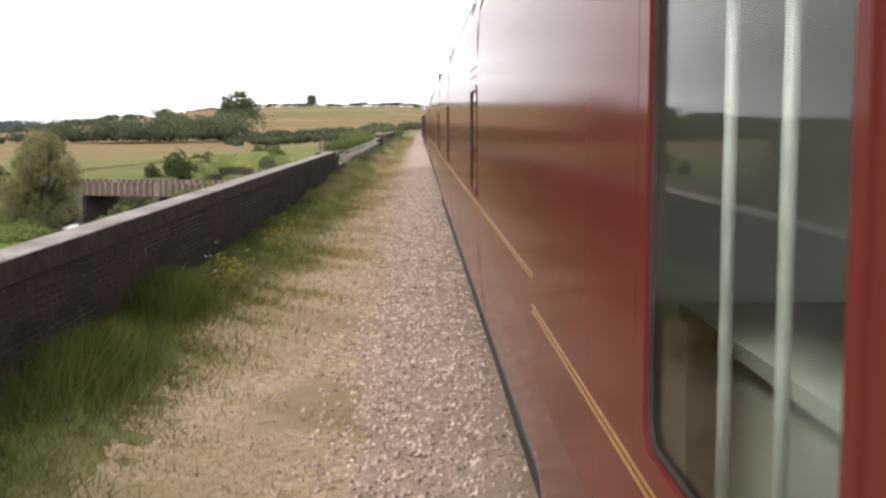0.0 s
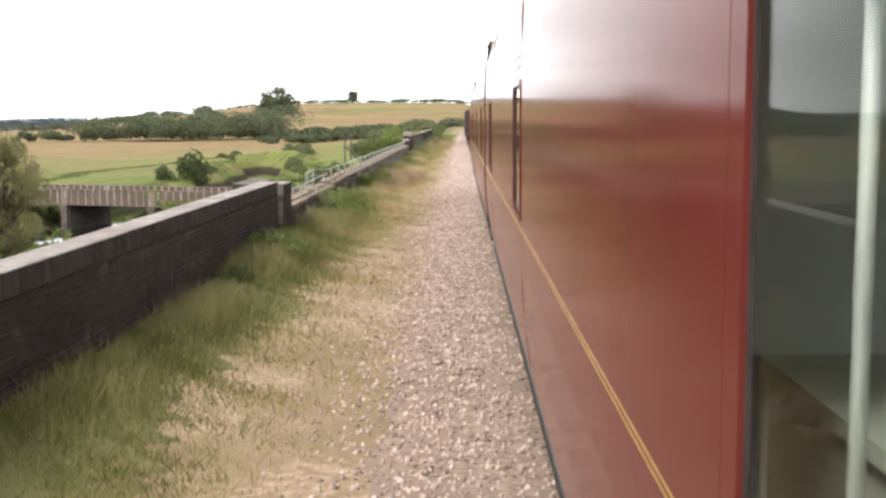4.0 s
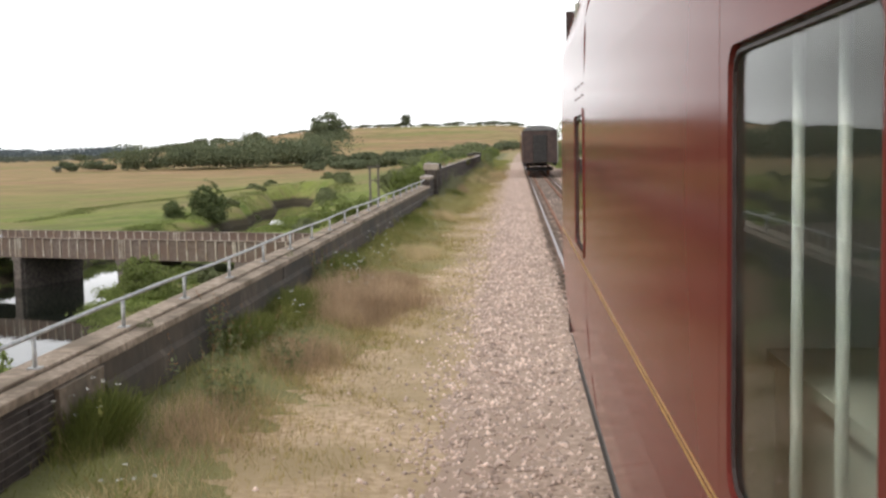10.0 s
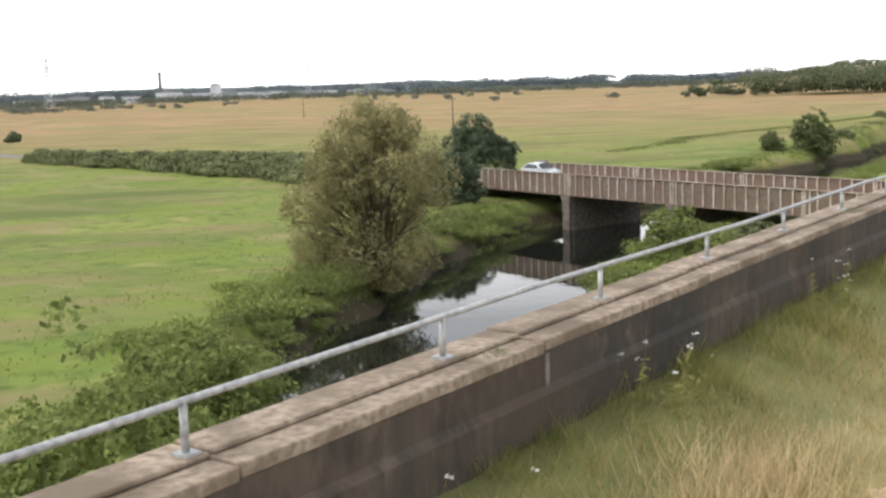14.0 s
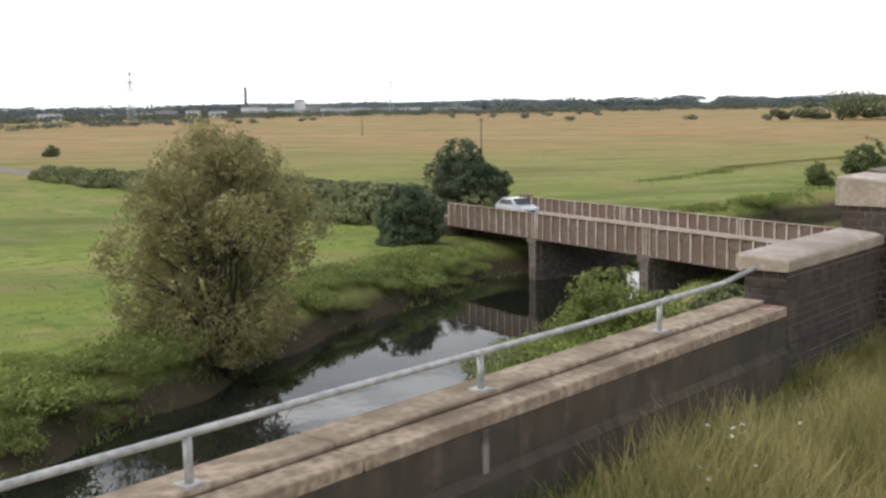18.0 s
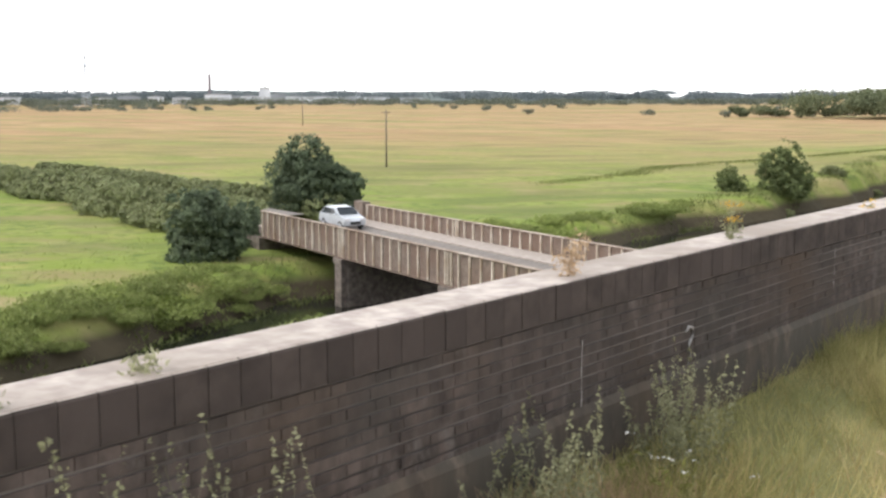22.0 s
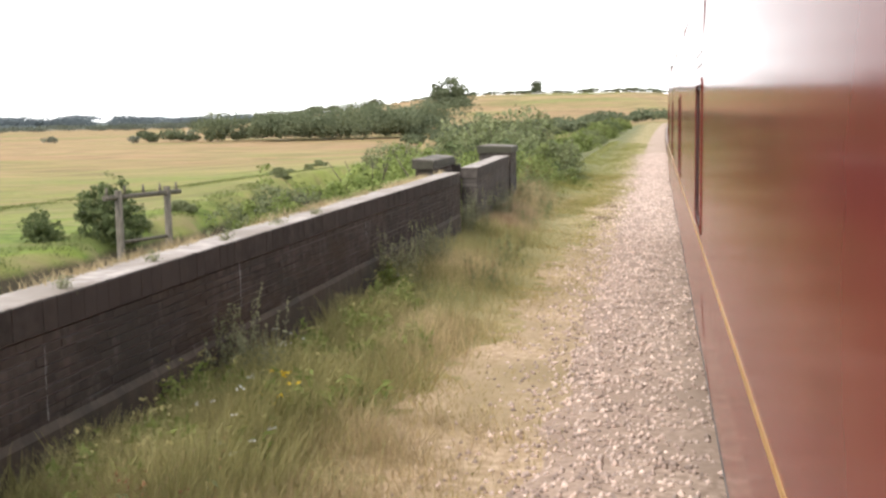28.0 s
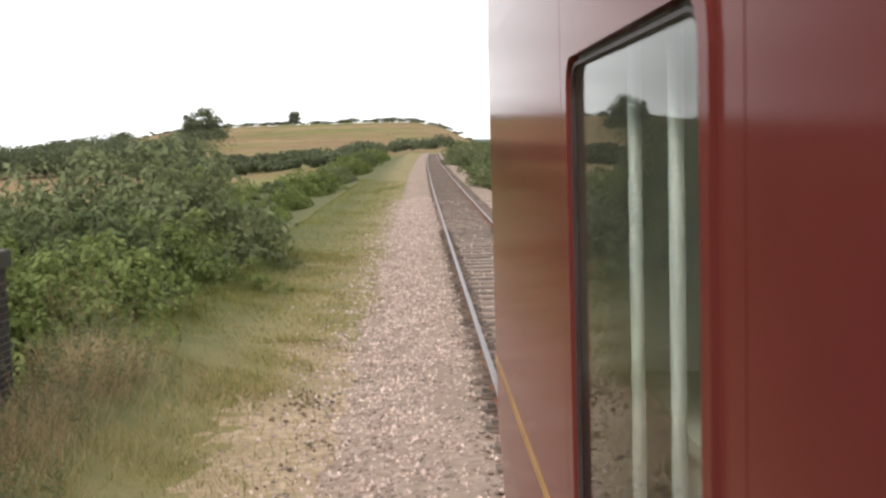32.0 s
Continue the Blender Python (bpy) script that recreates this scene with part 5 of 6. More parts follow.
# ---- silver car on the bridge ----
def car(at, turn):
    c = thing("car", "silver hatchback car on the road bridge", "car", at, turn=turn)
    side = [(-2.0, 0.32), (2.0, 0.32), (2.08, 0.6), (1.95, 0.86), (1.05, 1.0), (0.35, 1.5), (-1.1, 1.55), (-1.75, 1.1), (-2.05, 0.95), (-2.1, 0.5)]
    bm = bmesh.new()
    a = [bm.verts.new((x, -0.85 + 0.12 * max(0, z - 0.95), z)) for x, z in side]
    b = [bm.verts.new((x, 0.85 - 0.12 * max(0, z - 0.95), z)) for x, z in side]
    for k in range(len(side)):
        bm.faces.new((a[k], a[(k + 1) % len(side)], b[(k + 1) % len(side)], b[k]))
    bm.faces.new(a[::-1]), bm.faces.new(b)
    bmesh.ops.bevel(bm, geom=bm.edges[:], offset=0.06, segments=2, affect="EDGES")
    bmesh.ops.recalc_face_normals(bm, faces=bm.faces)
    part("body", bm, M_SILVER, c)
    for s in (-1, 1):
        bm = bmesh.new()
        q = [bm.verts.new((x, s * (0.865 - 0.12 * (z - 0.95)), z)) for x, z in ((-1.6, 1.05), (0.75, 1.05), (0.28, 1.42), (-1.05, 1.47))]
        bm.faces.new(q)
        ext = bmesh.ops.extrude_face_region(bm, geom=bm.faces[:])
        for v in [e for e in ext["geom"] if isinstance(e, bmesh.types.BMVert)]:
            v.co.y -= s * 0.03
        part("side_window", bm, M_CARGLASS, c)
    for x0, z0, x1, z1 in ((1.02, 1.03, 0.40, 1.47), (-1.72, 1.13, -1.16, 1.52)):
        n = Vector((z0 - z1, 0, x0 - x1)).normalized() * 0.02 * (1 if x0 > 0 else 1)
        bm = bmesh.new()
        q = [bm.verts.new(p) for p in ((x0, -0.72, z0), (x0, 0.72, z0), (x1, 0.66, z1), (x1, -0.66, z1))]
        fa = bm.faces.new(q)
        fa.normal_update()
        up = fa.normal if fa.normal.z > 0 else -fa.normal
        for v in q:
            v.co += up * 0.03
        ext = bmesh.ops.extrude_face_region(bm, geom=[fa])
        for v in [e for e in ext["geom"] if isinstance(e, bmesh.types.BMVert)]:
            v.co -= up * 0.05
        part("windscreen", bm, M_CARGLASS, c)
    for x in (-1.3, 1.3):
        for y in (-0.78, 0.78):
            w = part("wheel", tube([(x, y - 0.1, 0.32), (x, y + 0.1, 0.32)], 0.32, 18), M_TYRE, c)
            part("rim", tube([(x, y - 0.108, 0.32), (x, y + 0.108, 0.32)], 0.19, 14), M_SILVER, w)
    for y in (-0.62, 0.62):
        part("headlight", box(1.92, y - 0.2, 0.68, 2.09, y + 0.2, 0.84, 0.03), M_LAMP, c)
        part("mirror", box(0.55, y * 1.48 - 0.08, 1.0, 0.72, y * 1.48 + 0.08, 1.14, 0.03), M_SILVER, c)
    part("grille", box(2.0, -0.4, 0.42, 2.1, 0.4, 0.62, 0.02), M_TYRE, c)
    return c


car((-56.3, 173.0, -6.9), -18.5)

# ---- trees by the river ----
def willow_meshes():
    """A broad haystack of a willow: limbs fan out from low down, the crown full to one side."""
    r = np.random.default_rng(11)
    lobes, bm = [], bmesh.new()
    girth = ((0.4, -4.4, 2.4), (2.0, -4.6, 2.6), (3.6, -4.7, 2.6), (5.2, -4.7, 4.0), (6.6, -4.4, 4.6), (7.9, -3.7, 3.6), (9.0, -2.0, 2.4), (9.8, -0.8, 1.2))
    for z, lo, hi in girth:
        n = max(int((hi - lo) / 1.35), 2)
        for k in range(n):
            u = lo + (hi - lo) * (k + r.uniform(0.2, 0.8)) / n
            v = r.uniform(-0.36, 0.36) * (hi - lo) * (1 if k % 2 else 0.6)
            x, y = 0.69 * u - 0.72 * v, 0.72 * u + 0.69 * v
            s = r.uniform(0.95, 1.35)
            zz = z + r.normal(0, 0.3)
            lobes.append((x, y, zz, s, s, s * 0.85))
            m = (x * 0.4 + r.normal(0, 0.2), y * 0.4 + r.normal(0, 0.2), zz * 0.55 + 0.4)
            tube([(0.1 * x, 0.1 * y, 0.3), m, (x, y, zz)], [0.11, 0.065, 0.02], 6, bm)
            for _ in range(3):
                e = (x + r.normal(0, 0.9), y + r.normal(0, 0.9), zz + r.normal(0, 0.6))
                tube([m, ((m[0] + e[0]) / 2, (m[1] + e[1]) / 2, (m[2] + e[2]) / 2 + 0.3), e], [0.05, 0.03, 0.01], 4, bm)
    for a in (0, 2.2, 4.1):
        tube([(0.3 * math.cos(a), 0.3 * math.sin(a), -0.8), (0.35 * math.cos(a), 0.3 * math.sin(a), 0.8), (0.9 * math.cos(a), 0.9 * math.sin(a), 3.0)], [0.22, 0.17, 0.09], 8, bm)
    trunk = bpy.data.meshes.new("trunk")
    bm.to_mesh(trunk)
    bm.free()
    trunk.materials.append(M_BARK)
    return trunk, quads_mesh("crown", foliage(lobes, 50000, 0.068, 0.62, 2.0, per=36, tall=1.2, jitter=1.0, floor=0.1), M_LEAF_WILLOW)


willow = willow_meshes()
plant_tree("willow_tree", "loose grey-green willow leaning over the river bank", "tree", (-42.9, 131.0, -9.75), willow)
dark1 = tree_meshes(8.4, 7.9, 0.6, 0.17, 22000, 26, 21, M_LEAF_DARK, 10)
plant_tree("alder_tree", "dense dark green tree beside the bridge end", "tree", (-71.4, 184.2, -9.0), dark1, scale=0.88)
dark3 = tree_meshes(6.2, 4.6, 0.2, 0.17, 12000, 20, 29, M_LEAF_DARK, 8)
plant_tree("alder_tree", "low spreading dark green tree beside the bridge end", "tree", (-69.6, 186.4, -8.9), dark3)
dark2 = tree_meshes(5.6, 5.2, 0.3, 0.15, 14000, 20, 23, M_LEAF_DARK, 8)
plant_tree("alder_tree", "rounded dark green tree at the water meadow edge", "tree", (-60.5, 163.5, -9.2), dark2)
b_mid = bush_mesh(7, 4.6, 0.11, 18000, 16, 31, M_LEAF_MID)
b_dark = bush_mesh(5, 4.2, 0.13, 12000, 16, 33, M_LEAF_DARK, jitter=0.8)
b_bank = bush_mesh(4.4, 5.0, 0.12, 11000, 18, 51, M_LEAF_HAW, jitter=0.9)
b_hedge = bush_mesh(6, 3.0, 0.15, 7000, 12, 35, M_HEDGE, 4)
b_green = bush_mesh(6.6, 6.4, 0.1, 18000, 22, 45, M_LEAF_BRAMBLE, jitter=0.9)
bush("tall leafy green willow scrub on the river bank", (-26.6, 101.4, -9.9), b_green, turn=20, scale=0.9)
b_riverside = bush_mesh(5.4, 8.8, 0.1, 20000, 30, 47, M_LEAF_BRAMBLE, jitter=0.9)
bush("tall bright green sallow growing at the water's edge", (-17.6, 91.6, -10.0), b_riverside, turn=70)
b_tall = bush_mesh(5.0, 5.0, 0.1, 14000, 16, 43, M_LEAF_MID, jitter=0.8)
bush("tall willow scrub growing from the near river bank", (-28.6, 144.0, -9.9), b_tall, turn=130, scale=0.95)
bush("willow scrub growing from the near river bank", (-27.0, 153, -9.4), b_hedge, turn=30, scale=0.7)
bush("dark rounded bush on the far river bank", (-51, 241, -9.0), b_bank, scale=1.3)
for x, y, k in ((-32.5, 248, 0.55), (-34.0, 257, 0.65), (-35.5, 267, 0.65), (-37, 277, 0.6)):
    bush("low scrub along the near river bank", (x, y, float(land(x, y)) - 0.2), b_hedge, "scrub along the river", 7 * y, k)
bush("small dark bush beside the bridge end", (-64.2, 170.9, -8.9), b_dark, turn=15, scale=0.85)
bush("small bush on the far river bank", (-55.5, 236, -8.9), b_bank, turn=50, scale=0.75)
bush("green bush on the near river bank below the wall", (-19, 196, -8.4), b_mid, scale=1.3)
for k in range(15):
    y = 205 + 11 * k
    x = -49.5 + 3 * math.sin(k) - (0 if y < 285 else 0.27 * (y - 285))
    bush("low scrub along the far river bank", (x, y, float(land(x, y)) - 0.2), b_hedge, "scrub along the river", 37 * k, 0.3 + 0.12 * (k % 3))
    if 222 < y < 300:
        continue
    x2 = -30 + 2 * math.cos(k) - (0 if y < 285 else 0.27 * (y - 285))
    bush("low scrub along the near river bank", (x2, y - 4, float(land(x2, y - 4)) - 0.2), b_hedge, "scrub along the river", 61 * k, 0.5 + 0.14 * (k % 3))
# low herb clumps along both banks
b_herb = bush_mesh(4.6, 0.6, 0.075, 3400, 26, 39, M_LEAF_BRAMBLE, 2.8, 1.0)
b_herbd = bush_mesh(4.2, 0.75, 0.075, 3400, 26, 41, M_LEAF_MID, 2.6, 1.0)
hr = np.random.default_rng(19)
course = [(-18, 101), (-32, 120), (-41, 142), (-45.5, 165), (-44, 200), (-39, 235)]
for k in range(130):
    t = (k // 2) / 65 * (len(course) - 1)
    i = min(int(t), len(course) - 2)
    (ax, ay), (bx, by) = course[i], course[i + 1]
    d = Vector((bx - ax, by - ay)).normalized()
    off = (1 if k % 2 else -1) * hr.uniform(7.8, 11.0)
    x, y = ax + (bx - ax) * (t - i) - off * d.y + hr.normal(0, 0.8), ay + (by - ay) * (t - i) + off * d.x + hr.normal(0, 0.8)
    if x > -8 or to_river(np.array(x), np.array(y)) < 7.6 or abs((x + 60.9) * 0.3168 + (y - 169.5) * 0.9485 - 4) < 7:
        continue
    bush("low rank nettles and herbs on the river bank", (x, y, float(land(x, y)) - 0.1), (b_herb, b_herbd)[k % 3 == 0], "herbs along the river", 57 * k, 0.7 + 0.5 * hr.random(), stems=M_TWIGS)
for k in range(60):
    t = k / 60 * 3
    i = int(t)
    (ax, ay), (bx, by) = course[i], course[i + 1]
    d = Vector((bx - ax, by - ay)).normalized()
    off = hr.uniform(7.0, 8.6)
    x, y = ax + (bx - ax) * (t - i) - off * d.y + hr.normal(0, 0.3), ay + (by - ay) * (t - i) + off * d.x + hr.normal(0, 0.3)
    z = float(land(x, y))
    if z > -10.45 and to_river(np.array(x), np.array(y)) > 6.4:
        bush("dark rank herbs overhanging the water's edge", (x, y, z - 0.12), b_herbd, "herbs along the river", 83 * k, 0.55 + 0.3 * hr.random(), stems=M_TWIGS)
# hedge along the road
for k in range(24):
    t = k / 23
    x, y = -68 - 108 * t, 172.5 + 24 * t + 2.2 * math.sin(2.2 * t)
    bush("clipped grey-green roadside hedge bush", (x, y, float(land(x, y)) - 0.2), b_hedge, "hedge along the road", 47 * k, 1.2 - 0.3 * t + 0.12 * (k % 2))
    if k < 16:
        x, y = x - 2, y + 11
        bush("grey-green hedge bush on the far side of the road", (x, y, float(land(x, y)) - 0.2), b_hedge, "hedge along the road", 31 * k, 1.1 - 0.3 * t)
bush("lone round bush in the meadow by the road", (-262, 250, float(land(-262, 250)) - 0.1), b_dark, scale=0.75)

# ---- far woods, hedges and hill trees ----
def wood(name, label, spots, leafm, leaf, per, sink=0.0):
    """Joined crowns of distant trees: (x, y, width, height) each."""
    pts = []
    for x, y, w, h in spots:
        z = float(land(x, y)) - sink
        lob = [(x + rng.uniform(-0.3, 0.3) * w, y + rng.uniform(-0.3, 0.3) * w, z + h * rng.uniform(0.3, 0.75), w * rng.uniform(0.22, 0.36), w * rng.uniform(0.22, 0.36), h * rng.uniform(0.2, 0.32)) for _ in range(5)]
        p, d = shell(lob, per, 0.8)
        p[:, 2] = np.maximum(p[:, 2], z)
        pts.append(facing_leaves(p, d, leaf, jitter=0.8))
    me = quads_mesh(name, np.concatenate(pts), leafm)
    return tagged(new(name, me), label, "woodland", kind="stuff")


def along(points, n, w, h, jit):
    out = []
    for k in range(n):
        t = (k + rng.random()) / n * (len(points) - 1)
        i = min(int(t), len(points) - 2)
        u = t - i
        x = points[i][0] * (1 - u) + points[i + 1][0] * u + rng.normal(0, jit)
        y = points[i][1] * (1 - u) + points[i + 1][1] * u + rng.normal(0, jit)
        s = rng.uniform(0.65, 1.3)
        out.append((x, y, w * s, h * s))
    return out


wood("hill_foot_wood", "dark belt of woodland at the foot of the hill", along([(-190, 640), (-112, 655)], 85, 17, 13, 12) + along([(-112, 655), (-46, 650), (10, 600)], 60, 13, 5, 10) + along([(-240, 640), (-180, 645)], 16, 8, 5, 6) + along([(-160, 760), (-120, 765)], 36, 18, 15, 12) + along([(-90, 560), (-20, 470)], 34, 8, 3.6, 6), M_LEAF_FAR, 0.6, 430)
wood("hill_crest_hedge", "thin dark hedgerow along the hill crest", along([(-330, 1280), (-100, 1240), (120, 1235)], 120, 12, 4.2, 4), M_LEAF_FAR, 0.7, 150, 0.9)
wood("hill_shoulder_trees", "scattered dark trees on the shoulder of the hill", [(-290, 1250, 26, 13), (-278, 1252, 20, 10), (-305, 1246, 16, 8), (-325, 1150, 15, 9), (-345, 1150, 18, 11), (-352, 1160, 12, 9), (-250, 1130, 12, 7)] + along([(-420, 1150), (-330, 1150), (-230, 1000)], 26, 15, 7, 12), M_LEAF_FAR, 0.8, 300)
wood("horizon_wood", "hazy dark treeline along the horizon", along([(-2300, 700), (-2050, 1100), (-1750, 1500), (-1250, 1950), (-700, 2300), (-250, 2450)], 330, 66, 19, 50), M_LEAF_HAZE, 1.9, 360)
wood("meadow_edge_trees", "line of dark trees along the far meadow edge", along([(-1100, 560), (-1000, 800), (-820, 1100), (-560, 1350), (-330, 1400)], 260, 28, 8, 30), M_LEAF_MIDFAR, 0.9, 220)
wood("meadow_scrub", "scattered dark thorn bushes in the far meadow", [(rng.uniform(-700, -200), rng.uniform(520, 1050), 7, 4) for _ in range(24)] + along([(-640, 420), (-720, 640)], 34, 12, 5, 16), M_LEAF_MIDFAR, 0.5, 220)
wood("line_side_trees", "leafy trees along the far side of the line", along([(14, 178), (14, 250), (18, 330), (32, 430)], 46, 8, 8.5, 1.6), M_LEAF_MID, 0.17, 2000)
wood("cutting_trees", "tall dark trees where the line leaves the valley", along([(27, 330), (58, 420), (62, 520), (40, 570)], 44, 13, 9.5, 5), M_LEAF_DARK, 0.42, 1800)
hill1 = tree_meshes(40, 26, -6, 0.85, 16000, 44, 51, M_LEAF_FAR, 5, 1.0, 0.8)
hill2 = tree_meshes(13, 14, 4, 0.5, 3600, 14, 53, M_LEAF_FAR, 6, 1.0, 0.5)
for (x, y, z), me2, lab in (((-162, 1019, 1.5), hill1, "big round dark tree above the hillside wood"), ((-116, 1245, 21.5), hill2, "lone tree on the hill crest")):
    plant_tree("hill_tree", lab, "tree", (x, y, min(z, float(land(x, y)) - 0.3)), me2, "trees on the hill", turn=x)

# ---- line-side bushes beyond the viaduct ----
b_near = bush_mesh(4.4, 3.2, 0.07, 17000, 22, 61, M_LEAF_MID)
b_near2 = bush_mesh(3.6, 2.4, 0.065, 12000, 18, 63, M_LEAF_BRAMBLE)
b_nearw = bush_mesh(4.0, 3.0, 0.065, 13000, 18, 65, M_HEDGE)
b_neard = bush_mesh(3.8, 2.8, 0.065, 16000, 18, 67, M_LEAF_HAW)
spots = [(-5.6, 175.8, 0.6), (-5.0, 178.0, 0.72), (-6.8, 178.4, 1.0), (-5.6, 181.5, 1.12), (-4.7, 183.6, 0.85), (-7.4, 183.2, 1.3), (-5.8, 186.5, 1.5), (-9.8, 181, 1.2), (-4.3, 188.8, 0.62), (-9.5, 189, 1.35), (-7.2, 192, 1.1), (-5.4, 193.6, 0.85), (-6.6, 198, 1.0), (-8.5, 202, 1.25), (-5.7, 205, 0.9), (-8.5, 211, 1.25), (-6.0, 214, 0.95), (-7.6, 221, 1.2), (-5.8, 228, 1.0), (-8, 236, 1.25), (-6.0, 245, 1.0), (-7.2, 256, 1.3), (-6, 268, 1.15), (-7, 282, 1.3), (-6, 300, 1.35), (-7, 322, 1.35), (-6, 345, 1.35), (-12, 195, 1.4), (-11, 206, 1.4), (-12, 220, 1.5)]
for k, (x, y, s) in enumerate(spots):
    s *= 1.0 if y < 180 else 0.86 if y < 192 else 0.7
    z = max(float(land(x, y)), -1.2) - 0.15
    bush("leafy bramble and hawthorn scrub on the embankment", (x, y, z), (b_near2, b_near, b_near2, b_neard, b_near, b_near2, b_nearw)[k % 7], "scrub on the embankment", 73 * k, s)
for k in range(16):
    bush("leafy scrub on the far side of the line", (6.6 + 0.6 * math.sin(k * 2.1) + float(bend(178 + 10 * k)), 178 + 10 * k, -1.0), (b_near, b_near2, b_nearw)[k % 3], "scrub across the line", 51 * k, 0.9 + 0.2 * (k % 3))
bush("rounded green bush behind the viaduct wall", (-11.8, 177.2, -4.2), b_riverside, scale=0.6)
bush("bramble bush behind the viaduct wall", (-13, 181, -2.6), b_nearw, scale=1.0)

# ---- poles, pylons and the distant works ----
hp = thing("telegraph_pole_pair", "pair of old telegraph poles joined by a crossbeam with insulators", "telegraph pole", (-14.6, 173.2, 0))
ang = math.atan2(1.9, 0.61)
ux, uy = math.cos(ang) * 1.0, math.sin(ang) * 1.0
for s in (-1, 1):
    part("pole", tube([(s * ux, s * uy, -9.2), (s * ux, s * uy, 0.55)], [0.15, 0.11], 8), M_TIMBER, hp)
part("crossbeam", tube([(-1.55 * ux, -1.55 * uy, 0.36), (1.55 * ux, 1.55 * uy, 0.36)], 0.08, 6), M_TIMBER, hp)
part("lower_beam", tube([(-1.0 * ux, -1.0 * uy, -0.95), (1.0 * ux, 1.0 * uy, -0.95)], 0.06, 6), M_TIMBER, hp)
for k in (-1.45, -0.75, 0, 0.7, 1.4):
    part("insulator", tube([(k * ux, k * uy, 0.4), (k * ux, k * uy, 0.66)], [0.05, 0.03], 6), M_TIMBER, hp)
for x, y in ((-119.7, 248), (-298, 400)):
    p = thing("telegraph_pole", "single timber telegraph pole in the meadow", "telegraph pole", (x, y, float(land(x, y)) - 0.1))
    part("pole", tube([(0, 0, 0), (0, 0, 9.2)], [0.16, 0.1], 8), M_TIMBER, p)
    part("crossarm", box(-0.8, -0.05, 8.7, 0.8, 0.05, 8.82), M_TIMBER, p)


def pylon_mesh(h):
    bm = bmesh.new()
    lv = [(0, 3.6), (0.3 * h, 2.2), (0.55 * h, 1.2), (0.97 * h, 0.5)]
    for sx, sy in ((-1, -1), (1, -1), (1, 1), (-1, 1)):
        tube([(sx * w, sy * w, z) for z, w in lv] + [(0, 0, h)], 0.17, 4, bm)
    for (z0, w0), (z1, w1) in zip(lv, lv[1:]):
        for k in range(4):
            c = [(-1, -1), (1, -1), (1, 1), (-1, 1)]
            a, b = c[k], c[(k + 1) % 4]
            tube([(a[0] * w0, a[1] * w0, z0), (b[0] * w1, b[1] * w1, z1)], 0.08, 4, bm)
            tube([(b[0] * w0, b[1] * w0, z0), (a[0] * w1, a[1] * w1, z1)], 0.08, 4, bm)
    for z, w in ((0.62 * h, 6.5), (0.76 * h, 8.2), (0.9 * h, 6.0)):
        tube([(-w, 0, z), (0, 0, z + 1.0), (w, 0, z)], 0.2, 4, bm)
        tube([(-w, 0, z), (w, 0, z)], 0.2, 4, bm)
    me = bpy.data.meshes.new("pylon")
    bm.to_mesh(me)
    bm.free()
    me.materials.append(M_PYLON)
    return me


PYL = pylon_mesh(48)
for d, dist in (((-0.870, 0.580), 1000), ((-0.692, 0.736), 1500), ((-0.622, 0.796), 2050), ((-0.584, 0.829), 2500), ((-0.562, 0.848), 3000), ((-0.541, 0.866), 3400), ((-0.528, 0.877), 3700)):
    n = math.hypot(*d)
    x, y = d[0] / n * dist, 105 + d[1] / n * dist
    o = new("pylon", PYL)
    o.matrix_basis = pose(x, y, float(land(x, y)) - 1, 0, 0, 30)
    tagged(o, "grey lattice electricity pylon on the horizon", "pylon", "pylons across the valley")


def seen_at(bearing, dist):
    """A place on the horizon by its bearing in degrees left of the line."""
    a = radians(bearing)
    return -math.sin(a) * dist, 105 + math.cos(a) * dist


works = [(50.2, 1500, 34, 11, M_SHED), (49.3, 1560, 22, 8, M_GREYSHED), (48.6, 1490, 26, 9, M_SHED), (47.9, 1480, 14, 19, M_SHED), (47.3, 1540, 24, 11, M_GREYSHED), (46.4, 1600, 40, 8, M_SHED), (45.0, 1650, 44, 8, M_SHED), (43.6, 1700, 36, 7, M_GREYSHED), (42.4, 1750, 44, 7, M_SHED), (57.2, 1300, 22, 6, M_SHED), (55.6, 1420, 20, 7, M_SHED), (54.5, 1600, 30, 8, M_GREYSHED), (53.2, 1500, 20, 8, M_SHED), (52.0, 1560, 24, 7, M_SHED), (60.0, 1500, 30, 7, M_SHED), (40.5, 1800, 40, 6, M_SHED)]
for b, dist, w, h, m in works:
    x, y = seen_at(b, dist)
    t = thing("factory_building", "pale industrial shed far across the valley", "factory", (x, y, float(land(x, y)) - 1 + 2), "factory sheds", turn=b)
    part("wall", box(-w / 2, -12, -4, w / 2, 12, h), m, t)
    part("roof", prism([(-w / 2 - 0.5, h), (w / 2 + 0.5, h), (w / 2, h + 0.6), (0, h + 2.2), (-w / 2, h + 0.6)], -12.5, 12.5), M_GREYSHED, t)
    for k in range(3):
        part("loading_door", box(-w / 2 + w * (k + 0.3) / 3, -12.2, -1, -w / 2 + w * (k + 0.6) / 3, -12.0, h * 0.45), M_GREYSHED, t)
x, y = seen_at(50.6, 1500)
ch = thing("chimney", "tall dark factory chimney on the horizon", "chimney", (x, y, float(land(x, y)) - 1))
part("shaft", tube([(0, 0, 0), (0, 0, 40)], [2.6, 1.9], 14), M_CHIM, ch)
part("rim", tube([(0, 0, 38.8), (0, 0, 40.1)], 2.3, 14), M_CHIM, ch)

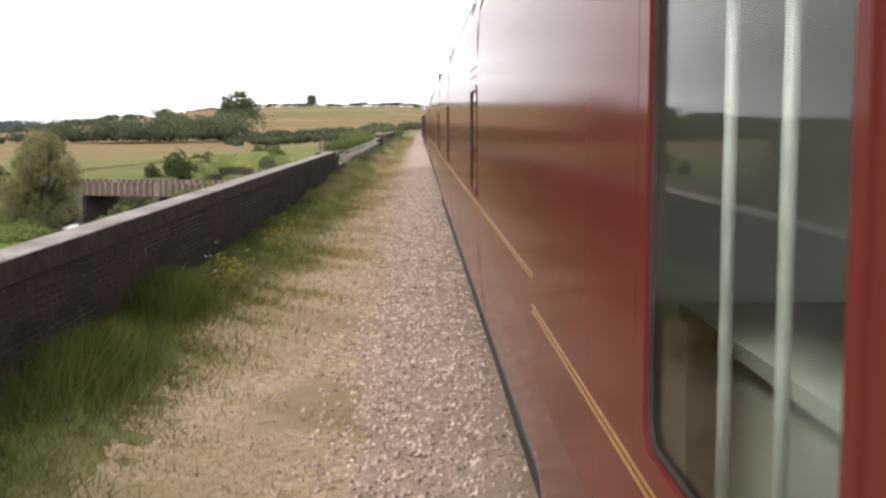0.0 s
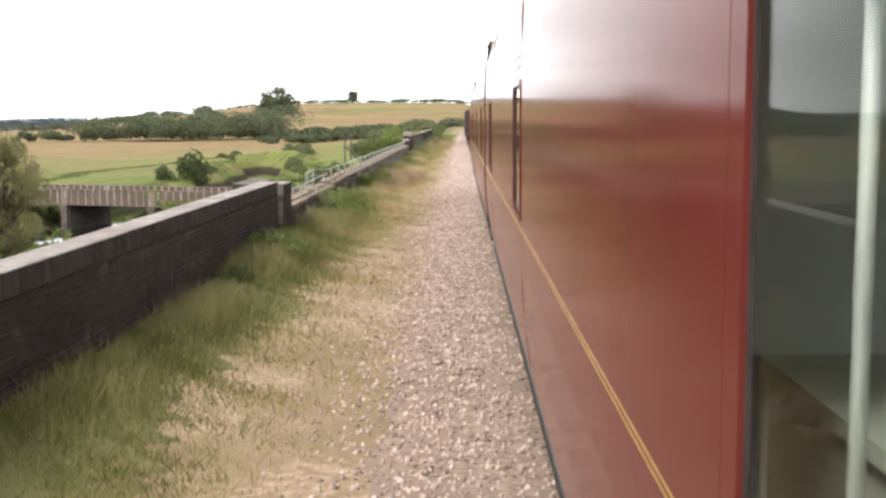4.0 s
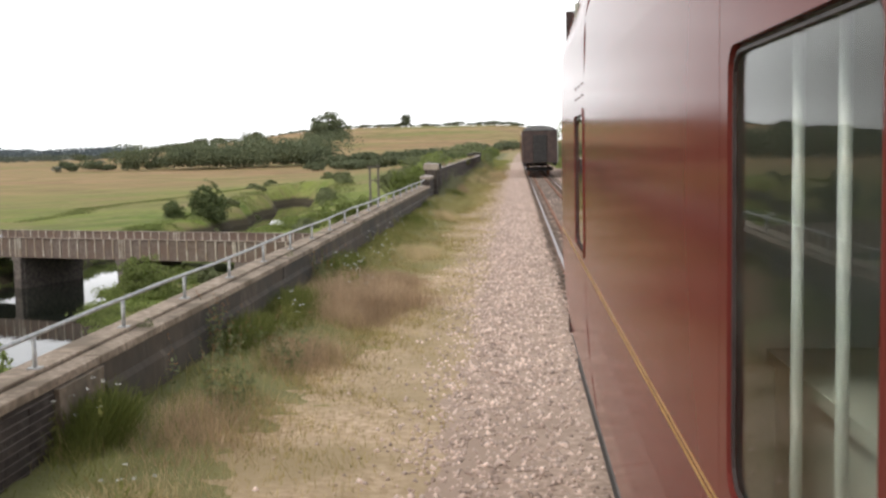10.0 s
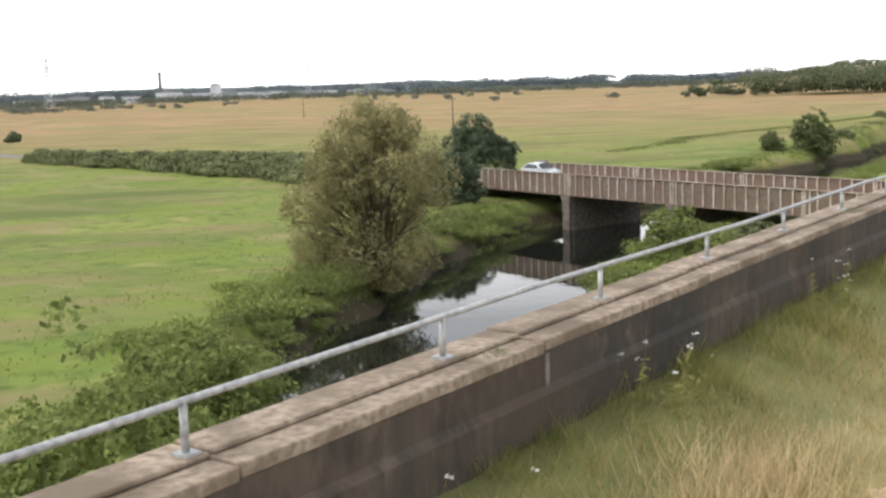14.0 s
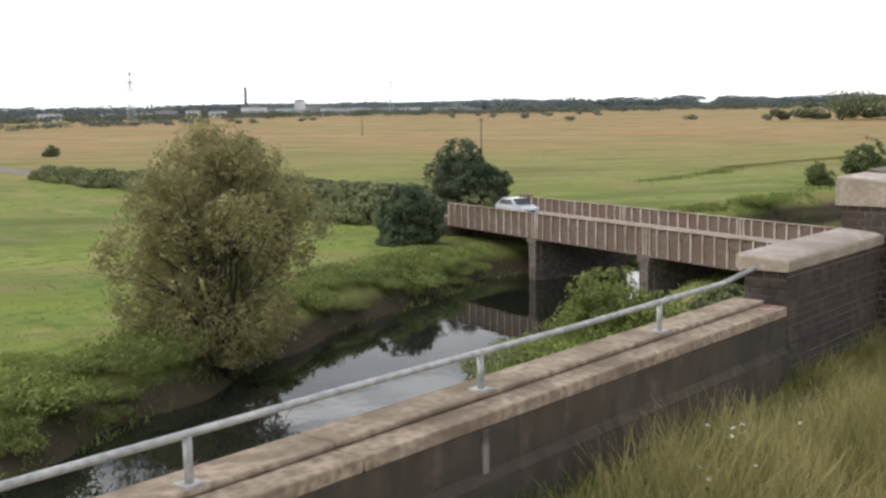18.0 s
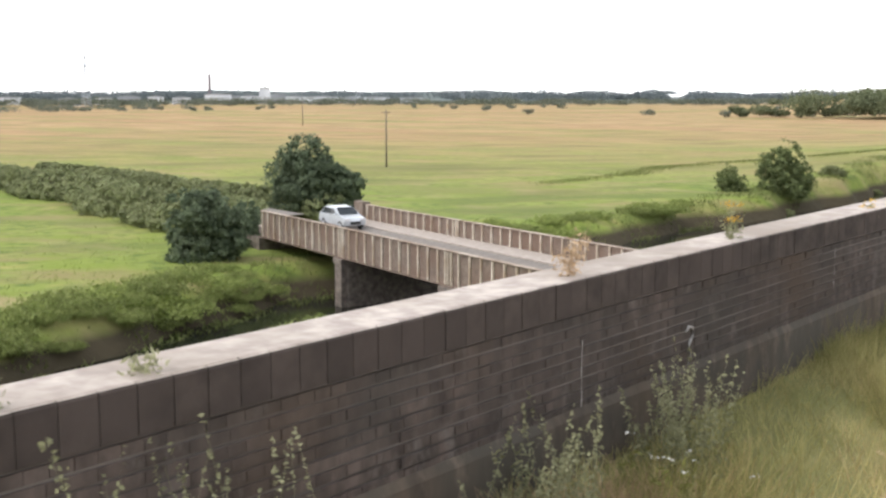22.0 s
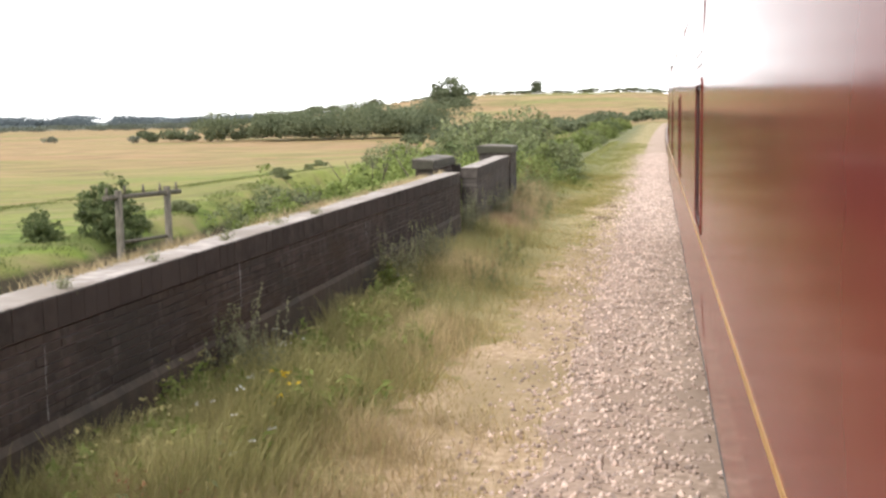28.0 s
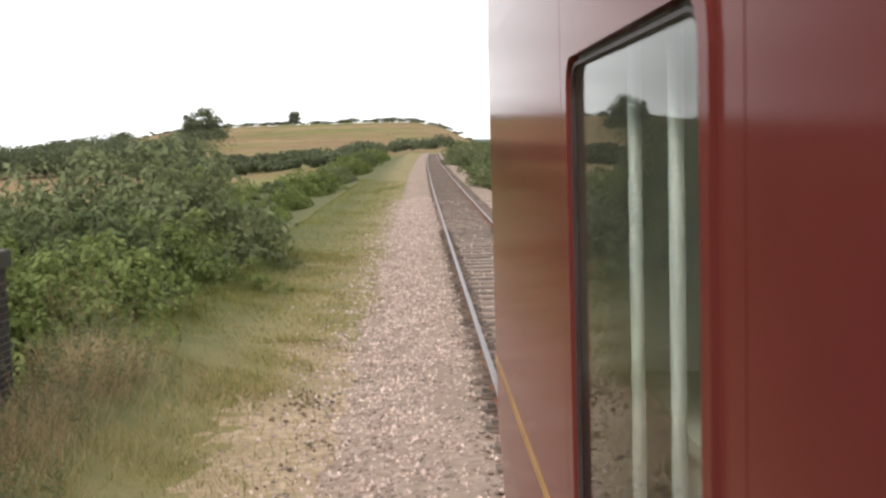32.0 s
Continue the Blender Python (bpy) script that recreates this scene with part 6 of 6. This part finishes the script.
# ---- verge plants ----
def blades(xs, ys, zs, h, w, lean=0.35):
    n = len(xs)
    a = rng.uniform(0, 2 * math.pi, n)
    hh = h * rng.uniform(0.5, 1.4, n)
    base = np.stack([xs, ys, zs - 0.02], -1)
    side = np.stack([np.cos(a), np.sin(a), 0 * a], -1) * (w * rng.uniform(0.6, 1.4, n))[:, None]
    b = rng.uniform(0, 2 * math.pi, n)
    tip = base + np.stack([np.cos(b) * lean * hh * rng.random(n), np.sin(b) * lean * hh * rng.random(n), hh], -1)
    return np.stack([base - side, base + side, tip + side * 0.25, tip - side * 0.25], 1)


def patchy(ys, xs):
    """Uneven density along the verge, 0 to 1."""
    s = np.sin(0.8 * ys + 1.3 * np.sin(0.31 * ys)) + np.sin(2.3 * ys + 3.1 * xs + 0.7) + np.sin(0.37 * ys - 2.2 * xs + 2) + 0.8 * np.sin(5.1 * ys + 4.3 * xs)
    return np.clip(0.5 + 0.28 * s, 0.02, 1)


def grass(name, label, n, xf, h, w, m, y0=-3.0, y1=190.0, lean=0.5, even=0.0):
    ys = rng.uniform(y0, y1, n)
    xs = np.clip(xf(n, ys), WALL_X + 0.02, 0.3)
    keep = np.maximum(patchy(ys, xs), even) > rng.random(n)
    xs, ys = xs[keep], ys[keep]
    hh = h * (0.55 + 0.6 * patchy(ys * 1.7 + 9, xs * 1.3))
    me = quads_mesh(name, blades(xs, ys, verge_z(xs, ys), hh, w, lean), m)
    tagged(new(name, me), label, "grass", kind="stuff")


def wall_side(spread):
    return lambda n, y: WALL_X + np.abs(rng.normal(0, spread, n))


def strip(mid, spread):
    return lambda n, y: rng.normal(mid, spread, n)


M_LUSH = leafmat("lush_grass_blade", (0.115, 0.14, 0.034), (0.205, 0.22, 0.065))
M_STRAWGRASS = leafmat("bleached_grass_blade", (0.42, 0.33, 0.18), (0.62, 0.5, 0.3))
M_OLIVE = leafmat("olive_grass_blade", (0.225, 0.212, 0.066), (0.35, 0.315, 0.112))
M_RAGWORT = leafmat("orange_flower_head", (0.5, 0.3, 0.04), (0.65, 0.42, 0.06), 0.2)
M_PALEGRASS = leafmat("pale_green_grass_blade", (0.29, 0.275, 0.11), (0.48, 0.43, 0.2))
M_TAWNY = leafmat("tawny_grass_blade", (0.32, 0.225, 0.14), (0.52, 0.385, 0.25))
M_MUGWORT = leafmat("grey_green_weed_leaf", (0.22, 0.225, 0.125), (0.33, 0.33, 0.2))
grass("lush_grass", "lush dark green grass along the wall", 170000, wall_side(0.7), 0.13, 0.0045, M_LUSH, -3, 52, lean=1.5, even=0.45)
grass("green_grass", "green grass along the foot of the parapet", 150000, wall_side(0.5), 0.15, 0.0035, M_GRASSG, 50, 190, lean=1.2, even=0.15)
grass("river_grass", "thick green grass below the ledge over the river", 50000, wall_side(0.6), 0.16, 0.0035, M_GRASSG, 84, 108, lean=1.4, even=0.3)
grass("verge_grass", "short yellowing grass on the verge", 330000, strip(-2.1, 0.8), 0.075, 0.0035, M_GRASS, lean=1.0, even=0.3)
grass("short_green_grass", "short green grass on the verge", 160000, strip(-2.4, 0.7), 0.075, 0.0035, M_OLIVE, lean=1.2, even=0.15)
grass("dry_grass", "tall dry straw-coloured grass in tufts", 45000, strip(-2.75, 0.45), 0.22, 0.003, M_DRY, 52, 178, lean=1.0)
grass("bleached_grass", "thick tall bleached grass beside the wall", 60000, strip(-1.95, 0.42), 0.2, 0.003, M_STRAWGRASS, 134, 152, lean=1.2, even=0.25)
grass("mixed_tall_grass", "tall mixed grass along the long wall", 60000, strip(-2.8, 0.4), 0.33, 0.003, M_PALEGRASS, 124, 166, lean=1.1, even=0.2)
grass("wall_grass", "rough pale green grass by the recess and the long wall", 70000, wall_side(0.75), 0.2, 0.003, M_PALEGRASS, 106, 130, lean=1.2, even=0.45)
grass("bent_grass", "pale bent grass stalks against the long wall", 26000, wall_side(0.45), 0.3, 0.003, M_PALEGRASS, 143.5, 153, lean=1.4, even=0.35)
grass("embankment_grass", "short green grass on the embankment shoulder", 90000, strip(-2.4, 1.0), 0.09, 0.005, M_GRASSG, 168, 240, lean=1.1, even=0.4)
grass("stubble", "sparse dry stalks between the stones", 50000, strip(-1.6, 0.5), 0.04, 0.004, M_DRY)


def clumps(name, label, spots, per, h, w, m, category="grass", lean=1.05):
    """Dense grass clumps at (x, y, radius across, radius along, scale)."""
    out = []
    for x, y, rx, ry, s in spots:
        n = int(per * s)
        xs = np.clip(rng.normal(x, rx, n), WALL_X + 0.03, -0.4)
        ys = rng.normal(y, ry, n)
        fall = np.exp(-(((xs - x) / rx) ** 2 + ((ys - y) / ry) ** 2) * 0.22)
        out.append(blades(xs, ys, verge_z(xs, ys), h * s * (0.35 + 0.65 * fall), w, lean))
    tagged(new(name, quads_mesh(name, np.concatenate(out), m)), label, category, kind="stuff")


clumps("tawny_grass", "reddish brown seeding grass in a dense bed by the ledge", [(-2.6, 76.6, 0.4, 0.5, 1.2), (-2.2, 77.4, 0.4, 0.5, 1.1), (-2.7, 78.3, 0.35, 0.6, 1.1), (-2.5, 75.6, 0.3, 0.4, 0.9), (-2.3, 80, 0.3, 0.5, 0.7), (-2.6, 72.5, 0.3, 0.6, 0.7), (-2.9, 69, 0.25, 0.7, 0.6), (-2.7, 131.5, 0.25, 0.5, 1.0), (-2.5, 134.4, 0.3, 0.5, 1.1), (-2.9, 116.5, 0.2, 0.6, 0.9), (-3.1, 120, 0.2, 0.8, 0.9), (-2.9, 149, 0.3, 0.6, 0.9), (-3.2, 169.5, 0.3, 0.9, 0.9), (-3.1, 167, 0.3, 0.8, 0.8)], 3200, 0.33, 0.0035, M_TAWNY)
clumps("straw_clumps", "bleached straw-coloured grass clumps on the verge", [(-1.5, 145.2, 0.3, 0.6, 1.3), (-1.7, 146.6, 0.3, 0.5, 1.2), (-1.9, 143.4, 0.3, 0.7, 1.2), (-2.1, 148.4, 0.25, 0.6, 1.0), (-2.7, 131, 0.25, 0.4, 1.3), (-2.5, 132.6, 0.25, 0.5, 1.2), (-2.9, 128.8, 0.2, 0.5, 1.0), (-3.1, 139.6, 0.2, 0.5, 1.0), (-2.6, 66, 0.25, 0.7, 0.8), (-2.3, 85, 0.3, 0.7, 0.8), (-2.6, 98, 0.25, 0.6, 0.8), (-2.4, 155, 0.3, 0.8, 0.9), (-2.8, 160, 0.3, 0.7, 1.0), (-2.2, 61, 0.3, 0.8, 0.7), (-3.3, 172.3, 0.3, 0.8, 1.0), (-3.4, 174.8, 0.3, 0.6, 1.2)], 2800, 0.36, 0.003, M_STRAWGRASS)
clumps("green_clumps", "coarse green grass clumps by the wall", [(-3.3, 101.5, 0.2, 0.7, 0.8), (-3.3, 94, 0.25, 0.8, 0.7), (-3.3, 79.5, 0.2, 0.8, 1.0), (-3.3, 75.5, 0.2, 0.7, 0.9), (-3.0, 112.2, 0.3, 0.5, 1.0), (-3.3, 8, 0.3, 1.0, 1.1), (-3.2, 13, 0.3, 1.0, 1.1), (-3.3, 17, 0.3, 0.8, 1.2), (-3.3, 51, 0.25, 0.6, 0.8), (-3.5, 68.2, 0.1, 0.3, 1.1), (-3.4, 73, 0.15, 0.5, 0.9), (-3.4, 81, 0.15, 0.6, 0.9)], 3400, 0.34, 0.0045, M_LUSH)


clumps("pale_clumps", "yellow-green tall grass clumps against the long wall", [(-3.1, 147, 0.3, 0.6, 1.2), (-2.8, 145.6, 0.35, 0.6, 1.3), (-3.0, 142.6, 0.3, 0.7, 1.2), (-3.0, 151, 0.3, 0.7, 1.1), (-3.0, 135.6, 0.3, 0.6, 1.2), (-2.7, 149.2, 0.3, 0.5, 1.3), (-3.1, 155, 0.25, 0.8, 1.0), (-3.1, 161, 0.25, 0.8, 1.0), (-3.0, 130, 0.25, 0.5, 1.2), (-3.3, 113.6, 0.15, 0.7, 0.8), (-2.6, 140.3, 0.35, 0.7, 1.1), (-3.0, 103.6, 0.35, 0.7, 1.1), (-2.7, 101.8, 0.35, 0.7, 0.9), (-2.6, 105.6, 0.35, 0.7, 1.0), (-3.2, 46.5, 0.3, 0.9, 1.0), (-3.1, 49, 0.35, 0.8, 1.0), (-3.1, 54, 0.35, 0.7, 1.0), (-2.7, 56, 0.35, 0.7, 0.9), (-2.9, 60.5, 0.35, 0.9, 0.9), (-3.0, 63.5, 0.3, 0.9, 0.9), (-3.2, 38, 0.3, 1.2, 0.8), (-3.1, 42, 0.3, 1.0, 0.9)], 3000, 0.36, 0.0035, M_PALEGRASS)


fy = rng.uniform(137, 164.3, 9000)
fy = fy[0.5 + 0.3 * np.sin(1.3 * fy) + 0.3 * np.sin(3.1 * fy + 1) > rng.random(len(fy))]
fx = WALL_X - 0.31 + rng.normal(0, 0.03, len(fy))
tagged(new("coping_grass", quads_mesh("coping_grass", blades(fx, fy, np.full(len(fy), 1.39), 0.085, 0.003, 1.2), M_STRAWGRASS)), "dry bleached grass fringing the outer edge of the coping", "grass", kind="stuff")


def tussocks(name, label, n, x0, x1, y0, y1, h, w, m, near=None, thin=0.0):
    """Rough grass over an area, in drifts, kept out of the river."""
    xs, ys = rng.uniform(x0, x1, n), rng.uniform(y0, y1, n)
    d = to_river(xs, ys)
    drift = 0.5 + 0.3 * (np.sin(0.9 * xs + 0.5 * ys) + np.sin(0.31 * xs - 0.77 * ys + 1) + np.sin(1.9 * ys + 0.4 * xs) * 0.7)
    keep = (d > 6.6) & (xs < -6) & (drift > rng.random(n) * 1.1)
    if near:
        keep &= d < near * (0.85 + 0.3 * rng.random(n))
    if thin:
        keep &= np.exp(-(d - 8) / thin) > rng.random(n)
    xs, ys = xs[keep], ys[keep]
    zs = np.maximum(land(xs, ys), WATER_Z)
    me = quads_mesh(name, blades(xs, ys, zs, h, w, 1.2), m)
    tagged(new(name, me), label, "grass", kind="stuff")


M_REED = leafmat("meadow_blade", (0.15, 0.2, 0.05), (0.25, 0.28, 0.085))
M_BANK = leafmat("bank_herbage_leaf", (0.14, 0.175, 0.055), (0.23, 0.255, 0.095))
tussocks("meadow_tussocks", "rough green meadow grass by the river", 120000, -110, -30, 88, 175, 0.13, 0.035, M_REED, thin=14)
tussocks("bank_herbage", "rank green herbage along the river banks", 240000, -80, -8, 92, 300, 0.26, 0.05, M_BANK, 12.0)

# wet ditch with dark rank grass across the far meadow
DITCH = [(-76, 228), (-80, 243), (-83, 268), (-78, 292), (-67, 318), (-58, 345)]
dx, dy = [], []
for (ax, ay), (bx, by) in zip(DITCH, DITCH[1:]):
    u = rng.random(3600)
    dx.append(ax + (bx - ax) * u + rng.normal(0, 1.3, 3600)), dy.append(ay + (by - ay) * u)
dx, dy = np.concatenate(dx), np.concatenate(dy)
keep = (0.55 + 0.3 * np.sin(0.35 * dy) + 0.3 * np.sin(1.1 * dy + 1)) * smooth(dy, 226, 262) > rng.random(len(dx))
dx, dy = (dx + 1.6 * np.sin(dy * 0.13) + 0.6 * np.sin(dy * 0.5))[keep], dy[keep]
tagged(new("ditch_grass", quads_mesh("ditch_grass", blades(dx, dy, land(dx, dy), 0.2, 0.07, 1.0), leafmat("ditch_grass_blade", (0.14, 0.165, 0.055), (0.2, 0.22, 0.08)))), "dark rank grass along a ditch in the meadow", "grass", kind="stuff")


def weeds(name, label, spots, m_head, head, n_head, h, m_stem, category, leaf=0.016, stems=16, plume=False):
    """Thin-stemmed weeds at (x, y, scale) with small leaves and flower heads or plumes."""
    quads, heads = [], []
    for x, y, s in spots:
        k = int(stems * s)
        bx, by = np.clip(x + rng.normal(0, 0.13 * s, k), WALL_X + 0.05, 0), y + rng.normal(0, 0.2 * s, k)
        bz = verge_z(bx, by)
        st = blades(bx, by, bz, h * s, 0.003, 0.5)
        quads.append(st)
        foot, top = (st[:, 0] + st[:, 1]) / 2, (st[:, 2] + st[:, 3]) / 2
        for a, t in zip(foot, top):
            if plume:
                u = rng.uniform(0.45, 1.05, (n_head, 1))
                heads.append(a + (t - a) * u + rng.normal(0, 1, (n_head, 3)) * (0.035 * (1.15 - u)))
            else:
                heads.append(t + rng.normal(0, head * 1.1, (n_head, 3)) * (1, 1, 0.35))
        m = 22
        u = rng.uniform(0.02, 0.75, (k, m, 1))
        at = foot[:, None] + (top - foot)[:, None] * u + rng.normal(0, 1, (k, m, 3)) * 0.05 * (1.1 - u)
        quads.append(leaves(at.reshape(-1, 3), leaf, aspect=2.2))
    t = tagged(new(name, quads_mesh(name, np.concatenate(quads), m_stem)), label, category, kind="stuff")
    part("flower_heads", quads_mesh("flower_heads", leaves(np.concatenate(heads), head, flat=0.3), m_head), None, t)


fl = [(-2.95 + rng.normal(0, 0.2), y, rng.uniform(0.7, 1.2)) for y in (19, 28.5, 33, 47, 58, 59.6, 61, 62.3, 63.2, 64, 66.5, 68, 74, 77.5, 78.6, 79.5, 80.5, 82, 83.2, 86, 90, 93, 96, 99, 102.3, 103.4, 104, 108.2, 109.6, 113, 121.5, 127, 130.5, 133, 139, 146.8, 147.4, 150, 153)]
weeds("white_wildflowers", "white umbel wildflowers along the parapet foot", fl, M_FLOWER, 0.013, 5, 0.45, M_GRASSG, "wildflower", stems=9)
yl = [(-2.9, y, 0.9) for y in (18.5, 19.2, 24, 26, 151.5)]
weeds("yellow_ragwort", "yellow ragwort plants by the wall", yl, M_YELLOW, 0.013, 9, 0.42, M_GRASSG, "wildflower")
ts = [(-2.7 + rng.normal(0, 0.25), y, rng.uniform(0.9, 1.4)) for y in (127.5, 129, 132.4, 134, 136.5, 141, 143.5, 145, 148.4, 159, 161.5, 70, 72, 168, 170.5)]
ts += [(-3.5, 72.2, 1.1), (-3.5, 79.6, 1.0), (-3.45, 78.4, 0.9), (-3.3, 171.6, 1.1), (-3.2, 173.0, 1.3), (-3.5, 173.9, 1.7), (-3.2, 174.6, 1.6), (-3.6, 175.2, 1.8), (-3.0, 175.4, 1.3)]
hb = [(WALL_X + 0.55 + rng.normal(0, 0.28), y + rng.normal(0, 0.3), rng.uniform(0.7, 1.15)) for y in np.arange(136.5, 158, 0.62)]
weeds("verge_herbs", "leafy green herbs with pale flower heads along the long wall", hb, M_PALEGRASS, 0.014, 6, 0.36, M_LEAF_BRAMBLE, "herbs", leaf=0.026, stems=26)
weeds("tall_weeds", "tall brown seeding weeds among dry grass", ts, M_RUSSET, 0.011, 16, 0.55, M_HEDGE, "weeds", plume=True)
gs = [(WALL_X + 0.3 + rng.normal(0, 0.1), y, s) for y, s in ((53, 0.8), (57, 0.9), (60, 0.9), (112.3, 0.95), (113.75, 1.35), (116.2, 0.8), (118, 1.4), (120.4, 0.9), (122, 0.9), (135, 1.0), (140, 1.0), (152, 1.0), (158, 1.1), (160, 1.0), (165, 1.1), (168.5, 1.0), (108.4, 0.6), (109.6, 0.7))]
weeds("pale_weeds", "tall grey-green seeding weeds against the wall", gs, M_MUGWORT, 0.013, 40, 0.62, M_MUGWORT, "weeds", leaf=0.013, stems=40, plume=True)

# young shrubs by the start of the ledge
shrub = bush_mesh(1.4, 0.85, 0.03, 4200, 22, 75, M_LEAF_BRAMBLE)
shrub2 = bush_mesh(1.0, 0.7, 0.03, 3000, 14, 77, M_LEAF_HAW)
for k, (x, y, s) in enumerate(((-3.2, 57.4, 0.95), (-3.35, 58.5, 0.85), (-2.85, 57.0, 0.6), (-3.35, 55.9, 0.7), (-3.3, 59.7, 0.6), (-3.0, 58.2, 0.55), (-3.4, 54.6, 0.5), (-3.35, 46.6, 0.6), (-3.3, 47.8, 0.75), (-3.4, 48.9, 0.65), (-3.0, 48.3, 0.5), (-3.35, 44.9, 0.5))):
    bush("bushy green shrub at the foot of the ledge", (x, y, 0.02), (shrub, shrub2)[k % 2], "shrubs by the ledge", 70 * k, s, stems=M_TWIGS)

# plants rooted in the coping
lime = bush_mesh(0.46, 0.36, 0.013, 2200, 16, 71, M_LEAF_LIME, jitter=0.9)
bush("yellow-green seedling shrub growing from the coping", (WALL_X + 0.07, 140.8, 1.08), lime, stems=M_SPRIG)


def coping_plant(name, label, y, z, h, n, spread, m, heads=None):
    """Leafy stalks from a joint in the coping."""
    t = thing(name, label, "weeds", (WALL_X - 0.08, y, z))
    foot = np.stack([rng.normal(0, 0.02, n), rng.normal(0, spread * 0.3, n), np.zeros(n) - 0.01], -1)
    hh = h * rng.uniform(0.55, 1.0, n)
    tip = foot + np.stack([rng.normal(0, spread, n) * 0.6, rng.normal(0, spread, n), hh], -1)
    side = np.array((0, 0.003, 0))
    small = []
    for a, e in zip(foot, tip):
        u = rng.uniform(0.1, 0.95, (26, 1))
        at = a + (e - a) * u + rng.normal(0, 0.028, (26, 3))
        q = np.concatenate([np.stack([a - side, a + side, e + side * 0.4, e - side * 0.4])[None], leaves(at, 0.011, aspect=2.0)])
        if not heads:
            small.append(q)
        else:
            stalk = part("leafy_stalk", quads_mesh("leafy_stalk", q, m), None, t)
            hd = e + rng.normal(0, 1, (14, 3)) * (0.03, 0.03, 0.012)
            tagged(part("flower_head", quads_mesh("flower_head", leaves(hd, 0.012, flat=0.3), heads), None, stalk, "orange-yellow flower head"), "orange-yellow flower head", kind="stuff")
    if small:
        tagged(part("foliage", quads_mesh("foliage", np.concatenate(small), m), None, t), kind="stuff")
    return t


coping_plant("seedling", "tall thin pale green seedling growing from the coping", 111.15, 1.39, 0.58, 3, 0.02, M_MUGWORT)
for y, z, hh in ((123.6, 1.38, 0.3), (126.75, 1.22, 0.3)):
    coping_plant("ragwort_plant", "orange-yellow ragwort rooted in the coping", y, z, hh, 7, 0.045, M_MUGWORT, M_RAGWORT)
for y, n in ((116.4, 12), (121.3, 9), (128.9, 9)):
    coping_plant("dry_wall_weed", "tall dry brown weed leaning from the coping", y, 1.38, 0.34, n, 0.09, M_TAWNY)
coping_plant("wall_plant", "pale green weed growing from the coping joints", 111.7, 1.38, 0.1, 9, 0.1, M_STRAWGRASS)
for y in (117.5, 118.2, 128.4, 131.2, 133.3, 147.2, 148.6, 149.6, 151, 152.5, 154, 155.2):
    coping_plant("coping_weed", "small dry weed rooted in the coping joints", y, 1.38, 0.1, 5, 0.06, M_MUGWORT)
for y in (56.3, 61.4, 70.2, 77.3, 84.5, 92.2, 96.2):
    coping_plant("ledge_weed", "small dry weed rooted in the ledge joints", y, 0.7, 0.11, 6, 0.05, M_MUGWORT)

# turned earth on the verge
cl = []
for x, y, n, r in ((-1.0, 174.3, 60, 0.16), (-1.1, 170.8, 80, 0.2), (-0.8, 172.6, 20, 0.2), (-1.3, 168.8, 16, 0.25)):
    bx, by = rng.normal(x, r, n), rng.normal(y, 1.6 * r, n)
    cl.append(np.stack([bx, by, verge_z(bx, by) + 0.012], -1))
cl = np.concatenate(cl)
ball = np.array([(1, 0, 0), (0, 1, 0), (-1, 0, 0), (0, -1, 0), (0, 0, 0.8), (0, 0, -0.6)])
cv = cl[:, None] + ball[None] * (rng.uniform(0.01, 0.035, len(cl))[:, None, None]) * rng.uniform(0.6, 1.3, (len(cl), 6, 3))
cf = (tri[None] + 6 * np.arange(len(cl))[:, None, None]).reshape(-1, 3)
me = mesh_of("earth_clods", cv.reshape(-1, 3).tolist(), cf.tolist(), mat("turned_earth", (0.13, 0.09, 0.055), (0.24, 0.17, 0.11), 20, 0.95, 0.3, island=0.3))
tagged(new("earth_clods", me), "brown clods of turned earth on the verge", "soil", kind="stuff")
